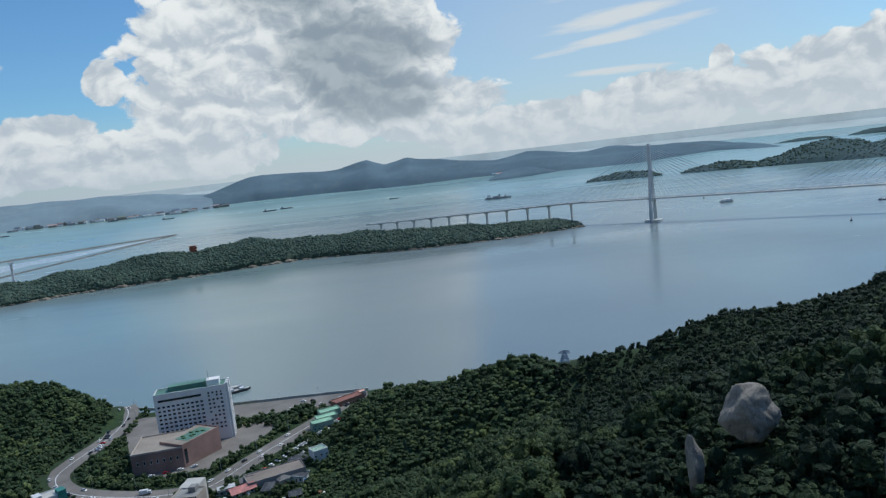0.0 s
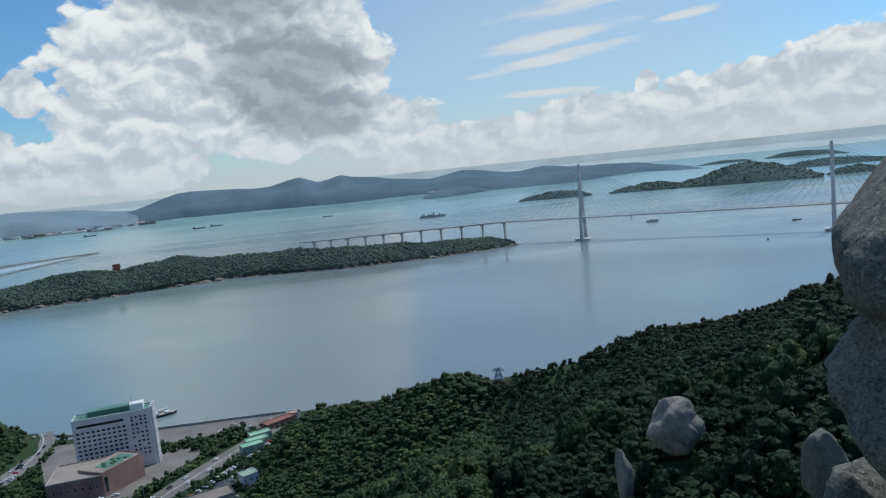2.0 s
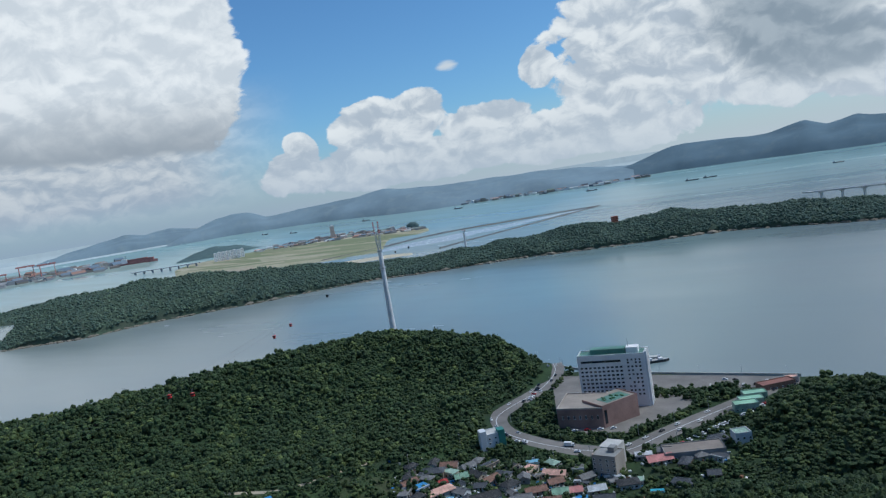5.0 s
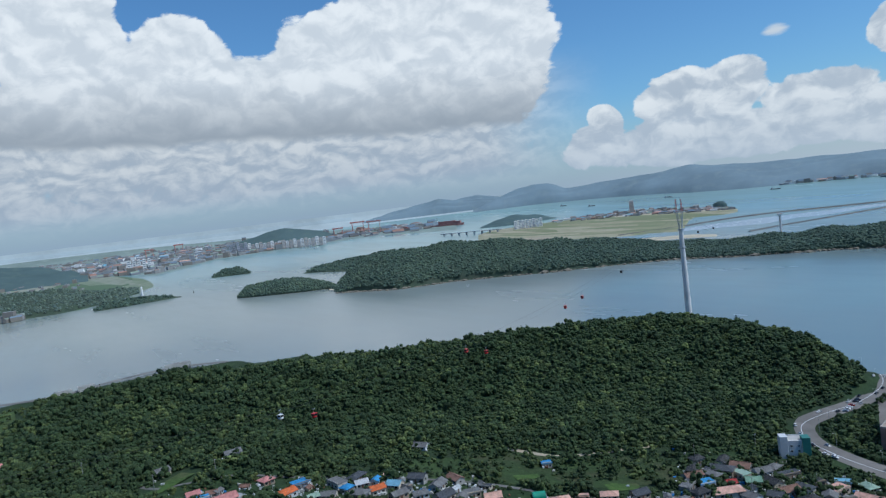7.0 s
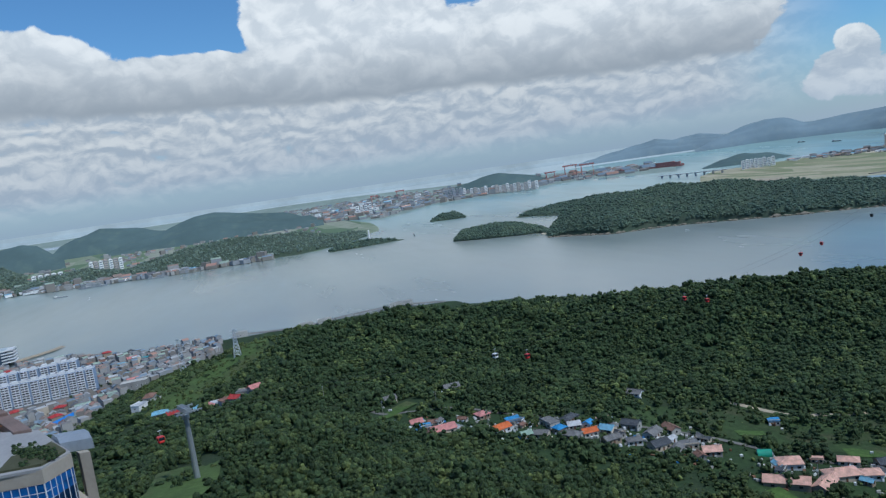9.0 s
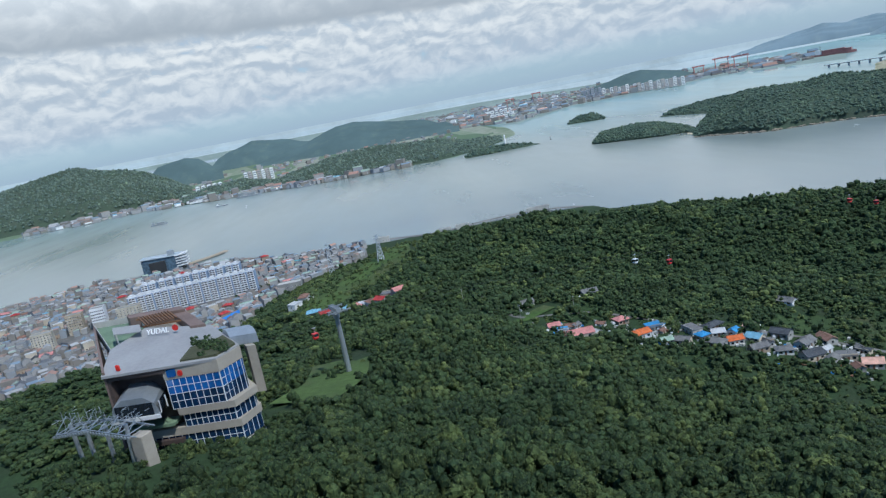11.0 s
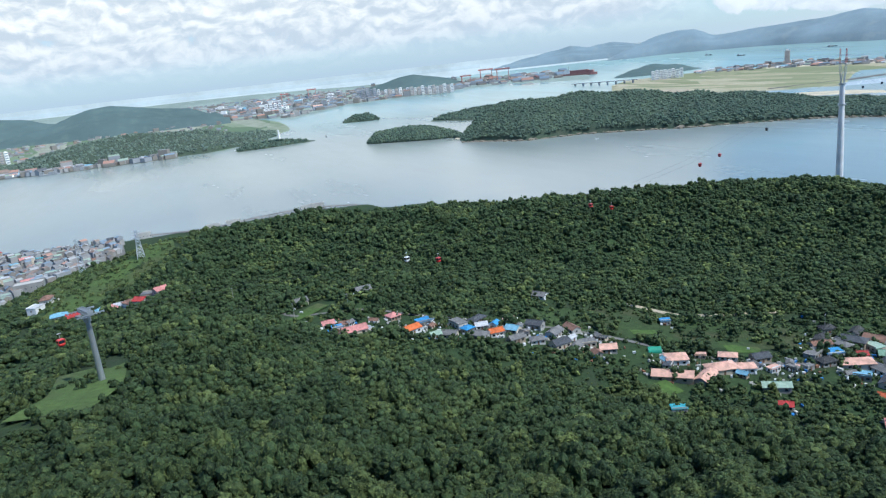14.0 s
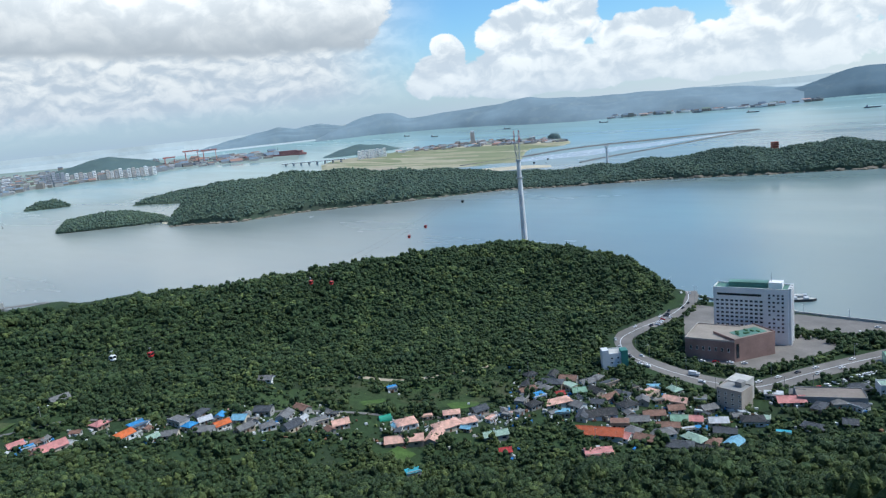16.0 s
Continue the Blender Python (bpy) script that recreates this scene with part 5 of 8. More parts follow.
def rope_run(a, b, lat, sag, label):
    """A hanging rope between two supports, shifted sideways."""
    d = (b - a)
    side = Vector((-d.y, d.x, 0)).normalized() * lat
    pts = [a + d * s + side + Vector((0, 0, -4 * sag * s * (1 - s))) for s in np.linspace(0, 1, 25)]
    cu = bpy.data.curves.new("rope", "CURVE")
    cu.dimensions, cu.bevel_depth, cu.bevel_resolution = "3D", 0.04, 0
    sp = cu.splines.new("POLY")
    sp.points.add(len(pts) - 1)
    for q, p in zip(sp.points, pts):
        q.co = (*p, 1)
    cu.materials.append(DARK)
    return tagged(new("ropeway_cable", cu), label, "cable", group="ropeway cables")


def ropeway_tower(name, label, base, z0, shaft, arm, r0, r1, rz, lattice=0.0):
    root = thing(name, label, "ropeway tower", (base.x, base.y, z0), rz)
    part("shaft", rod((0, 0, -4), (0, 0, shaft), r0, r1, 14), WHITE if lattice else STEEL, root, "tapered pale tower shaft")
    part("collar", rod((0, 0, shaft - 1.2), (0, 0, shaft + 0.3), r1 * 1.5, r1 * 1.5, 12), STEEL, root)
    bm = bmesh.new()
    half = arm / 2
    top = shaft + (lattice * 0.45 if lattice else 1.6)
    if lattice:
        for k in range(4):
            a = radians(45 + 90 * k)
            rod((r1 * 0.8 * math.cos(a), r1 * 0.8 * math.sin(a), shaft), (r1 * 1.7 * math.cos(a), r1 * 1.7 * math.sin(a), top), 0.34, 0.34, 5, bm)
            rod((r1 * 0.8 * math.cos(a), r1 * 0.8 * math.sin(a), shaft), (r1 * 1.7 * math.cos(a + 1.57), r1 * 1.7 * math.sin(a + 1.57), top), 0.2, 0.2, 4, bm)
        part("lattice_neck", bm, STEEL, root)
        bm = box((0, 0, shaft * 0.80), (7, 7, 0.8), bm=None)
        box((0, 0, shaft * 0.80 + 1.1), (7.4, 7.4, 0.15), bm=bm)
        part("platform", bm, STEEL, root)
        bm = bmesh.new()
    for s in (-1, 1):
        rod((-half, s * 0.9, top), (half, s * 0.9, top), 0.16, 0.16, 5, bm)
        rod((-half, s * 0.9, top + 1.4), (half, s * 0.9, top + 1.4), 0.16, 0.16, 5, bm)
    for x in np.linspace(-half, half, 9):
        box((float(x), 0, top + 0.7), (0.16, 2.0, 1.5), bm=bm)
    part("crossarm", bm, STEEL, root)
    for s in (-1, 1):
        bm = bmesh.new()
        box((s * half, 0, top + 0.4), (0.4, 9.0, 0.35), bm=bm)
        for y in np.linspace(-4.2, 4.2, 8):
            rod((s * half - 0.2, float(y), top + 0.2), (s * half + 0.2, float(y), top + 0.2), 0.32, 0.32, 8, bm)
        part("sheave_train", bm, STEEL, root)
    if lattice:
        red = paint("aviation_red", (0.5, 0.06, 0.04), 0.6)
        for s in (-1, 1):
            bm = bmesh.new()
            for k in range(4):
                a = radians(45 + 90 * k)
                rod((s * 3 + math.cos(a), math.sin(a), top + 1), (s * 3 + 0.5 * math.cos(a), 0.5 * math.sin(a), top + lattice * 0.37), 0.14, 0.14, 4, bm)
            for z in np.linspace(top + 1.5, top + lattice * 0.34, 6):
                box((s * 3, 0, float(z)), (1.6, 1.6, 0.12), bm=bm)
            part("gin_mast", bm, red, root, "red and white steel mast")
    return root, top + z0


def axis(a, b):
    d = b - a
    return math.degrees(math.atan2(d.y, d.x)) - 90


tz = gz(LINE_B)
big, big_top = ropeway_tower("ropeway_tower", "very tall tapered pale ropeway tower with lattice head", LINE_B, tz, 125 - tz, 13, 4.0, 2.5, axis(LINE_A, LINE_C), 44)
small_z = gz(LINE_A)
mid, mid_top = ropeway_tower("ropeway_tower", "grey tubular ropeway tower standing in the woods", LINE_A, small_z, 122 - small_z, 9, 1.15, 0.85, axis(STATION, LINE_B))
isl, isl_top = ropeway_tower("ropeway_tower", "pale ropeway tower on the island crest", LINE_C, 28, 40, 14, 2.6, 2.0, axis(LINE_B, LINE_C), 8)

for lat in (-4.2, 4.2):
    st = Vector((STATION.x, STATION.y, 125))
    a3, b3, c3 = (Vector((p.x, p.y, z)) for p, z in ((LINE_A, mid_top), (LINE_B, 144), (LINE_C, isl_top)))
    rope_run(st, a3, lat, 1.5, "thin dark ropeway cable from the station")
    rope_run(a3, b3, lat, 34, "thin dark ropeway cable over the woods")
    rope_run(b3, c3, lat, 38, "thin dark ropeway cable over the strait")


def gondola(color, label):
    root = thing("gondola", label, "cable car", (0, 0, -600), group="ropeway gondolas")
    bm = box((0, 0, -3.6), (2.0, 2.2, 1.1), bevel=0.35)
    part("cabin_base", bm, color, root)
    part("glazing", box((0, 0, -2.65), (1.92, 2.12, 1.0), bevel=0.12), PANE, root, "dark curved gondola windows")
    bm = box((0, 0, -2.0), (2.0, 2.2, 0.45), bevel=0.2)
    for x in (-0.95, 0.95):
        for y in (-1.05, 1.05):
            rod((x, y, -3.2), (x, y, -2.0), 0.09, 0.09, 4, bm)
    part("cabin_roof", bm, color, root)
    part("hanger_arm", rod((0, 0, -1.8), (0, 0, 0.1), 0.09, 0.09, 5), STEEL, root)
    part("grip", box((0, 0, 0.1), (0.3, 1.4, 0.3), bevel=0.05), STEEL, root)
    part("floor_skirt", box((0, 0, -4.25), (1.5, 1.6, 0.3), bevel=0.1), DARK, root)
    return root


# cabins over the strait get dark paint for their backlit silhouettes
GOND = {"red": gondola(RED, "small red enamelled gondola hanging on the cable"), "white": gondola(WHITE, "small white gondola hanging on the cable"), "dark": gondola(DARK, "small gondola painted dark as a backlit silhouette over the strait")}
HANGS = [("red", -254.8, -38.7, 119.5), ("white", -311.4, 103.4, 106.4), ("red", -318.9, 122.3, 100.5), ("red", -368.7, 247.3, 99.0), ("red", -377.3, 268.9, 92.5), ("red", -424, 385, 98.5), ("red", -436, 416, 100.5), ("dark", -470, 502, 108), ("red", -228, -62, 124.0), ("dark", -566, 748, 118), ("dark", -590, 812, 116)]
seen = set()
for col, x, y, z in HANGS:
    m = pose(x, y, z, 0, 0, axis(LINE_A, LINE_B) + 4)
    if col in seen:
        copy_thing(GOND[col], m)
    else:
        seen.add(col)
        GOND[col].matrix_basis = m
# ---- the seafront hotel ----
def windows_on(wall, rows, cols, x0, dx, z0, dz, w, h, y, name="window", mat_=None, skip=()):
    """A grid of framed windows set in a facade whose outside looks towards -y."""
    first = None
    for r in range(rows):
        for c in range(cols):
            if (r, c) in skip:
                continue
            m = pose(x0 + dx * c, y, z0 + dz * r)
            if first is None:
                bm = box((0, 0.04, 0), (w, 0.10, h))
                first = part(name, bm, mat_ or PANE, wall)
                fr = bmesh.new()
                for a, b, s in (((0, 0, h / 2), None, (w + 0.24, 0.22, 0.12)), ((0, 0, -h / 2), None, (w + 0.36, 0.30, 0.14)), ((-w / 2, 0, 0), None, (0.12, 0.22, h)), ((w / 2, 0, 0), None, (0.12, 0.22, h))):
                    box(a, s, bm=fr)
                frame_me = part("window_frame", fr, WHITE, first)
                first.matrix_basis = m
            else:
                o = share(name, first, wall, m)
                share("window_frame", frame_me, o, Matrix())
    return first


def build_hotel():
    a, b = P(-23.95, 540), P(-18.65, 531)
    rz = math.degrees(math.atan2(b.y - a.y, b.x - a.x))
    L = (b - a).length
    white = paint("hotel_white", (0.74, 0.735, 0.73), 0.65, size=5, wear=0.14)
    green = paint("green_roof_coat", (0.11, 0.235, 0.19), 0.7, size=3, wear=0.3)
    brick = paint("brown_brick", (0.32, 0.205, 0.175), 0.85, size=3, wear=0.3)
    root = thing("hotel", "ten-storey white hotel slab with small dark windows and green roof", "hotel", (a.x, a.y, 4.6), rz)
    wall = part("wall", box((L / 2, 8, 19.6), (L, 16, 41), bevel=0.15), white, root)
    windows_on(wall, 7, 10, 2.9, 3.3, 13.2, 3.05, 2.1, 1.55, -0.06)
    windows_on(wall, 9, 4, 38.0, 2.9, 10.0, 3.05, 1.6, 1.5, -0.06, skip=((8, 1), (6, 2), (4, 1), (2, 2), (3, 0)))
    part("window_band", box((17.8, -0.05, 36.2), (30, 0.4, 1.6)), PANE, wall, "long dark band of top-floor windows")
    windows_on(wall, 1, 4, 38.0, 2.9, 36.6, 3, 1.35, 1.5, -0.06)
    bm = bmesh.new()
    for k in range(3):
        box((L + 0.9, 2.2 + 5.4 * k, 20.5), (1.8, 2.3, 43), bevel=0.1, bm=bm)
    part("end_fin", bm, white, root, "tall white end fins")
    bm = bmesh.new()
    for x0, x1, y0, y1 in ((0, L, 0, 0.5), (0, L, 15.5, 16), (0, 0.5, 0, 16), (L - 0.5, L, 0, 16)):
        box(((x0 + x1) / 2, (y0 + y1) / 2, 40.7), (x1 - x0, y1 - y0, 1.3), bm=bm)
    part("parapet", bm, white, root)
    part("roof", box((L / 2, 8, 40.25), (L - 1.1, 14.9, 0.3)), green, root, "green coated flat roof")
    part("roof_house", box((L * 0.45, 10, 42.2), (26, 8, 3.6), bevel=0.1), green, root)
    part("lift_house", box((L - 9, 9, 42.5), (9, 8, 4.4), bevel=0.1), white, root)
    part("antenna", rod((L - 12, 8, 44), (L - 12, 8, 51), 0.16, 0.06, 5), DARK, root)
    # the brown podium in front
    p0, p1, p2 = P(-26.2, 499), P(-22.5, 491), P(-19.6, 512)
    pod = thing("hotel_podium", "brown brick podium wing with flat roofs", "building", (p0.x, p0.y, 4.4), math.degrees(math.atan2(p1.y - p0.y, p1.x - p0.x)))
    W = (p1 - p0).length
    part("wall", box((W / 2, 17, 7), (W, 34, 17), bevel=0.12), brick, pod)
    part("parapet", prism([(0, 0), (W, 0), (W, 0.5), (0.5, 0.5), (0.5, 33.5), (W, 33.5), (W, 34), (0, 34)], 15.5, 16.5), paint("pale_coping", (0.45, 0.40, 0.36), 0.8), pod)
    part("roof", box((W / 2, 17, 15.6), (W - 1.2, 32.6, 0.25)), paint("tan_roof", (0.32, 0.28, 0.24), 0.9, size=5), pod)
    windows_on(pod, 1, 7, 4, (W - 8) / 6, 9.5, 3, 1.2, 2.6, -0.06)
    east = thing("hotel_wing", "brown brick wing with a green roof garden", "building", (p1.x, p1.y, 4.4), math.degrees(math.atan2(p2.y - p1.y, p2.x - p1.x)))
    W2 = (p2 - p1).length
    part("wall", box((W2 / 2, 11, 7.6), (W2, 22, 18), bevel=0.12), brick, east)
    part("roof", box((W2 / 2, 11, 16.75), (W2 - 1, 21, 0.25)), paint("tan_roof", (0.32, 0.28, 0.24), 0.9, size=5), east)
    part("roof_garden", box((W2 * 0.56, 9.5, 16.95), (W2 * 0.66, 12, 0.2)), green, east, "green roof garden")
    for k in range(7):
        part("planter", box((W2 * 0.3 + 2.4 * k, 9.5 + 3.5 * math.sin(k * 1.9), 17.4), (1.4, 3.0, 0.9), bevel=0.1), paint("roof_planters", (0.07, 0.16, 0.08), 0.9), east)
    part("parapet", prism([(0, 0), (W2, 0), (W2, 22), (W2 - 0.5, 22), (W2 - 0.5, 0.5), (0.5, 0.5), (0.5, 22), (0, 22)], 16.5, 17.6), brick, east)
    part("stair_window", box((2.4, -0.05, 9), (2.2, 0.3, 10)), PANE, east)


build_hotel()
# ---- the ropeway station ----
def build_station():
    o = P(-114.4, 208)
    f = P(-106.7, 193)
    rz = math.degrees(math.atan2(f.y - o.y, f.x - o.x))
    W = (f - o).length
    root = thing("ropeway_station", "terraced ropeway station with blue glass front and white roof", "station", (o.x, o.y, 112), rz)
    white = paint("white_membrane_roof", (0.32, 0.32, 0.325), 0.6, size=4, wear=0.14)
    brown = paint("dark_brown_panel", (0.075, 0.055, 0.05), 0.6, size=2, wear=0.2)
    rust = paint("rust_brown_cladding", (0.21, 0.15, 0.13), 0.7, size=2, wear=0.25)
    deck = paint("green_terrace_floor", (0.16, 0.24, 0.16), 0.9, size=2, wear=0.3)
    frame_m = paint("white_mullion", (0.62, 0.66, 0.70), 0.4, wear=0.1)
    # the glazed wing: three storeys with a chamfered corner
    x0 = W * 0.52

    def glazed(z0, z1, poly, cols, rows, tall_blue):
        """One glass storey: panes and mullions round a polygon's first two sides."""
        body = part("glass_storey", prism(poly, z0, z1), PANE, root)
        for (ax, ay), (bx, by), n in ((poly[0], poly[1], cols[0]), (poly[1], poly[2], cols[1])):
            ln = math.hypot(bx - ax, by - ay)
            ang = math.degrees(math.atan2(by - ay, bx - ax))
            nx, ny = (by - ay) / ln, -(bx - ax) / ln
            wq, hq = ln / n, (z1 - z0) / rows
            for c in range(n):
                for r in range(rows):
                    t = (c + 0.5) / n
                    cx, cy = ax + (bx - ax) * t + nx * 0.06, ay + (by - ay) * t + ny * 0.06
                    blue = r >= rows - tall_blue
                    part("pane", box((cx, cy, z0 + (r + 0.5) * hq), (wq - 0.12, 0.06, hq - 0.12), ang), BLUE_PANE if blue else NAVY_PANE, body)
            bm = bmesh.new()
            for c in range(n + 1):
                t = c / n
                box((ax + (bx - ax) * t + nx * 0.10, ay + (by - ay) * t + ny * 0.10, (z0 + z1) / 2), (0.16, 0.18, z1 - z0), ang, bm=bm)
            for r in range(rows + 1):
                box(((ax + bx) / 2 + nx * 0.10, (ay + by) / 2 + ny * 0.10, z0 + r * hq), (ln, 0.18, 0.14), ang, bm=bm)
            part("mullion_grid", bm, frame_m, body)
        return body

    top = [(x0, 0.0), (W + 0.3, 0.0), (W + 4.2, 9.0), (W + 4.2, 26), (x0, 26)]
    low = [(x0 + 2.0, 0.7), (W + 1.6, 0.7), (W + 5.4, 9.5), (W + 5.4, 24), (x0 + 2.0, 24)]
    base = [(x0 - 8, 1.0), (W + 2.2, 1.0), (W + 6.0, 10), (W + 6.0, 24), (x0 - 8, 24)]
    glazed(12.6, 21.2, top, (8, 6), 4, 2)
    glazed(6.8, 10.6, low, (9, 5), 2, 0)
    glazed(0.4, 4.6, base, (13, 5), 2, 0)

    def grown(poly, k):
        cx, cy = sum(p[0] for p in poly) / len(poly), sum(p[1] for p in poly) / len(poly)
        return [(p[0] + k * (1 if p[0] > cx else -1), p[1] + k * (1 if p[1] > cy else -1)) for p in poly]

    part("top_band", prism(grown(top, 0.25), 21.2, 24.6), BEIGE, root, "beige band below the roof")
    part("floor_slab", prism(grown(low, 0.9), 10.6, 12.6), BEIGE, root, "jutting beige floor slab")
    part("floor_slab", prism(grown(base, 0.5), 4.6, 6.8), BEIGE, root, "jutting beige floor slab")
    part("plinth", prism(grown(base, 0.3), -6, 0.4), PALE, root)
    # the open bay where cabins pull in
    bm = box((x0 / 2, 22, 12), (x0, 36, 25))
    part("bay_back", bm, brown, root, "dark back of the open boarding bay")
    bm = box((0.4, 2, 12), (0.8, 5, 25))
    box((x0 / 2, 2, 24.0), (x0 + 1, 5, 1.4), bm=bm)
    box((x0 / 2, 2, 3.4), (x0 + 1, 5, 1.2), bm=bm)
    part("bay_frame", bm, brown, root)
    part("side_wall", prism([(-0.6, -0.5), (0.2, -0.5), (0.2, 58), (-0.6, 58)], -4, 26.2), rust, root, "rust-brown side wall")
    part("bay_floor", box((x0 / 2, 2.0, 8.6), (x0 - 1, 6, 0.8)), deck, root)
    bm = bmesh.new()
    pr = [(-3.6, 0.0), (-3.1, 2.6), (-1.6, 4.0), (1.6, 4.0), (3.1, 2.6), (3.6, 0.0)]
    for y0, y1 in ((-7, 16),):
        a = [bm.verts.new((x0 * 0.58 + x * 1.85, y0, 14.4 + z * 1.35)) for x, z in pr]
        b = [bm.verts.new((x0 * 0.58 + x * 1.85, y1, 15.4 + z * 1.35)) for x, z in pr]
        for i in range(5):
            bm.faces.new((a[i], a[i + 1], b[i + 1], b[i]))
        bm.faces.new(a[::-1])
        bm.faces.new(b)
    can = part("boarding_canopy", bm, STEEL, root, "grey metal boarding canopy")
    part("canopy_glass", box((x0 * 0.58, -7.1, 16.5), (10.4, 0.15, 3.4)), PANE, can)
    part("canopy_beam", box((x0 * 0.58, -7.3, 14.2), (13.6, 0.5, 1.0)), WHITE, can)
    for k in range(6):
        part("canopy_rib", box((x0 * 0.58 + 6.55, -6.0 + 3.8 * k, 16.3), (0.25, 0.25, 3.4)), WHITE, can)
    part("canopy_side_glass", box((x0 * 0.58 + 6.50, 4.0, 16.3), (0.12, 20.5, 3.0)), PANE, can)
    # roofs and the terrace
    bm = bmesh.new()
    q = [(-0.5, -1.5, 25.4), (W + 0.4, -0.2, 25.0), (W + 4.4, 9.0, 25.0), (W + 3.5, 30, 26.4), (x0 - 2, 34, 27.8), (-0.5, 20, 26.6)]
    up = [bm.verts.new(p) for p in q]
    dn = [bm.verts.new((x, y, z - 0.7)) for x, y, z in q]
    bm.faces.new(up)
    bm.faces.new(dn[::-1])
    for i in range(len(q)):
        bm.faces.new((up[i], up[(i + 1) % len(q)], dn[(i + 1) % len(q)], dn[i]))
    part("roof", bm, white, root, "wide white sloping roof")
    bed = part("roof_garden", prism([(W - 10, 1.0), (W, 1.2), (W + 3.4, 9), (W + 3.2, 20), (W - 4, 20)], 25.0, 25.7), paint("planting_bed", (0.07, 0.075, 0.04), 0.95, size=1.5), root)
    rng = np.random.default_rng(3)
    v, fc, tt = crown_proto(91, 5, 40, 0.9, (0.35, 0.55), 0.15)
    for k in range(24):
        s = float(rng.uniform(0.6, 1.6))
        me = quick_mesh("shrub", v * s, fc, LEAF, False, np.clip(tt + 0.45, 0, 1))
        sh = new("shrub", me)
        sh.parent = bed
        sh.matrix_basis = pose(W - 7 + float(rng.uniform(0, 9)), 2.5 + float(rng.uniform(0, 16)), 25.5)
    bm = prism([(-0.5, 22), (x0, 36), (x0, 58), (-0.5, 58)], 22.5, 24.6)
    part("terrace", bm, deck, root, "green floored roof terrace")
    bm = bmesh.new()
    for (ax, ay), (bx, by) in (((-0.4, 20), (-0.4, 58)), ((-0.4, 58), (W + 3, 58)), ((x0, 37), (x0, 58))):
        ln = math.hypot(bx - ax, by - ay)
        box(((ax + bx) / 2, (ay + by) / 2, 25.7), (ln, 0.25, 2.0), math.degrees(math.atan2(by - ay, bx - ax)), bm=bm)
    part("terrace_parapet", bm, PALE, root)
    part("awning", box((7.5, 30, 29.2), (9, 6.5, 0.25), -8, rx=6), white, root, "white stretched awning")
    bm = bmesh.new()
    for x, y in ((3.4, 27.5), (11.4, 27.5), (3.4, 32.6), (11.4, 32.6)):
        box((x, y, 26.8), (0.4, 0.4, 4.8), bm=bm)
    part("awning_post", bm, PALE, root)
    bm = bmesh.new()
    for k in range(11):
        box((x0 - 1 + 1.05 * k, 42, 28.2 + 0.08 * k), (0.35, 12, 0.5), 0, bm=bm)
    for y in (36.5, 47.5):
        box((x0 + 4.3, y, 27.7), (13, 0.4, 0.5), bm=bm)
    part("pergola", bm, TIMBER, root, "brown timber slatted pergola")
    bm = box((x0 + 6, 52, 25.6), (20, 5, 5.4), bevel=0.15)
    box((x0 + 14, 40, 25.2), (5, 22, 4.2), bevel=0.15, bm=bm)
    part("roof_block", bm, rust, root, "rust-brown roof block")
    part("rear_body", prism([(x0, 26), (W + 4.2, 26), (W + 3, 58), (x0, 58)], -4, 24.6), BEIGE, root)
    SKEW = 0.72
    # the station's name on the roof edge, and its coloured signs
    cu = bpy.data.curves.new("sign", "FONT")
    cu.body, cu.size, cu.extrude = "YUDAL", 2.3, 0.12
    cu.materials.append(paint("sign_white", (0.85, 0.85, 0.85), 0.5, wear=0.05))
    sg = new("roof_sign", cu)
    sg.parent = root
    sg.matrix_basis = pose(x0 - 3.2, 26.5, 27.4, 72, 0, -4)
    tagged(sg, "white standing capital letters")
    part("sign_mark", rod((x0 + 6.2, 26.4, 28.3), (x0 + 6.2, 26.8, 28.3), 1.0, 1.0, 10), RED, root, "round red sign shape")
    part("wall_sign", box((x0 + 2.2, -0.35, 23.0), (2.6, 0.3, 2.2), bevel=0.3), BLUE_PANE, root, "blue wall sign shape")
    part("wall_sign", box((x0 + 4.6, -0.35, 22.6), (1.3, 0.3, 1.6), bevel=0.3), RED, root, "red wall sign shape")
    part("red_figure", box((3.4, 0.8, 26.4), (1.4, 0.6, 1.8), bevel=0.3), RED, root, "small red roof ornament")
    # cabin exit towards the valley
    bm = bmesh.new()
    a = [bm.verts.new((W + 4, 18 + x, 23.2 + z)) for x, z in pr]
    b = [bm.verts.new((W + 12, 18 + x, 23.2 + z)) for x, z in pr]
    for i in range(5):
        bm.faces.new((a[i], a[i + 1], b[i + 1], b[i]))
    bm.faces.new(a[::-1])
    bm.faces.new(b)
    part("exit_canopy", bm, STEEL, root, "grey metal exit canopy")
    part("exit_post", box((W + 8.6, 13, 16.2), (2.6, 2.2, 14)), BEIGE, root)
    # the plan leans back: depth runs aslant of the front
    for ch in root.children_recursive:
        if ch.type == "MESH" and ch.name.split(".")[0] not in ("shrub",):
            for vt in ch.data.vertices:
                vt.co.x -= SKEW * max(0.0, vt.co.y - 8)
        elif ch.type in ("MESH", "FONT"):
            ch.location.x -= SKEW * max(0.0, ch.location.y - 8)
    # the incoming sheave bridge on its posts
    g = P(-115.8, 192)
    br = thing("sheave_bridge", "steel trestle crowded with rope wheels on tubular legs", "ropeway trestle", (g.x, g.y, 0), rz - 18)
    z0 = 130.0
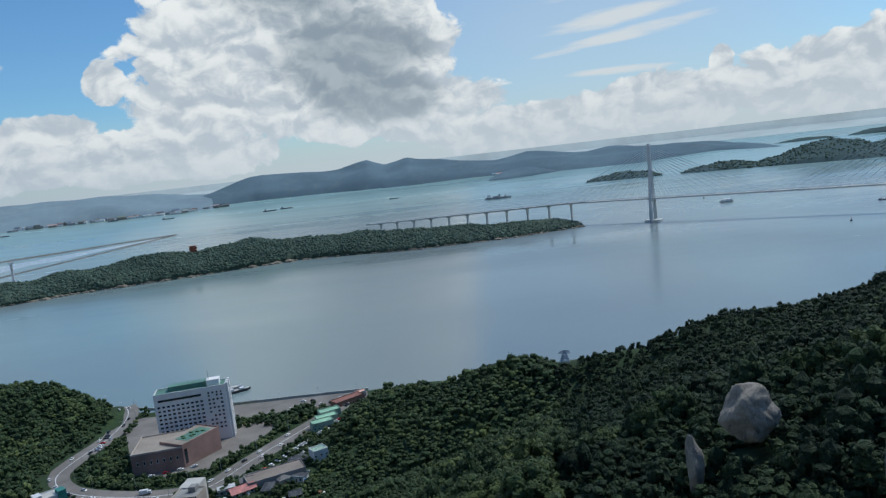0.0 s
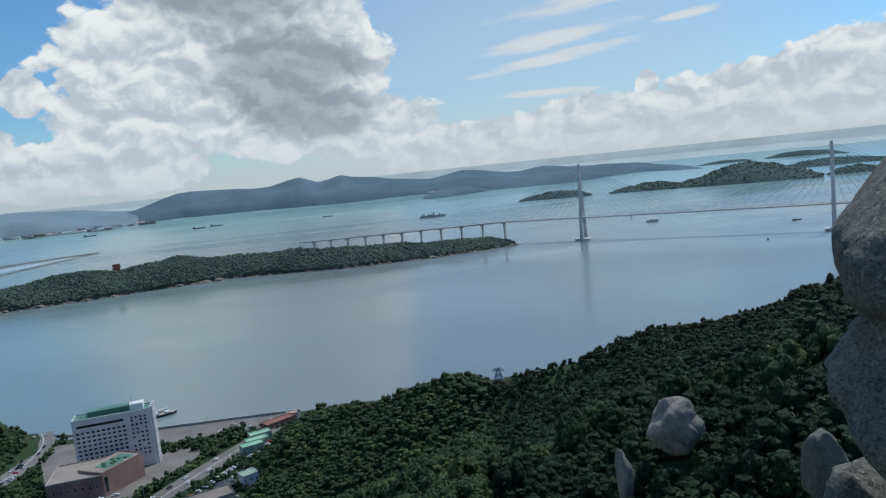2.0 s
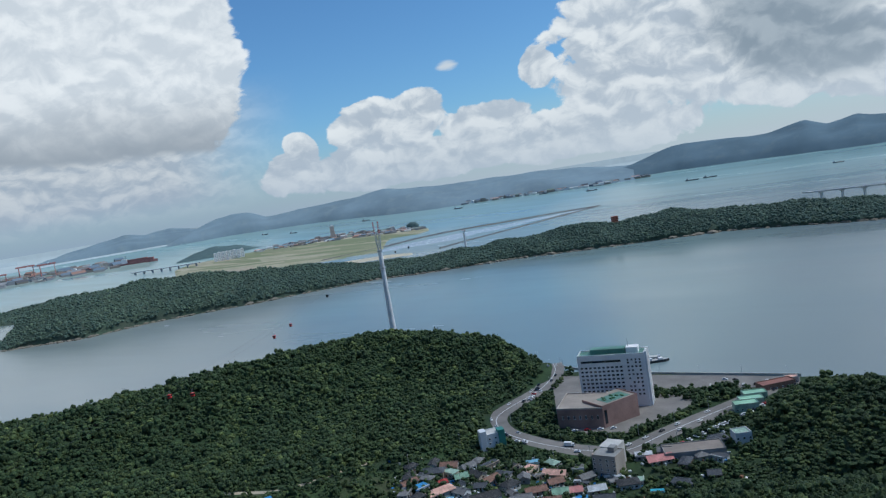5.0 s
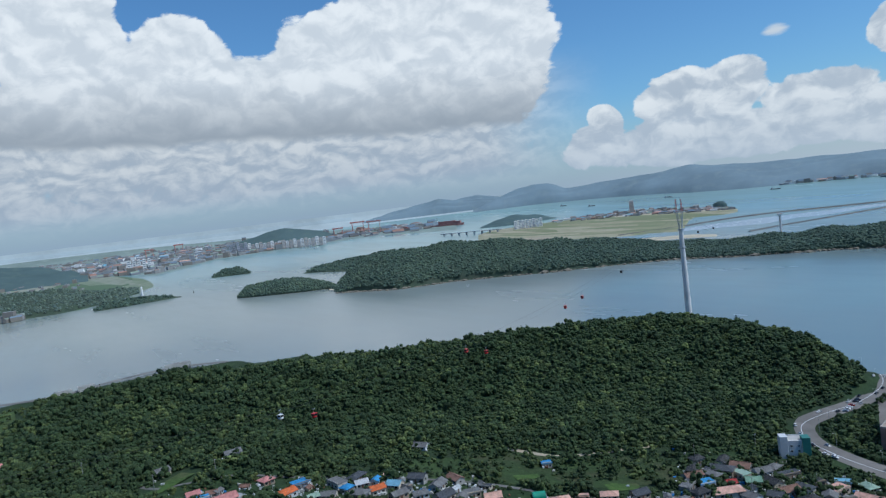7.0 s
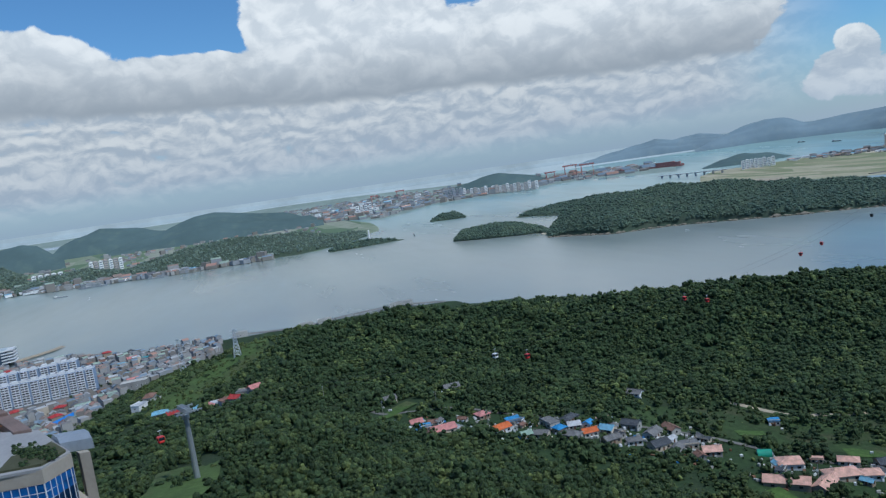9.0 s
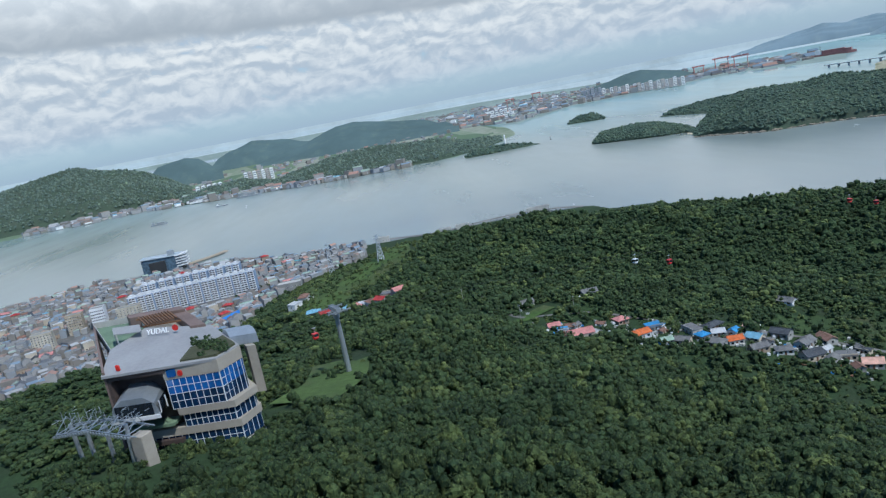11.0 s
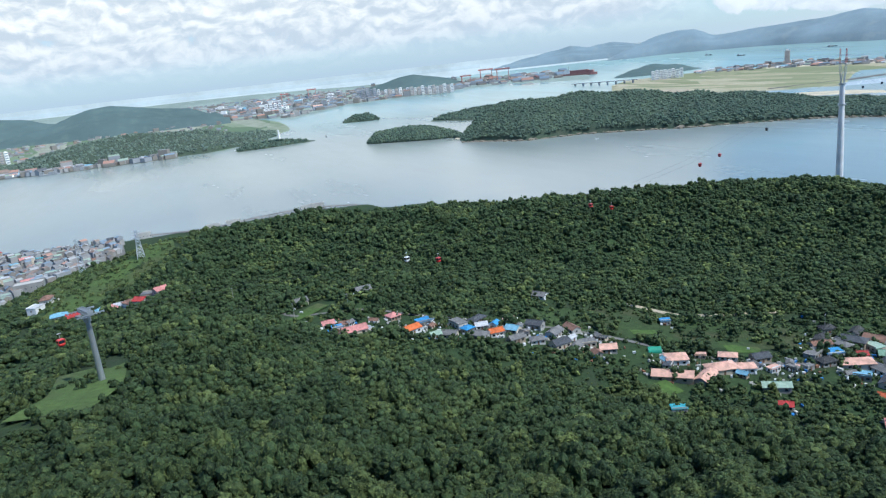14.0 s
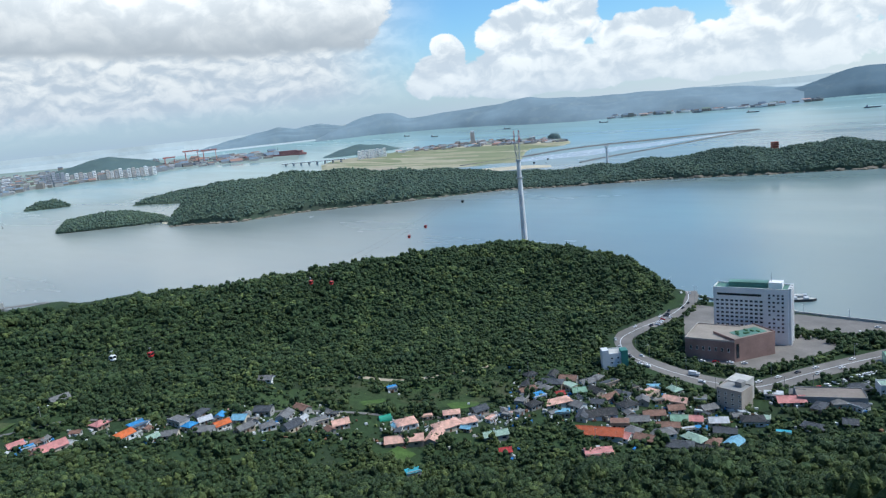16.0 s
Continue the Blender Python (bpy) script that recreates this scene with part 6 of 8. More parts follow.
    for k in range(9):
        bm = bmesh.new()
        x = -12 + 3 * k
        rod((x, -3, z0 - 0.12 * abs(x)), (x + 3, -3, z0 - 0.12 * abs(x + 3)), 0.18, 0.18, 5, bm)
        rod((x, 3, z0 - 0.12 * abs(x)), (x + 3, 3, z0 - 0.12 * abs(x + 3)), 0.18, 0.18, 5, bm)
        rod((x, -3, z0 - 0.12 * abs(x)), (x + 1.5, 0, z0 + 2.2), 0.12, 0.12, 4, bm)
        rod((x, 3, z0 - 0.12 * abs(x)), (x + 1.5, 0, z0 + 2.2), 0.12, 0.12, 4, bm)
        rod((x, -3, z0 - 0.12 * abs(x)), (x, 3, z0 - 0.12 * abs(x)), 0.14, 0.14, 4, bm)
        rod((x, 0, z0 + 0.2), (x, 0, z0 + 3.2), 0.1, 0.1, 4, bm)
        part("truss_bay", bm, STEEL, br)
    bm = bmesh.new()
    for k in range(26):
        x = -12.5 + k
        for y in (-3.4, 3.4):
            rod((x, y - 0.15, z0 - 0.5 - 0.12 * abs(x)), (x, y + 0.15, z0 - 0.5 - 0.12 * abs(x)), 0.42, 0.42, 8, bm)
    part("rope_wheels", bm, STEEL, br)
    rng = np.random.default_rng(6)
    bm = bmesh.new()
    for k in range(90):
        x, y, z = float(rng.uniform(-13, 13)), float(rng.uniform(-4, 4)), z0 + float(rng.uniform(-0.6, 2.6))
        t_ = Vector(((1, 0.1, 0), (0.1, 1, 0), (0, 0, 1), (0.7, 0, 0.5))[k % 4]) * float(rng.uniform(0.9, 2.2))
        rod((x, y, z), (x + t_.x, y + t_.y, z + t_.z), 0.07, 0.07, 4, bm)
    part("service_frames", bm, STEEL, br, "crowded steel service frames and guard rails")
    part("pier", box((11.8, 1, z0 - 10), (4.0, 3.6, 14), bevel=0.2), BEIGE, br, "beige concrete pier")
    for x in (-10, -5, 2, 9):
        part("leg", rod((x * 0.8, 0, 100), (x, 0, z0), 0.65, 0.55, 10), STEEL, br)


build_station()
# ---- village houses ----
ROOFS = {
    "peach": (0.78, 0.46, 0.36), "pink": (0.66, 0.28, 0.26), "orange": (0.70, 0.17, 0.05), "blue": (0.05, 0.30, 0.62), "sky": (0.22, 0.47, 0.62), "red": (0.50, 0.05, 0.05),
    "green": (0.25, 0.42, 0.30), "mint": (0.36, 0.50, 0.40), "grey": (0.20, 0.20, 0.20), "slate": (0.075, 0.085, 0.10), "char": (0.045, 0.047, 0.05), "brown": (0.27, 0.15, 0.11), "cyan": (0.06, 0.42, 0.52), "white": (0.6, 0.62, 0.64), "brick": (0.50, 0.11, 0.045),
}
WORDS = {"peach": "pale peach", "pink": "faded pink", "orange": "bright orange", "blue": "bright blue", "sky": "light blue", "red": "red", "green": "green", "mint": "pale mint green", "grey": "weathered grey", "slate": "dark slate", "char": "charcoal tiled", "brown": "brown", "cyan": "cyan", "white": "white", "brick": "orange-red"}


def make_roof(col):
    n = Nodes("roof_" + col, 0.7, 0, 0.3)
    c = ROOFS[col]
    tc = n.t.nodes.new("ShaderNodeTexCoord").outputs["Object"]
    w = n.t.nodes.new("ShaderNodeTexWave")
    n.t.links.new(tc, w.inputs["Vector"])
    w.inputs["Scale"].default_value, w.inputs["Distortion"].default_value = 1.1, 0.6
    base = n.mix(n.span(n.noise(2.5, 5), 0.35, 0.7), c, dim(c, 0.62))
    base = n.mix(n.span(n.noise(0.8, 4), 0.55, 0.75, 0, 0.5), base, (0.30, 0.27, 0.24))
    n.bump(w.outputs["Fac"], 0.6, 0.12)
    return n.done(base)


ROOF_MATS = {k: make_roof(k) for k in ROOFS}
WALLS = [WHITE, PALE, paint("cream_wall", (0.55, 0.48, 0.38), 0.8), paint("tan_wall", (0.36, 0.29, 0.22), 0.85), GREY]
DOOR = paint("brown_door", (0.16, 0.08, 0.05), 0.6)


def house(loc, w, d, col, style, rz, h=2.7, k=0, name="village_house", group="village houses"):
    words = {"g": "gabled", "h": "hipped", "f": "flat"}[style]
    root = thing(name, f"small house with a {WORDS[col]} {words} roof", "house", loc, rz, group)
    rise = d * 0.24
    wm = WALLS[k % len(WALLS)]
    if style == "g":
        part("wall", gabled_walls(w, d, h, rise - 0.15), wm, root)
        part("roof", gable(w, d, h, rise), ROOF_MATS[col], root, WORDS[col] + " corrugated roof")
        part("ridge_cap", box((0, 0, h + rise + 0.04), (w + 1.1, 0.35, 0.16)), ROOF_MATS[col], root)
    elif style == "h":
        part("wall", box((0, 0, h / 2 - 0.75), (w, d, h + 1.5)), wm, root)
        part("roof", hip(w, d, h, rise), ROOF_MATS[col], root, WORDS[col] + " hipped roof")
        part("ridge_cap", box((0, 0, h + rise), (max(1, w - d + 1), 0.35, 0.2)), ROOF_MATS[col], root)
    else:
        part("wall", box((0, 0, h / 2 - 0.75), (w, d, h + 1.5)), wm, root)
        part("roof", box((0, 0, h + 0.08), (w + 0.5, d + 0.5, 0.25)), ROOF_MATS[col], root, WORDS[col] + " flat roof")
        bm = prism([(-w / 2, -d / 2), (w / 2, -d / 2), (w / 2, -d / 2 + 0.25), (-w / 2, -d / 2 + 0.25)], h + 0.2, h + 0.8)
        part("parapet", bm, wm, root)
    for s in ((-1, 1) if w > 5 or name != "shed" else ()):
        part("window", box((s * w * 0.3, -d / 2 - 0.03, 1.4), (min(1.6, w * 0.2), 0.12, 1.1)), PANE, root)
        part("window", box((s * (w / 2 + 0.03), 0.0, 1.4), (0.12, 1.1, 1.0)), PANE, root)
    part("door", box((0, -d / 2 - 0.03, 0.95), (1.0, 0.12, 2.0)), DOOR, root)
    return root


# azimuth, distance, width, depth, roof, style, turn
HOMES_WEST = [
    (-78.9, 402, 7, 6, "pink", "g", 10), (-78.2, 393, 6, 5, "blue", "f", 8), (-76.8, 388, 14, 8, "pink", "g", 14), (-73.4, 414, 7, 7, "pink", "h", 30), (-70.8, 403, 10, 7, "blue", "f", 22), (-72.0, 390, 10, 7, "orange", "g", 32),
    (-70.0, 379, 6, 5, "mint", "g", 20), (-68.7, 379, 8, 6, "grey", "g", -20), (-67.2, 386, 6, 6, "blue", "h", 40), (-66.0, 393, 7, 6, "white", "g", 10), (-64.8, 395, 5, 5, "blue", "g", 60), (-64.8, 383, 8, 6, "orange", "g", 20), (-63.3, 390, 8, 7, "sky", "g", -30)]
HOMES_MID = [
    (-63.1, 377, 9, 6, "grey", "g", 30), (-61.4, 398, 10, 7, "slate", "g", -25), (-61.3, 378, 8, 6, "grey", "h", 12), (-59.8, 389, 10, 7, "grey", "g", 60), (-59.4, 375, 10, 8, "slate", "g", 35), (-58.1, 371, 9, 6, "grey", "g", 70),
    (-55.4, 373, 9, 7, "peach", "g", 8), (-49.9, 369, 11, 9, "peach", "h", 12), (-45.9, 379, 9, 6, "peach", "h", 0), (-46.4, 362, 15, 9, "peach", "h", 25), (-50.2, 347, 20, 8, "peach", "g", -4), (-47.6, 349, 13, 7, "peach", "g", 68), (-44.7, 366, 11, 7, "peach", "h", 15),
    (-49.8, 312, 7, 5, "cyan", "f", 12), (-41.6, 333, 6, 5, "red", "g", 5), (-43.5, 383, 9, 7, "slate", "g", 30), (-42.3, 350, 13, 6, "mint", "g", 12)]
HOMES_EAST = [
    (-38.4, 405, 9, 7, "blue", "f", 30), (-36.8, 397, 16, 8, "peach", "h", 22), (-36.5, 408, 5, 5, "red", "g", 20), (-34.9, 416, 8, 7, "green", "g", 10), (-36.4, 383, 8, 6, "sky", "f", 0), (-33.2, 385, 17, 9, "char", "g", 12), (-33.4, 362, 25, 10, "brick", "g", -10), (-33.6, 337, 14, 8, "pink", "f", 8),
    (-27.1, 415, 14, 7, "peach", "g", -20), (-28.8, 432, 8, 6, "sky", "f", 0), (-26.9, 390, 9, 8, "green", "g", 0), (-25.6, 392, 7, 7, "pink", "g", 0), (-25.2, 382, 6, 5, "blue", "f", 0), (-23.9, 393, 10, 7, "white", "g", 10), (-29.7, 360, 10, 7, "brown", "g", -20)]
HOMES_ROAD = [
    (-28.3, 370, 13, 8, "grey", "h", 20), (-26.9, 357, 13, 8, "slate", "h", -5), (-27.8, 379, 12, 6, "brown", "g", 0), (-28.9, 393, 12, 7, "brown", "g", 10), (-19.1, 384, 7, 4, "cyan", "f", 0), (-21.3, 397, 12, 8, "char", "h", 10), (-18.6, 429, 15, 9, "pink", "g", 15), (-14.1, 456, 14, 9, "slate", "h", 20),
    (-37.2, 425, 15, 8, "slate", "h", -15), (-35.7, 434, 11, 8, "brown", "g", -15), (-34.2, 430, 9, 7, "grey", "g", 30), (-31.0, 400, 10, 8, "char", "h", 40), (-30.2, 383, 12, 7, "grey", "g", 5), (-24.6, 410, 9, 7, "grey", "g", 30), (-75.6, 457, 10, 7, "grey", "g", 15), (-60.8, 456, 10, 7, "grey", "g", -30), (-50.7, 423, 6, 5, "blue", "f", 10), (-80.8, 446, 8, 6, "grey", "g", 20)]
for i, (a, d, w, dp, col, st, turn) in enumerate(HOMES_WEST + HOMES_MID + HOMES_EAST + HOMES_ROAD):
    p = P(a, d)
    house((p.x, p.y, gz(p) + 0.1), w, dp, col, st, -a + turn, 2.6 + (i % 3) * 0.3, i)


# sheds, lean-tos and slope houses between the homes
rng = np.random.default_rng(13)
for i in range(46):
    k = int(rng.integers(0, len(VILLAGE) - 1))
    t = float(rng.uniform(0, 1))
    a = VILLAGE[k][0] * (1 - t) + VILLAGE[k + 1][0] * t
    d = VILLAGE[k][1] * (1 - t) + VILLAGE[k + 1][1] * t + float(rng.normal(0, 9))
    p = P(a, d)
    col = str(rng.choice(["grey", "slate", "brown", "char", "white", "mint", "sky", "peach"], p=[0.34, 0.16, 0.16, 0.1, 0.1, 0.05, 0.05, 0.04]))
    house((p.x, p.y, gz(p)), float(rng.uniform(3.5, 7)), float(rng.uniform(3, 4.6)), col, str(rng.choice(["g", "f"])), float(rng.uniform(0, 180)), float(rng.uniform(1.9, 2.5)), i, "shed", "village sheds")
for i, (a, d) in enumerate(((-97.4, 486), (-96.6, 478), (-95.6, 490), (-94.9, 480), (-94.2, 492), (-93.4, 484), (-92.7, 478), (-92.0, 489), (-98.4, 505), (-91.2, 482), (-99.6, 560), (-98.8, 575))):
    p = P(a, d)
    house((p.x, p.y, gz(p) + 0.6), 8 + i % 3 * 2, 7, ("red", "grey", "sky", "pink", "white", "brown")[i % 6], "gfh"[i % 3], -a + i * 23, 3.4, i)


# crowded old houses filling the gaps of the village
rng = np.random.default_rng(29)
taken = [(o.matrix_basis.translation.x, o.matrix_basis.translation.y) for o in bpy.data.objects if o.parent is None and o.name.split(".")[0] in ("village_house", "shed")]
ROWS_OF_HOMES = [(-62.5, -57, 370, 398, 8), (-40, -33, 378, 440, 13), (-33, -22.5, 352, 432, 22), (-22, -14, 392, 446, 7), (-72, -63, 378, 404, 4)]
for a0, a1, d0, d1, count in ROWS_OF_HOMES:
    made, tries = 0, 0
    while made < count and tries < 400:
        tries += 1
        p = P(float(rng.uniform(a0, a1)), float(rng.uniform(d0, d1)))
        if min(math.hypot(p.x - q[0], p.y - q[1]) for q in taken) < 9.5 or near_path(p.x, p.y, MAIN_ROAD, 14) or near_path(p.x, p.y, [(-22.6, 418), (-22.4, 432)], 15):
            continue
        taken.append((p.x, p.y))
        made += 1
        col = str(rng.choice(["grey", "slate", "char", "brown", "peach", "mint", "sky", "pink", "white", "blue"], p=[0.24, 0.18, 0.14, 0.14, 0.08, 0.06, 0.05, 0.04, 0.04, 0.03]))
        house((p.x, p.y, gz(p) + 0.1), float(rng.uniform(7, 12)), float(rng.uniform(5.5, 7.5)), col, str(rng.choice(["g", "h", "g", "f"])), float(rng.choice((0, 90))) + float(rng.uniform(-25, 45)), float(rng.uniform(2.5, 3.1)), made)


def yard_clutter():
    """Water tanks, crates, sheets and low walls about the yards."""
    rng = np.random.default_rng(41)
    bins = {"white": [], "grey": [], "blue": [], "rust": []}
    for x, y in taken:
        for _ in range(7):
            p = Vector((x + float(rng.normal(0, 6.5)), y + float(rng.normal(0, 6.5)), 0))
            s = (float(rng.uniform(0.6, 2.4)), float(rng.uniform(0.5, 1.4)), float(rng.uniform(0.5, 1.5)))
            bins[str(rng.choice(list(bins), p=(0.36, 0.38, 0.12, 0.14)))].append((p, s, float(rng.uniform(0, 180))))
    looks = {"white": WHITE, "grey": PALE, "blue": paint("blue_tank_plastic", (0.04, 0.22, 0.55), 0.5), "rust": paint("rusty_sheet", (0.24, 0.12, 0.07), 0.8)}
    for key, rows_ in bins.items():
        bm = bmesh.new()
        for p, s, turn in rows_:
            box((p.x, p.y, gz(p) + 0.2 + s[2] / 2), s, turn, bm=bm)
        me = bpy.data.meshes.new("yard_clutter")
        bm.to_mesh(me)
        bm.free()
        me.materials.append(looks[key])
        tagged(new("yard_clutter", me), {"white": "white tanks and crates in the village yards", "grey": "grey concrete walls and blocks in the yards", "blue": "blue plastic tanks and tarpaulins in the yards", "rust": "rusty sheet-metal stacks in the yards"}[key], "clutter", kind="stuff")


yard_clutter()


def block(name, label, category, az, d, w, dp, h, rz, wall_m, roof_m, rows, cols, win=(1.3, 1.2), group=""):
    """A plain block with a window grid on its front and a parapet roof."""
    p = P(az, d)
    root = thing(name, label, category, (p.x, p.y, gz(p)), -az + rz, group)
    body = part("wall", box((0, 0, h / 2 - 1), (w, dp, h + 2)), wall_m, root)
    part("roof", box((0, 0, h + 0.06), (w - 0.6, dp - 0.6, 0.2)), roof_m, root)
    bm = bmesh.new()
    for c, s in (((0, -dp / 2 + 0.15), (w, 0.3)), ((0, dp / 2 - 0.15), (w, 0.3)), ((-w / 2 + 0.15, 0), (0.3, dp)), ((w / 2 - 0.15, 0), (0.3, dp))):
        box((c[0], c[1], h + 0.4), (s[0], s[1], 0.8), bm=bm)
    part("parapet", bm, wall_m, root)
    if rows:
        step = (w - 2.4) / max(1, cols - 1)
        windows_on(body, rows, cols, -(w - 2.4) / 2, step, 1.7, (h - 1.0) / rows, win[0], win[1], -dp / 2 - 0.04)
    return root


TEAL = paint("teal_cladding", (0.05, 0.22, 0.19), 0.6)
b = block("office_building", "white and teal three-storey corner building", "building", -31.9, 466, 15, 11, 10.5, 12, WHITE, PALE, 3, 4)
part("stair_tower", box((6.4, -3.0, 6.2), (4.5, 6.5, 13.5), bevel=0.1), TEAL, b, "teal stair tower")
part("stair_tower", box((-6.2, -2.5, 6.8), (4.4, 6.5, 14.2), bevel=0.1), WHITE, b)
c = block("tenement", "pale concrete three-storey block with dark windows", "building", -22.6, 418, 15, 13, 12.5, -28, paint("tan_concrete", (0.42, 0.37, 0.32), 0.85), GREY, 4, 4)
part("rear_wing", box((-3, 12, 5.8), (11, 13, 15)), PALE, c)
part("roof_house", box((2, 3, 14.2), (4, 5, 3)), GREY, c)
block("market_hall", "low brown-grey flat-roofed hall", "building", -15.9, 438, 36, 15, 4.5, 10, GREY, paint("brown_grey_roof", (0.26, 0.22, 0.19), 0.9, size=5), 1, 8)
block("white_house", "white two-storey house by the woods", "building", -12.2, 452, 10, 9, 8, 20, WHITE, ROOF_MATS["mint"], 2, 3)
for az, d, s in ((-11.6, 512, 0), (-11.2, 522, 1), (-10.9, 533, 2)):
    block("green_shed", "green-roofed low seafront shed", "building", az, d, 16, 9, 5.0, 14, ROOF_MATS["mint"], paint("pale_green_roof", (0.30, 0.52, 0.36), 0.7, size=2), 1, 5)
block("fish_restaurant", "red-roofed low seafront hall", "building", -9.3, 556, 26, 10, 4.5, 30, ROOF_MATS["brown"], paint("rust_red_roof", (0.27, 0.12, 0.095), 0.75, size=2), 1, 6)
block("pier_hall", "small peach-roofed seafront pavilion", "building", -8.2, 572, 9, 7, 4.5, 10, PALE, ROOF_MATS["peach"], 1, 2)

# a green vinyl tunnel
p = P(-51.6, 380)
root = thing("vinyl_tunnel", "small green vinyl garden tunnel", "greenhouse", (p.x, p.y, gz(p)), 60)
bm = bmesh.new()
prof = [(-2.6 * math.cos(t), 3.0 * math.sin(t)) for t in np.linspace(0, math.pi, 11)]
fr = [bm.verts.new((-3.5, x, z - 0.2)) for x, z in prof]
bk = [bm.verts.new((3.5, x, z - 0.2)) for x, z in prof]
for i in range(10):
    bm.faces.new((fr[i], fr[i + 1], bk[i + 1], bk[i]))
bm.faces.new(fr[::-1])
bm.faces.new(bk)
part("cover", bm, paint("green_vinyl", (0.04, 0.33, 0.22), 0.4), root)
part("door", box((-3.55, 0, 0.9), (0.1, 1.2, 2.0)), WHITE, root)


# ---- posts and masts ----
def lamp(loc, rz, h=9.0):
    root = thing("street_lamp", "slender grey street lamp", "street lamp", loc, rz, "street lamps")
    part("pole", rod((0, 0, -0.5), (0, 0, h), 0.13, 0.08, 6), STEEL, root)
    part("arm", rod((0, 0, h), (1.8, 0, h + 0.3), 0.07, 0.05, 5), STEEL, root)
    part("head", box((2.0, 0, h + 0.25), (0.8, 0.3, 0.16)), PALE, root)
    return root


def along(pts, gap, shift):
    """Evenly spaced places with headings along a line of the plan."""
    q = [P(a, d) for a, d in pts]
    out, carry = [], 0.0
    for a, b in zip(q, q[1:]):
        u = (b - a)
        ln = u.length
        u.normalize()
        s = carry
        while s < ln:
            out.append((a + u * s + Vector((-u.y, u.x, 0)) * shift, math.degrees(math.atan2(u.y, u.x))))
            s += gap
        carry = s - ln
    return out


first = None
for pts, gap, sh in ((MAIN_ROAD, 34, 9.0), ([(-27, 688), (-24, 650), (-18, 612), (-7.6, 586)], 33, 0.0)):
    for p, h in along(pts, gap, sh):
        if first is None:
            first = lamp((p.x, p.y, gz(p)), h - 90)
        else:
            copy_thing(first, pose(p.x, p.y, gz(p), 0, 0, h - 90))
pole = thing("utility_pole", "concrete utility pole among the houses", "utility pole", (0, 0, 0), group="utility poles")
part("pole", rod((0, 0, -0.5), (0, 0, 10), 0.17, 0.11, 7), GREY, pole)
part("crossarm", box((0, 0, 9.2), (2.0, 0.12, 0.14)), STEEL, pole)
for i, (a, d) in enumerate(((-86, 455), (-81.5, 424), (-77, 430), (-73, 402), (-64, 372), (-57, 378), (-48, 357), (-41, 370), (-35, 402), (-33.8, 350), (-30.5, 420), (-27, 430), (-24, 438), (-34.5, 470), (-39, 440), (-19, 446), (-17, 452))):
    p = P(a, d)
    if i == 0:
        pole.matrix_basis = pose(p.x, p.y, gz(p), 0, 0, 20)
    else:
        copy_thing(pole, pose(p.x, p.y, gz(p), 0, 0, i * 47 % 180))


def pylon(loc, h, rz=0):
    root = thing("power_pylon", "grey steel lattice power pylon", "pylon", loc, rz, "power pylons")
    for sx in (-1, 1):
        for sy in (-1, 1):
            part("leg", rod((sx * 3, sy * 3, -2), (sx * 0.5, sy * 0.5, h), 0.34, 0.22, 4), STEEL, root)
    bm = bmesh.new()
    zs = np.linspace(0, h, 9)
    for i in range(8):
        w0, w1 = 3 - 2.5 * zs[i] / h, 3 - 2.5 * zs[i + 1] / h
        for sgn in (-1, 1):
            rod((-w0, sgn * w0, zs[i]), (w1, sgn * w1, zs[i + 1]), 0.14, 0.14, 3, bm)
            rod((w0, sgn * w0, zs[i]), (-w1, sgn * w1, zs[i + 1]), 0.14, 0.14, 3, bm)
            rod((sgn * w0, -w0, zs[i]), (sgn * w1, w1, zs[i + 1]), 0.14, 0.14, 3, bm)
    part("bracing", bm, STEEL, root)
    bm = bmesh.new()
    for z, w in ((h * 0.72, 4.0), (h * 0.84, 3.4), (h * 0.95, 2.8)):
        rod((-w, 0, z), (w, 0, z), 0.26, 0.26, 4, bm)
    part("crossarm", bm, STEEL, root)
    return root


for a, d, h in ((-96.1, 745, 33), (-92.0, 590, 22), (9.0, 432, 7)):
    p = P(a, d)
    pylon((p.x, p.y, gz(p)), h, -a)


# ---- cars ----
def car(col, label):
    root = thing("car", label, "car", (0, 0, -700), group="parked cars")
    part("body", box((0, 0, 0.62), (4.4, 1.8, 0.66), bevel=0.16), col, root)
    part("cabin", box((-0.2, 0, 1.18), (2.4, 1.6, 0.56), bevel=0.2), PANE, root, "dark glazed cabin")
    part("roof", box((-0.2, 0, 1.46), (1.7, 1.4, 0.06)), col, root)
    for x in (-1.35, 1.35):
        for y in (-0.85, 0.85):
            part("wheel", rod((x, y - 0.12, 0.33), (x, y + 0.12, 0.33), 0.33, 0.33, 10), TYRE, root)
    return root


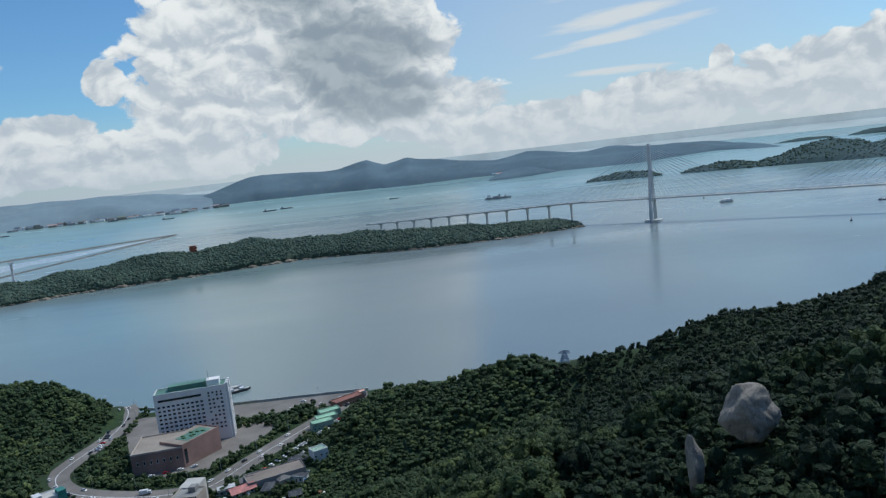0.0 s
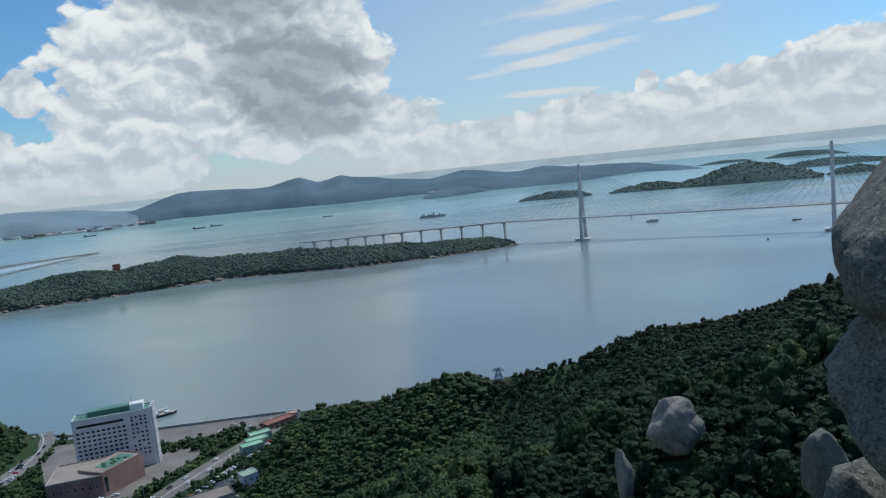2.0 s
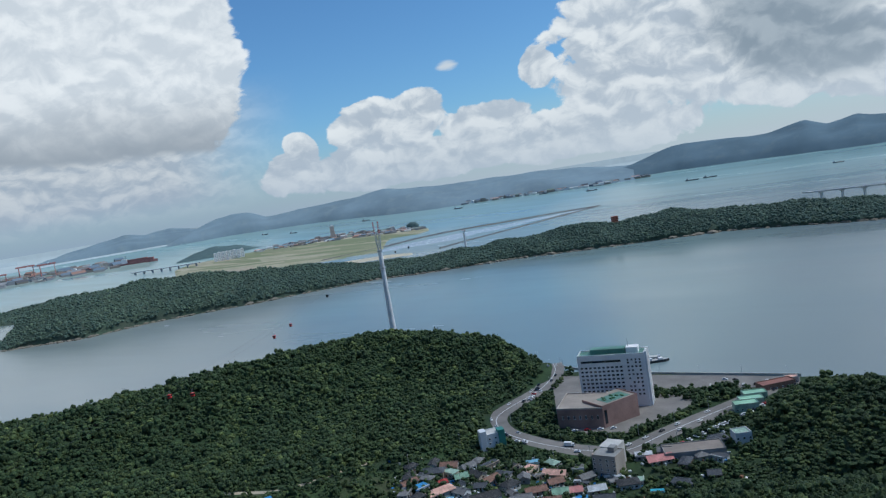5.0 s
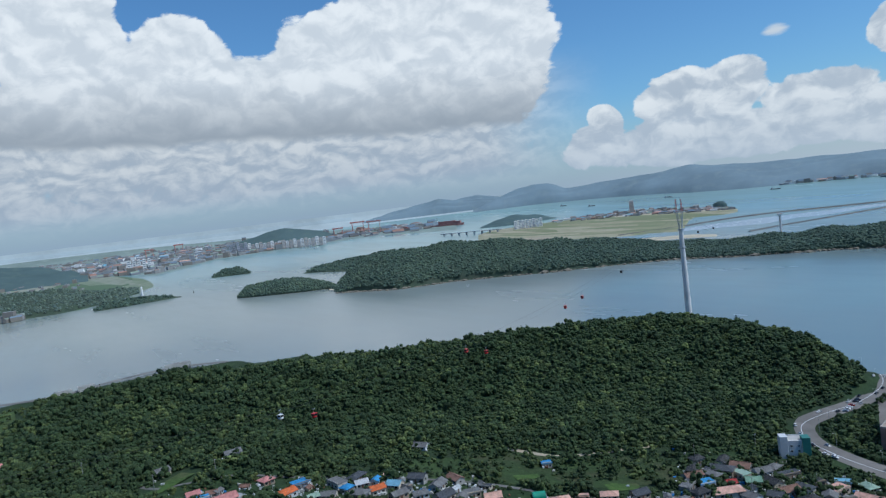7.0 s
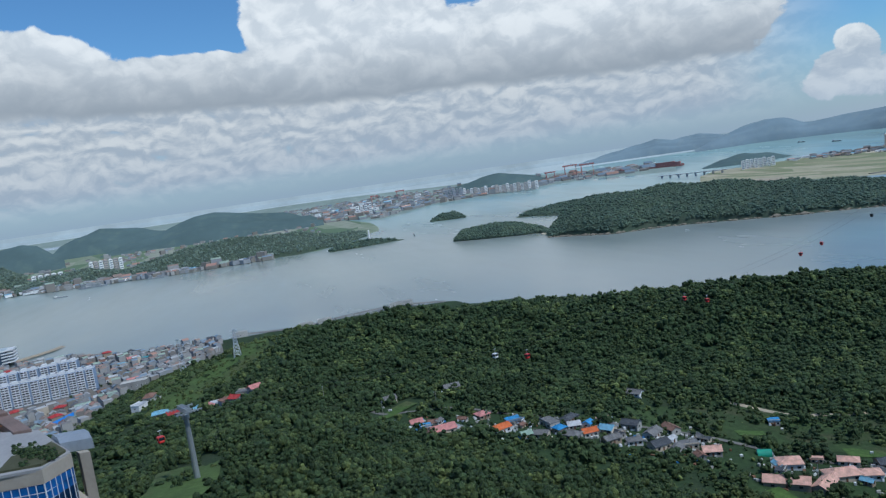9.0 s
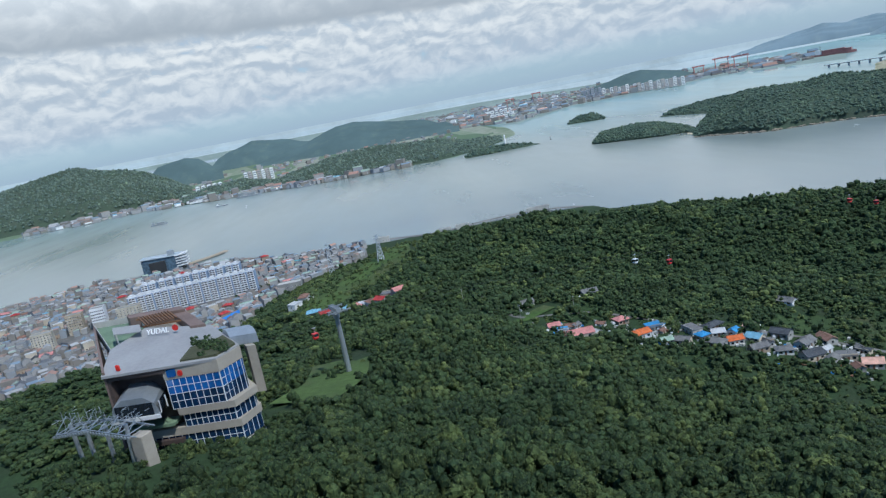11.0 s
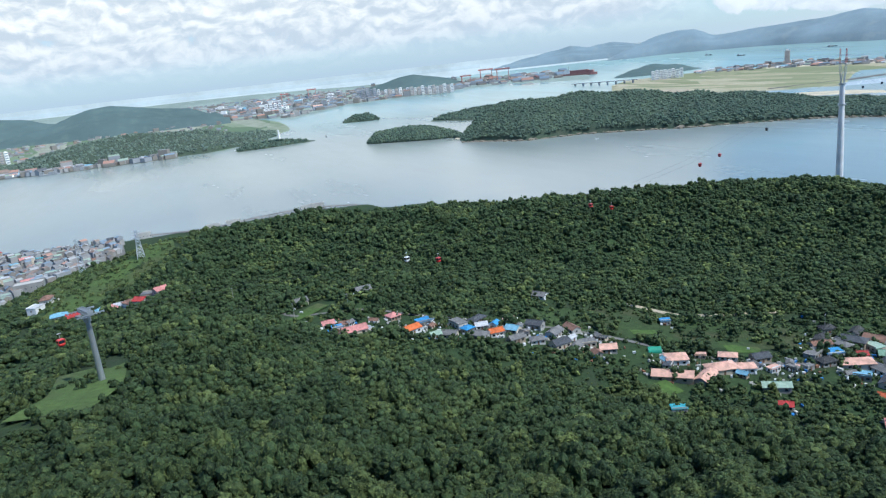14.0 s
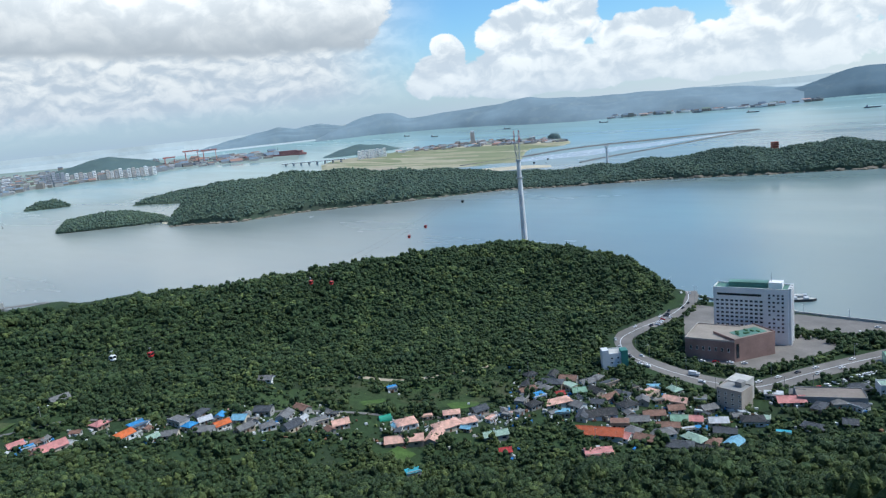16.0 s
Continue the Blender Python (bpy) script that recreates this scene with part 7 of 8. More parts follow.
CARS = [car(paint("car_white", (0.75, 0.75, 0.75), 0.25, wear=0.05), "parked white car on the asphalt"), car(paint("car_silver", (0.45, 0.47, 0.5), 0.3, 0.4, wear=0.05), "parked silver car on the asphalt"),
        car(paint("car_dark", (0.03, 0.032, 0.04), 0.25, wear=0.05), "parked dark grey car on the asphalt"), car(paint("car_red", (0.4, 0.02, 0.02), 0.25, wear=0.05), "parked red car on the asphalt")]
rng = np.random.default_rng(77)
SPOTS = []
for pts, gap, sh, skip in ((MAIN_ROAD, 15, 4.0, 0.55), (MAIN_ROAD, 19, -4.0, 0.6), ([(-17.6, 462), (-14.8, 487), (-12.6, 508), (-10.8, 528)], 3.2, -11, 0.15), ([(-19, 455), (-16, 470), (-13.6, 488)], 5.5, -20, 0.35), ([(-26.6, 600), (-27.6, 560), (-28, 530), (-26.4, 508)], 5.5, -9, 0.4), ([(-25, 488), (-21, 486)], 9, 2, 0.5), ([(-18, 600), (-14, 592), (-8.5, 575)], 8, -3, 0.62), ([(-14, 566), (-10, 563), (-8.5, 562)], 4, 4, 0.45), ([(-32, 478), (-29, 462)], 6, 6, 0.3), ([(-13.5, 470), (-11.8, 480)], 5, 0, 0.3)):
    for p, h in along(pts, gap, sh):
        if rng.uniform() > skip:
            SPOTS.append((p, h + (90 if gap < 6 else 0) + float(rng.uniform(-4, 4))))
placed = set()
for p, h in SPOTS:
    k = int(rng.choice(4, p=(0.52, 0.2, 0.22, 0.06)))
    m = pose(p.x, p.y, gz(p) + 0.42, 0, 0, h)
    if k in placed:
        copy_thing(CARS[k], m)
    else:
        placed.add(k)
        CARS[k].matrix_basis = m
for k in range(4):
    if k not in placed:
        for o in (*CARS[k].children, CARS[k]):
            bpy.data.objects.remove(o)
tr = P(-25.6, 462)
van = thing("box_truck", "white box truck on the shore road", "truck", (tr.x, tr.y, gz(tr) + 0.4), 10)
part("cargo_box", box((-0.8, 0, 2.0), (5.0, 2.3, 2.4), bevel=0.08), WHITE, van)
part("cab", box((2.7, 0, 1.4), (1.7, 2.1, 1.9), bevel=0.2), WHITE, van)
part("windscreen", box((3.5, 0, 1.75), (0.2, 1.8, 0.8)), PANE, van)
for x in (-2.2, 2.5):
    for y in (-1.0, 1.0):
        part("wheel", rod((x, y - 0.15, 0.45), (x, y + 0.15, 0.45), 0.45, 0.45, 10), TYRE, van)
# ---- the harbour town ----
def flats_block(proto_only=False):
    """One slab of the blue-white apartment row, front towards -y."""
    root = thing("apartment_block", "pale blue and white ten-storey apartment block", "apartment block", (0, 0, 0), group="apartment row")
    blue = paint("apartment_blue", (0.22, 0.30, 0.42), 0.7, size=4, wear=0.12)
    body = part("wall", box((0, 5, 13), (21, 10, 28), bevel=0.1), blue, root)
    for x in (-5.0, 5.0):
        bay = part("balcony_bay", box((x, -0.9, 13.6), (7.6, 2.0, 25.4)), WHITE, body, "white balcony bay")
        for r in range(9):
            for c in (-1, 1):
                part("window", box((x + c * 1.85, -1.94, 3.4 + 2.75 * r), (2.9, 0.12, 1.35)), PANE, bay)
    part("base", box((0, 4.6, 0.8), (22, 11.4, 5)), paint("apartment_base", (0.13, 0.17, 0.24), 0.7), root)
    bm = box((-5, 5, 28.2), (5, 6, 3.0))
    box((5, 5, 28.2), (5, 6, 3.0), bm=bm)
    part("lift_house", bm, WHITE, root)
    bm = bmesh.new()
    for y in (0.2, 9.8):
        box((0, y, 27.5), (21, 0.3, 1.1), bm=bm)
    part("parapet", bm, WHITE, root)
    return root


row = flats_block()
spots = [(-102.7 - 1.17 * k, 905 + 3 * k, -10) for k in range(8)] + [(-103.6 - 1.25 * k, 985 + 2 * k, -12) for k in range(6)]
for i, (a, d, r) in enumerate(spots):
    p = P(a, d)
    m = pose(p.x, p.y, gz(p), 0, 0, -a + r)
    if i == 0:
        row.matrix_basis = m
    else:
        copy_thing(row, m)

CREAM_W = paint("cream_block", (0.55, 0.50, 0.40), 0.75, size=4)
TAN_W = paint("tan_block", (0.44, 0.37, 0.27), 0.75, size=4)
for az, d, w, dp, h, wm in ((-111.6, 905, 26, 12, 22, CREAM_W), (-113.6, 930, 16, 14, 26, WHITE), (-115.2, 940, 18, 12, 24, TAN_W), (-117.5, 900, 22, 12, 20, CREAM_W)):
    block("apartment_house", "plain mid-rise apartment house with rows of windows", "apartment block", az, d, w, dp, h, -14, wm, GREY, 7, 7, (1.5, 1.3))
block("school", "pale four-storey block above the town", "building", -108.6, 790, 30, 12, 13, -20, WHITE, GREY, 3, 8)
block("warehouse", "grey flat-roofed hall at the wood's edge", "building", -99.6, 770, 26, 14, 9, -10, GREY, PALE, 2, 6)

# the waterfront hall on its pier
p = P(-108.4, 1262)
root = thing("ferry_terminal", "dark glass and white waterfront terminal hall", "terminal", (p.x, p.y, 3), 108.4 - 14)
part("glass_hall", box((0, 0, 11), (62, 26, 24), bevel=1.0), make_glass("grey_blue_glass", (0.10, 0.16, 0.22)), root)
part("portal", box((-6, -13.5, 9), (26, 3, 18), bevel=0.4), DARK, root)
part("roof", box((0, 0, 23.8), (66, 30, 1.6), ry=2.0, bevel=0.3), paint("terminal_roof", (0.40, 0.46, 0.50), 0.5), root)
part("lift_tower", box((17, -6, 15), (9, 12, 34), bevel=0.3), paint("terminal_grey", (0.32, 0.36, 0.40), 0.6), root)
for k in range(5):
    part("white_gallery", box((33, -4, 5 + 4.4 * k), (18, 24, 2.0), ry=-3, bevel=0.2), WHITE, root)
strip("pavement_pier", "long stone fishing pier", [(-110, 1250), (-107, 1272), (-104.8, 1300), (-103.8, 1325)], 18, 3.4, BARE, category="pier", thick=2.0)

# roofs of the old town
rng = np.random.default_rng(21)
kinds = []
LOOK = [("g", "brown"), ("g", "grey"), ("f", "white"), ("f", "grey"), ("g", "pink"), ("f", "mint"), ("g", "slate"), ("f", "sky"), ("h", "red"), ("f", "cyan")]
for i, (st, col) in enumerate(LOOK):
    w, dp = 9 + (i * 7) % 6, 8 + (i * 5) % 4
    kinds.append(house((0, 0, -800 - i), w, dp, col, st, 0, 4.2 + (i % 3) * 2.2, i, "town_house", "old town houses"))
n_town, used_k = 0, set()
X, Y = jittered(rng, -121, -93, 540, 1265, 15.5)
order = rng.permutation(len(X))
for i in order:
    if n_town >= 130:
        break
    a, d = math.degrees(math.atan2(X[i], Y[i])), math.hypot(X[i], Y[i])
    inner = np.interp(a, [-125, -105, -100, -97, -93], [600, 640, 790, 850, 985])
    if d < inner or d > COAST(a)[0] - 12:
        continue
    if -115.5 < a < -101.6 and 885 < d < 1020:
        continue
    if -111.5 < a < -105.5 and d > 1225:
        continue
    k = int(rng.choice(len(kinds), p=(0.14, 0.17, 0.15, 0.17, 0.08, 0.07, 0.10, 0.05, 0.04, 0.03)))
    m = pose(float(X[i]), float(Y[i]), gz((X[i], Y[i])), 0, 0, -a + float(rng.choice((0, 90, 12, -20))) + float(rng.uniform(-8, 8)))
    n_town += 1
    if k in used_k:
        copy_thing(kinds[k], m)
    else:
        used_k.add(k)
        kinds[k].matrix_basis = m
for k, ob in enumerate(kinds):
    if k not in used_k:
        for o in (*ob.children, ob):
            bpy.data.objects.remove(o)
p = P(-104.6, 760)
tarp = thing("blue_shed", "bright blue tarpaulin covered shed", "shed", (p.x, p.y, gz(p)), -30)
part("cover", gable(30, 11, 4, 2.5), paint("blue_tarpaulin", (0.03, 0.20, 0.60), 0.5), tarp)
part("wall", box((0, 0, 1.5), (29, 10, 5)), PALE, tarp)
for az, d in ((-91.5, 1052), (-86.4, 1022), (-84.9, 1030), (-79.0, 1062), (-78.2, 1066)):
    block("quay_shed", "low white quayside shed", "building", az, d, 20, 9, 6, 0, PALE, GREY, 1, 5)
strip("road_quay", "pale quay road along the shore", [(-92, 1068), (-87, 1030), (-83, 1055), (-79, 1070), (-75, 1040)], 12, None, PAVING)


# ---- far settlements ----
def tower_block(name, label, az, d, w, dp, h, material, rz=0.0, group="far tower blocks", bands=5):
    q = P(az, d, 3)
    f = far(q)
    root = thing(name, label, "apartment block", f, -az + rz, group, scale=far_scale(q))
    body = part("wall", box((0, 0, h / 2), (w, dp, h), bevel=0.2), material, root)
    for k in range(bands):
        part("window_band", box((0, -dp / 2 - 0.1, h * (k + 0.7) / (bands + 0.4)), (w * 0.78, 0.5, h / bands * 0.4)), PANE_FAR, body)
    part("roof", box((0, 0, h + 0.8), (w * 0.5, dp * 0.5, 2.2)), material, root)
    return root


PANE_FAR = paint("far_window_rows", (0.20, 0.24, 0.28), 0.4)
FAR_WHITE = paint("far_white_wall", (0.84, 0.84, 0.83), 0.8, wear=0.12)
FAR_TAN = paint("far_tan_wall", (0.52, 0.46, 0.42), 0.8)
FAR_GREY = paint("far_grey_wall", (0.36, 0.38, 0.42), 0.8)
for k in range(8):
    tower_block("tower_block", "white apartment tower on the reclaimed land", -50.95 + 0.29 * k, 3620 + 25 * (k % 3), 14, 12, 40 + 3 * (k % 2), FAR_WHITE, 10)
for k in range(26):
    az = -73.6 + 0.29 * k
    tower_block("tower_block", "pale apartment tower in a long waterfront row", az, 5150 - 22 * k + 70 * (k % 2), 20, 14, (62 if k < 5 else 46) + 5 * (k % 3), FAR_GREY if k < 5 else (FAR_WHITE if k % 2 else FAR_TAN), 8 * (k % 3))
for k in range(5):
    tower_block("tower_block", "white apartment tower near the far flats", -80.9 + 0.35 * k, 4450, 18, 14, 62, FAR_WHITE)
for k in range(7):
    tower_block("tower_block", "cream apartment tower above the wooded bank", -100.9 + 0.33 * k, 3080 + 14 * (k % 2), 14, 11, 46, FAR_TAN if k % 2 else FAR_WHITE, 10)
for k in range(5):
    tower_block("tower_block", "white apartment house by the far quay", -104.6 + 0.42 * k, 3120, 16, 10, 27, FAR_WHITE, 10, bands=3)
rng = np.random.default_rng(8)


def shed(az, d, w, dp, h, material, label, z=3.0):
    q = P(az, d, z)
    root = thing("far_building", label, "building", far(q), -az + float(rng.uniform(-20, 20)), "far quay buildings", scale=far_scale(q))
    part("wall", box((0, 0, h / 2), (w, dp, h)), material, root)
    part("roof", gable(w, dp, h, dp * 0.16, 0.4, 0.5), rng.choice([ROOF_MATS[c] for c in ("sky", "white", "white", "grey", "grey", "brown", "peach")]), root)


for k in range(62):
    az = float(rng.uniform(-115, -88.6))
    shore = float(np.interp(az, [-115, -111.4, -108.5, -102, -95.8, -89], [2790, 2720, 2690, 2491, 2356, 2300]))
    shed(az, shore + 20 + float(rng.uniform(0, 60 if az > -100 else 190)), float(rng.uniform(12, 36)), float(rng.uniform(9, 16)), float(rng.uniform(5, 10)), FAR_WHITE if k % 3 else FAR_TAN, "low quayside building across the strait")
for k in range(70):
    az = float(rng.uniform(-88, -74.5))
    d = float(rng.uniform(4300, 7200))
    shed(az, d, float(rng.uniform(24, 70)), float(rng.uniform(18, 40)), float(rng.uniform(9, 30)), FAR_WHITE if k % 2 else FAR_GREY, "hazy building of the far town")
for k in range(34):
    az = float(rng.uniform(-48.5, -35))
    shed(az, float(np.interp(az, [-48.5, -44, -40, -35], [3950, 3900, 3750, 3420])) + float(rng.uniform(-120, 160)), float(rng.uniform(14, 40)), float(rng.uniform(10, 20)), float(rng.uniform(4, 9)), FAR_WHITE if k % 3 else FAR_TAN, "low port building on the reclaimed land")
for k in range(26):
    az = float(rng.uniform(-31, -17))
    shed(az, float(np.interp(az, [-31, -20, -17], [6050, 5350, 5650])) + 60, float(rng.uniform(30, 70)), 20, float(rng.uniform(8, 18)), FAR_WHITE, "tiny white building under the far hills")
for k in range(16):
    az = float(rng.uniform(2, 14))
    shed(az, float(np.interp(az, [2, 10, 14], [5680, 5120, 5040])) + 80, float(rng.uniform(24, 60)), 20, float(rng.uniform(8, 16)), FAR_WHITE, "tiny white building under the far hills")
q = P(-41.8, 3980, 3)
silo = thing("grain_silo", "tall pale port silo tower", "silo", far(q), 41.8, scale=far_scale(q))
part("tower", box((0, 0, 32), (24, 16, 64), bevel=0.5), FAR_TAN, silo)
part("head_house", box((0, 0, 67), (14, 16, 8), bevel=0.5), FAR_WHITE, silo)
q = P(-35.4, 3700, 3)
knoll = thing("wood_stack", "dark round port stockpile", "stockpile", far(q), 0, scale=far_scale(q))
bm = bmesh.new()
bmesh.ops.create_icosphere(bm, subdivisions=3, radius=1, matrix=Matrix.Diagonal((36, 30, 26, 1)))
for v in bm.verts:
    v.co *= 1 + 0.12 * noise.noise(v.co * 0.08)
# the heap shares the isles' material, with haze in its colour and glow
part("heap", bm, MID_ISLE, knoll)


def gantry(az, d, span, h, rz):
    """A red shipyard goliath crane."""
    q = P(az, d, 3)
    red = paint("crane_red", (0.46, 0.20, 0.18), 0.6)
    root = thing("gantry_crane", "huge red shipyard gantry crane", "crane", far(q), rz, "shipyard cranes", scale=far_scale(q))
    part("girder", box((0, 0, h), (span, 9, 11), bevel=0.5), red, root)
    bm = bmesh.new()
    for s in (-1, 1):
        rod((-span * 0.36, s * 16, 0), (-span * 0.36, 0, h), 4, 3, 5, bm)
    part("rigid_leg", bm, red, root)
    bm = bmesh.new()
    for s in (-1, 1):
        rod((span * 0.4, s * 13, 0), (span * 0.4, 0, h), 2.4, 2, 5, bm)
    part("hinged_leg", bm, red, root)
    part("trolley", box((span * 0.1, 0, h + 8), (14, 12, 7)), FAR_WHITE, root)


gantry(-65.2, 6100, 95, 62, 75)
gantry(-63.6, 5900, 120, 98, 70)
gantry(-62.3, 5800, 120, 92, 60)
gantry(-77.3, 6900, 90, 80, 80)
gantry(-79.4, 6900, 80, 66, 80)


# ---- boats ----
def ship(name, label, az, d, length, beam, heading, hull, castle, loads=(), z=0.0):
    q = P(az, d, z)
    root = thing(name, label, "ship", far(q), heading, scale=far_scale(q))
    L, B = length, beam
    pts = [(-L / 2, -B / 2), (L * 0.32, -B / 2), (L / 2, 0), (L * 0.32, B / 2), (-L / 2, B / 2)]
    dh = L * 0.055 + 1.0
    part("hull", prism(pts, -1, dh), hull, root)
    part("deck", prism([(x * 0.96, y * 0.9) for x, y in pts], dh, dh + 0.3), PALE, root)
    house_ = part("wheelhouse", box((-L * 0.34, 0, dh + L * 0.055), (L * 0.14, B * 0.8, L * 0.11), bevel=0.2), castle, root)
    part("bridge_windows", box((-L * 0.27 + L * 0.002, 0, dh + L * 0.09), (L * 0.006, B * 0.7, L * 0.018)), PANE, house_)
    part("mast", rod((-L * 0.3, 0, dh + L * 0.1), (-L * 0.3, 0, dh + L * 0.2), L * 0.006, L * 0.004, 5), DARK, root)
    for x, w, h, mt in loads:
        part("cargo", box((x * L, 0, dh + h / 2), (w * L, B * 0.85, h), bevel=0.15), mt, root)
    return root


NAVY = paint("dark_blue_hull", (0.06, 0.08, 0.11), 0.5)
RUST = paint("rust_red_hull", (0.33, 0.15, 0.14), 0.6)
GREY_H = paint("grey_hull", (0.28, 0.31, 0.33), 0.5)
ship("cargo_ship", "grey cargo ship at anchor in the strait", 4.9, 2850, 105, 17, -8, GREY_H, FAR_WHITE, ((0.05, 0.06, 12, GREY_H), (0.28, 0.05, 8, GREY_H), (-0.1, 0.2, 4, GREY_H)))
ship("coaster", "small dark coaster under way", -3.5, 3750, 48, 9, 5, NAVY, FAR_WHITE)
ship("ferry", "white car ferry on the water", 22.2, 1900, 34, 9, 5, GREY_H, FAR_WHITE, ((0.1, 0.55, 5, FAR_WHITE),))
ship("fishing_boat", "small dark fishing boat with a wake", 32.3, 1730, 22, 5, 6, NAVY, FAR_WHITE)
ship("work_boat", "moored steel barge beside the pier", -18.3, 668, 26, 7, 20, GREY_H, WHITE, ((0.15, 0.3, 1.6, PALE), (0.35, 0.1, 2.0, STEEL)))
ship("work_boat", "white moored tug beside the barge", -17.6, 662, 20, 5.5, 30, DARK, WHITE, ((0.1, 0.2, 1.6, WHITE),))
ship("freighter", "red container freighter at the far quay", -56.4, 5300, 260, 34, 40, RUST, FAR_WHITE, ((0.0, 0.5, 22, RUST), (0.3, 0.2, 16, RUST)))
ship("freighter", "red-hulled freighter at the shipyard", -60.0, 5600, 210, 30, 30, RUST, FAR_WHITE, ((0.0, 0.4, 9, RUST),))
ship("patrol_ship", "grey patrol ship at the far quay", -101.0, 2440, 88, 11, 78, GREY_H, GREY_H, ((0.1, 0.3, 6, GREY_H),))
ship("patrol_ship", "grey patrol ship at the far quay", -96.6, 2352, 60, 10, 80, GREY_H, GREY_H, ((0.1, 0.3, 5, GREY_H),))
ship("harbour_ferry", "grey boat crossing the harbour", -107.9, 2130, 46, 9, 85, GREY_H, GREY_H, ((0.1, 0.5, 4, GREY_H),))
ship("harbour_ferry", "pale boat crossing the harbour", -103.2, 2300, 38, 8, 80, GREY_H, FAR_WHITE)
for az, d in ((-13.3, 4050), (-12.0, 4100), (-31.5, 5300), (-24.6, 5500), (-44.8, 6000), (-47.0, 7000), (-39.0, 6100), (-20.8, 4700)):
    ship("far_ship", "small far vessel on the strait", az, d, 70, 12, 10, NAVY, FAR_GREY)
for az, d in ((30.3, 1420), (20.6, 2050), (-6.8, 1990), (-76.7, 2350)):
    q = P(az, d)
    bu = thing("channel_buoy", "small dark channel buoy", "buoy", q, group="channel buoys")
    part("float", rod((0, 0, -0.5), (0, 0, 2.0), 2.2, 1.8, 10), DARK, bu)
    part("beacon", rod((0, 0, 2.0), (0, 0, 7), 0.7, 0.25, 6), DARK, bu)
    part("lamp", rod((0, 0, 7), (0, 0, 8), 0.5, 0.5, 6), RED, bu)

# the red pavilion on the island, the small viaduct, the white islet tower
q = P(-19.4, 1700, 34)
pav = thing("island_pavilion", "stacked rust-red lookout pavilion on the island", "pavilion", q, 30)
rust = paint("pavilion_red", (0.30, 0.085, 0.05), 0.7)
for k in range(5):
    part("storey", box((0.5 * (k % 2), 0, 2.2 + 4.4 * k), (15, 9, 3.6), 9 * (k % 2), bevel=0.2), rust, pav)
q = P(-54.6, 3680, 0)
via = thing("viaduct", "low grey road viaduct to the reclaimed land", "bridge", far(q), 54.6 - 90 + 62, scale=far_scale(q))
part("deck", box((0, 0, 15), (360, 14, 3)), FAR_GREY, via)
for k in range(8):
    part("pier", box((-160 + 45 * k, 0, 6), (5, 10, 16)), FAR_GREY, via)
q = P(-80.3, 2265, 24)
tw = thing("islet_tower", "slim white tower on the wooded islet", "tower", q, 0)
part("shaft", rod((0, 0, -4), (0, 0, 20), 3.0, 2.4, 8), FAR_WHITE, tw)
part("lantern", rod((0, 0, 20), (0, 0, 24), 3.2, 1.2, 8), FAR_WHITE, tw)
# ---- crowded roofs of the towns, too small to tell apart ----
def make_sprawl():
    n = Nodes("town_walls_and_roofs", 0.85, 0.0, 0.2)
    at = n.t.nodes.new("ShaderNodeAttribute")
    at.attribute_name = "tint"
    r = n.t.nodes.new("ShaderNodeValToRGB")
    n.t.links.new(at.outputs["Fac"], r.inputs[0])
    r.color_ramp.interpolation = "CONSTANT"
    stops = [(0.0, (0.343, 0.343, 0.335)), (0.12, (0.234, 0.218, 0.195)), (0.24, (0.281, 0.304, 0.328)), (0.34, (0.195, 0.195, 0.195)), (0.50, (0.257, 0.187, 0.156)), (0.60, (0.359, 0.367, 0.374)), (0.72, (0.187, 0.257, 0.328)), (0.84, (0.281, 0.359, 0.296)), (0.90, (0.374, 0.218, 0.172)), (0.96, (0.109, 0.117, 0.133))]
    e = r.color_ramp.elements
    while len(e) < len(stops):
        e.new(0.5)
    for el, (p, c) in zip(e, stops):
        el.position, el.color = p, (*c, 1)
    return n.done(n.mix(n.span(n.noise(6, 4), 0.4, 0.7, 0, 0.3), r.outputs[0], (0.20, 0.19, 0.18)))


SPRAWL = make_sprawl()


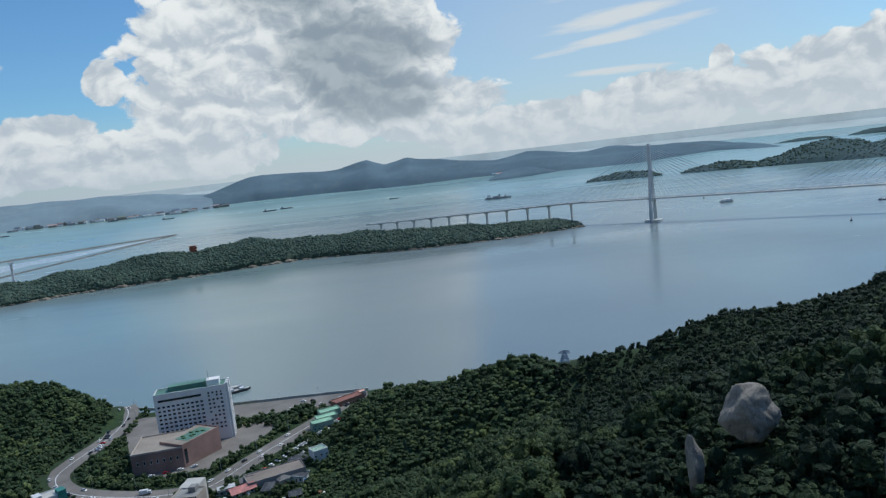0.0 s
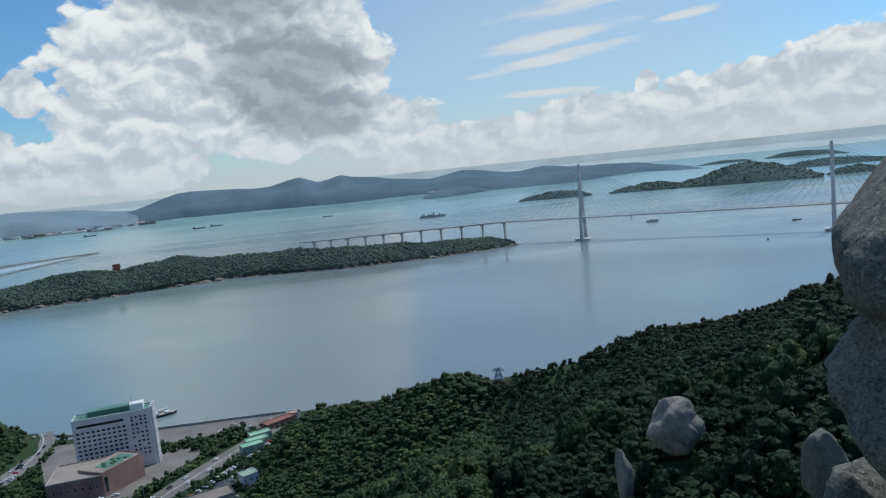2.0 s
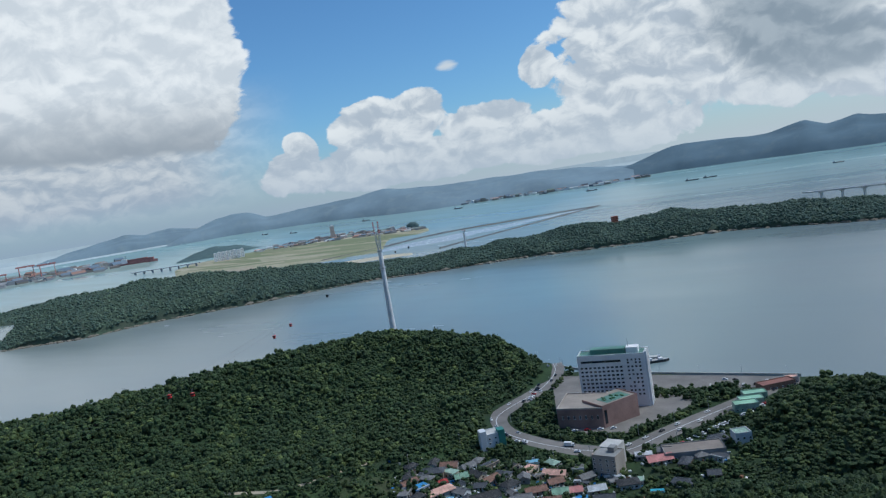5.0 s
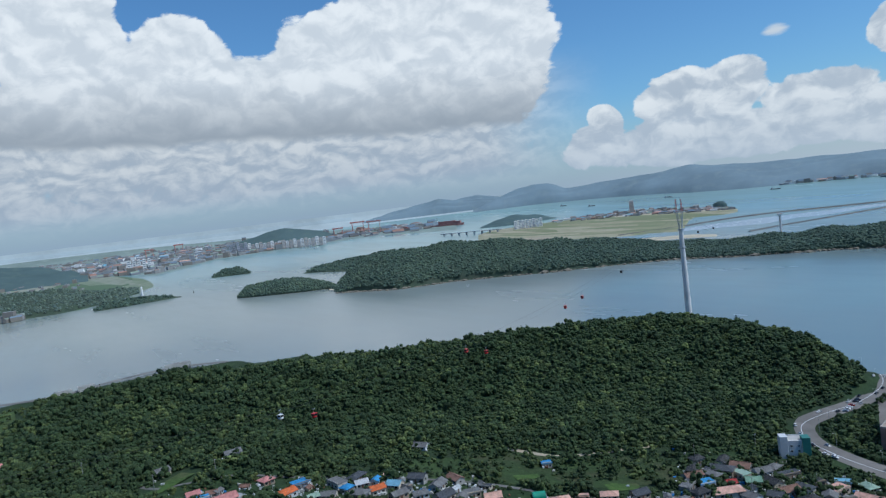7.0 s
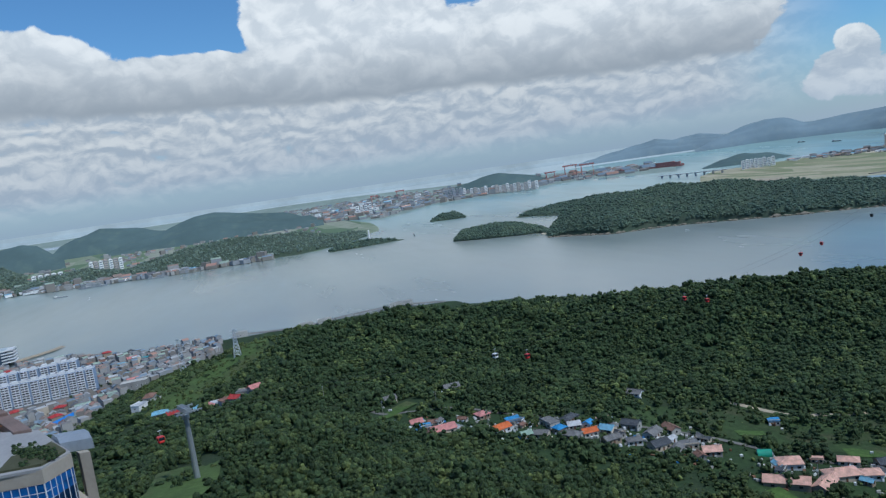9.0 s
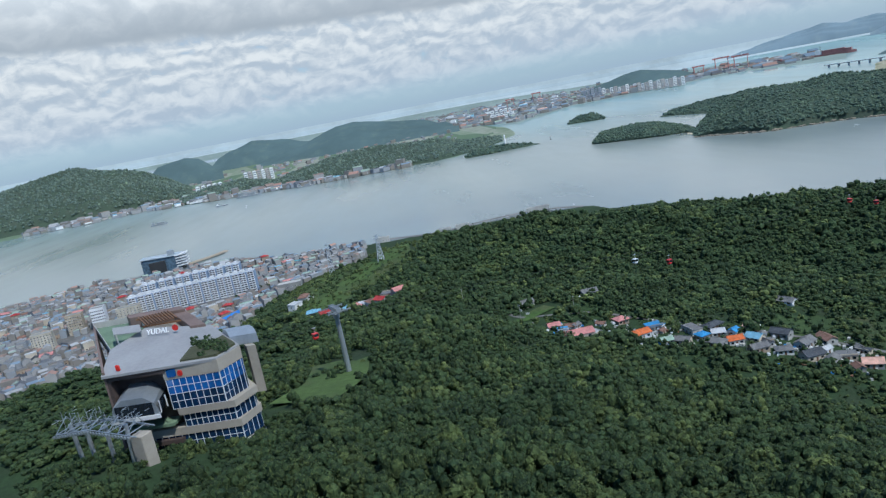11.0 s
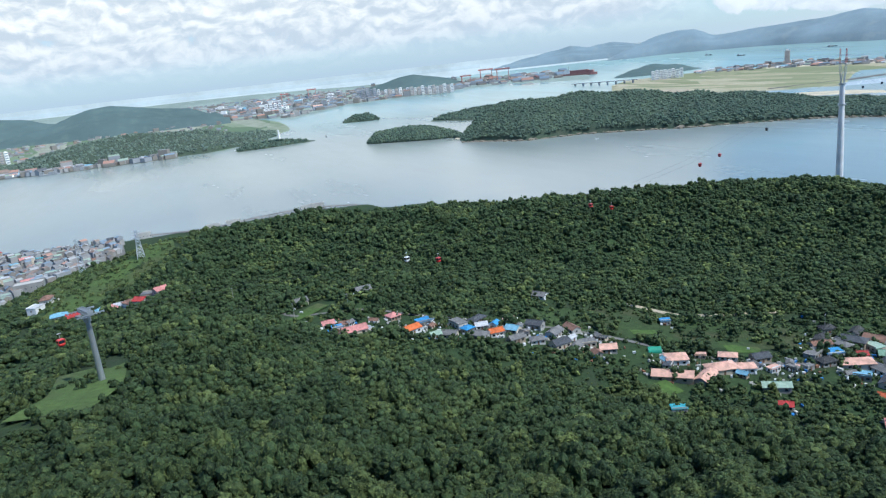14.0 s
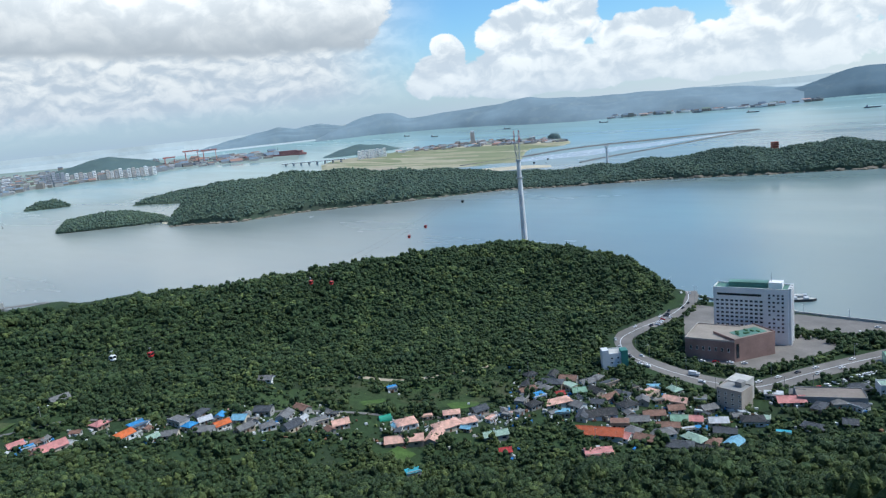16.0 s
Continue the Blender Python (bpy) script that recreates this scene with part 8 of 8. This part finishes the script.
def sprawl(name, label, x, y, z, w, dp, h, turn, rng, far_away=False):
    """Many small gabled and flat houses as one crowd."""
    n = len(x)
    ridge = np.where(rng.uniform(size=n) < 0.55, dp * 0.28, 0.25)
    one = np.ones(n)
    ux = np.stack([-one, one, one, -one, -one, one, one, -one, -one, one], 1) * (w / 2)[:, None]
    uy = np.stack([-one, -one, one, one, -one, -one, one, one, 0 * one, 0 * one], 1) * (dp / 2)[:, None]
    uz = np.stack([0 * one - 2, 0 * one - 2, 0 * one - 2, 0 * one - 2, h, h, h, h, h + ridge, h + ridge], 1)
    c, s = np.cos(turn)[:, None], np.sin(turn)[:, None]
    V = np.stack([ux * c - uy * s + x[:, None], ux * s + uy * c + y[:, None], uz + z[:, None]], -1)
    wall = np.array([(0, 1, 5), (0, 5, 4), (1, 2, 6), (1, 6, 5), (2, 3, 7), (2, 7, 6), (3, 0, 4), (3, 4, 7), (4, 8, 7), (5, 6, 9)])
    top = np.array([(0, 1, 3), (0, 3, 2), (4, 5, 3), (4, 3, 2)])
    roofs = np.stack([V[:, 4], V[:, 5], V[:, 8], V[:, 9], V[:, 7], V[:, 6]], 1)
    cap = np.array([(0, 1, 3), (0, 3, 2), (5, 4, 2), (5, 2, 3)])
    tw, tr = rng.uniform(0, 0.33, n), rng.uniform(0.35, 1.0, n)
    verts = np.concatenate([V.reshape(-1, 3), roofs.reshape(-1, 3)])
    faces = np.concatenate([(wall[None] + (np.arange(n) * 10)[:, None, None]).reshape(-1, 3), (cap[None] + (np.arange(n) * 6)[:, None, None]).reshape(-1, 3) + n * 10])
    tint = np.concatenate([np.repeat(tw, 10), np.repeat(tr, 6)])
    if far_away:
        verts = np.stack(far_xyz(verts[:, 0], verts[:, 1], verts[:, 2]), -1)
    return tagged(new(name, quick_mesh(name, verts, faces, SPRAWL, False, tint)), label, "houses", kind="stuff")


def build_sprawl():
    rng = np.random.default_rng(77)
    taken = np.array([o.matrix_basis.translation[:2] for o in bpy.data.objects if o.parent is None and o.type == "EMPTY" and o.name.split(".")[0] in ("town_house", "apartment_block", "apartment_house", "school", "warehouse", "ferry_terminal", "blue_shed", "house", "quay_shed")])
    X, Y = jittered(rng, -123, -93, 540, 1275, 11.5)
    az, d = np.degrees(np.arctan2(X, Y)), np.hypot(X, Y)
    ok = (d > np.interp(az, [-125, -105, -100, -97, -93], [585, 620, 775, 835, 980])) & (d < COAST(az)[0] - 12)
    ok &= ~((az > -116.5) & (az < -101) & (d > 885) & (d < 925)) & ~((az > -113) & (az < -102.5) & (d > 965) & (d < 1005)) & ~((az > -112) & (az < -105) & (d > 1215))
    X, Y = X[ok], Y[ok]
    gap = np.min(np.hypot(X[:, None] - taken[None, :, 0], Y[:, None] - taken[None, :, 1]), axis=1)
    X, Y = X[gap > 10.5], Y[gap > 10.5]
    n = len(X)
    sprawl("old_town_roofs", "crowded small houses of the old town", X, Y, ground_z(X, Y) + 0.3, rng.uniform(6.5, 10.5, n), rng.uniform(5.5, 8.5, n), rng.uniform(3, 8.5, n), rng.choice([0.3, 1.87, 0.5, 2.2], n) + rng.normal(0, 0.12, n), rng)

    def spread(name, label, n, a0, a1, near, far_, w, h, depth=1.0):
        a = rng.uniform(a0, a1, n)
        lo, hi = near(a), far_(a)
        r = lo + (hi - lo) * rng.uniform(size=n) ** depth
        ww = rng.uniform(*w, n)
        sprawl(name, label, r * np.sin(np.radians(a)), r * np.cos(np.radians(a)), np.full(n, 3.0), ww, ww * rng.uniform(0.4, 0.8, n), rng.uniform(h[0], h[1], n) * np.where(rng.uniform(size=n) < 0.08, 2.2, 1.0), -np.radians(a) + rng.normal(0, 0.4, n), rng, True)

    shore = lambda a: np.interp(a, [-118, -115, -111.4, -108.5, -102, -95.8, -89], [2900, 2790, 2720, 2690, 2491, 2356, 2300])
    spread("far_quay_roofs", "pale low houses and sheds along the far quay", 240, -117, -98.5, lambda a: shore(a) + 25, lambda a: shore(a) + np.interp(a, [-117, -112, -107, -104, -98.5], [240, 380, 560, 260, 60]), (14, 34), (5, 12), 1.3)
    spread("far_shore_roofs", "white low buildings along the far shore", 90, -98.5, -88.2, lambda a: shore(a) + 12, lambda a: shore(a) + 55, (14, 34), (5, 12))
    spread("far_village_roofs", "small houses on the coast plain", 240, -108, -84, lambda a: 0 * a + 2950, lambda a: 0 * a + 4300, (12, 28), (5, 10))
    spread("far_city_roofs", "hazy pale roofs of the far city", 900, -88, -66, lambda a: np.interp(a, [-88, -81.5, -79.2, -74.8, -66], [4400, 4150, 3850, 4650, 5000]), lambda a: 0 * a + 8800, (18, 52), (6, 17), 1.5)
    spread("shipyard_roofs", "long pale shipyard halls", 130, -66.5, -57.5, lambda a: np.interp(a, [-66.5, -62, -57.5], [4980, 5200, 4850]), lambda a: 0 * a + 6600, (30, 90), (7, 15))
    spread("port_roofs", "containers and sheds on the port land", 260, -46.5, -34.5, lambda a: np.interp(a, [-46.5, -44, -40, -36, -34.5], [3800, 3700, 3560, 3370, 3320]), lambda a: np.interp(a, [-46.5, -44, -40, -36, -34.5], [4100, 4200, 4150, 3650, 3400]), (9, 34), (3, 7))
    spread("hill_foot_roofs", "specks of white houses under the blue hills", 55, -31, -16.5, lambda a: np.interp(a, [-31, -20, -17], [6020, 5400, 5600]), lambda a: np.interp(a, [-31, -20, -17], [6180, 5560, 5760]), (24, 60), (8, 16))


build_sprawl()
# ---- summit rocks ----
def boulder(name, label, c, s, seed, rough=0.16, sub=5, turn=0.0, cuts=(), stone=GRANITE):
    """A weathered granite block: a rounded mass cut by broad planes, with cracks and pitting."""
    rng = random.Random(seed)
    bm = bmesh.new()
    bmesh.ops.create_icosphere(bm, subdivisions=sub, radius=1)
    planes = [(Vector((rng.uniform(-1, 1), rng.uniform(-1, 1), rng.uniform(-0.7, 1))).normalized(), rng.uniform(0.62, 0.9)) for _ in range(7)]
    planes += [(Vector(n).normalized(), k) for n, k in cuts]
    off = Vector((seed * 3.1, seed * 1.7, seed * 0.9))
    for v in bm.verts:
        p = v.co.copy()
        for n, k in planes:
            over = p.dot(n) - k
            if over > 0:
                p -= n * over * 0.8
        p *= 1 + rough * noise.fractal(p * 1.3 + off, 1.0, 2.0, 5) + 0.02 * noise.noise(p * 9 + off)
        crack = abs(noise.noise(p * 1.1 + off * 2))
        if crack < 0.035:
            p *= 0.965
        v.co = p
    me = bpy.data.meshes.new(name)
    for f in bm.faces:
        f.smooth = True
    bm.to_mesh(me)
    bm.free()
    me.materials.append(stone)
    ob = new(name, me)
    ob.matrix_basis = pose(*c, 0, 0, turn) @ Matrix.Diagonal((*s, 1))
    return tagged(ob, label, "boulder", "summit boulders")


def rock_at(az, d, z, s, seed, label, **kw):
    p = P(az, d)
    return boulder("boulder", label, (p.x, p.y, z), s, seed, turn=kw.pop("turn", -az), **kw)


rock_at(42.9, 8.6, 190.57, (1.7, 1.5, 1.7), 3, "large angular granite boulder atop another", cuts=(((-0.77, -0.1, 0.64), 0.6), ((-0.96, -0.1, -0.28), 0.6), ((0, -0.1, -1), 0.22)), turn=-36, rough=0.08)
rock_at(44.3, 8.0, 189.2, (1.45, 1.5, 1.2), 7, "large rounded grey granite boulder")
rock_at(35.6, 9.0, 187.3, (0.55, 0.9, 1.15), 12, "narrow cracked granite block", cuts=(((-1, -0.1, 0.2), 0.5), ((0.1, -1, 0.3), 0.45), ((0.5, -0.1, 1), 0.62), ((-0.6, -0.5, 0.6), 0.6)), rough=0.24)
rock_at(43.0, 9.8, 182.5, (2.6, 2.6, 5.6), 14, "tall granite crag under the boulders")
rock_at(23.0, 66, 166.4, (2.55, 2.5, 2.75), 17, "pale round granite outcrop among the trees", stone=PALE_GRANITE, rough=0.2)
rock_at(18.6, 62, 162.9, (0.72, 0.8, 2.8), 22, "slim granite pinnacle among the trees", sub=4, stone=PALE_GRANITE, rough=0.25)
rock_at(33.5, 30, 179.0, (0.9, 0.9, 1.6), 25, "small granite point among the trees", sub=4)
rock_at(-124.5, 4.3, 188.68, (1.1, 1.1, 1.7), 31, "flat granite ledge beside the path")
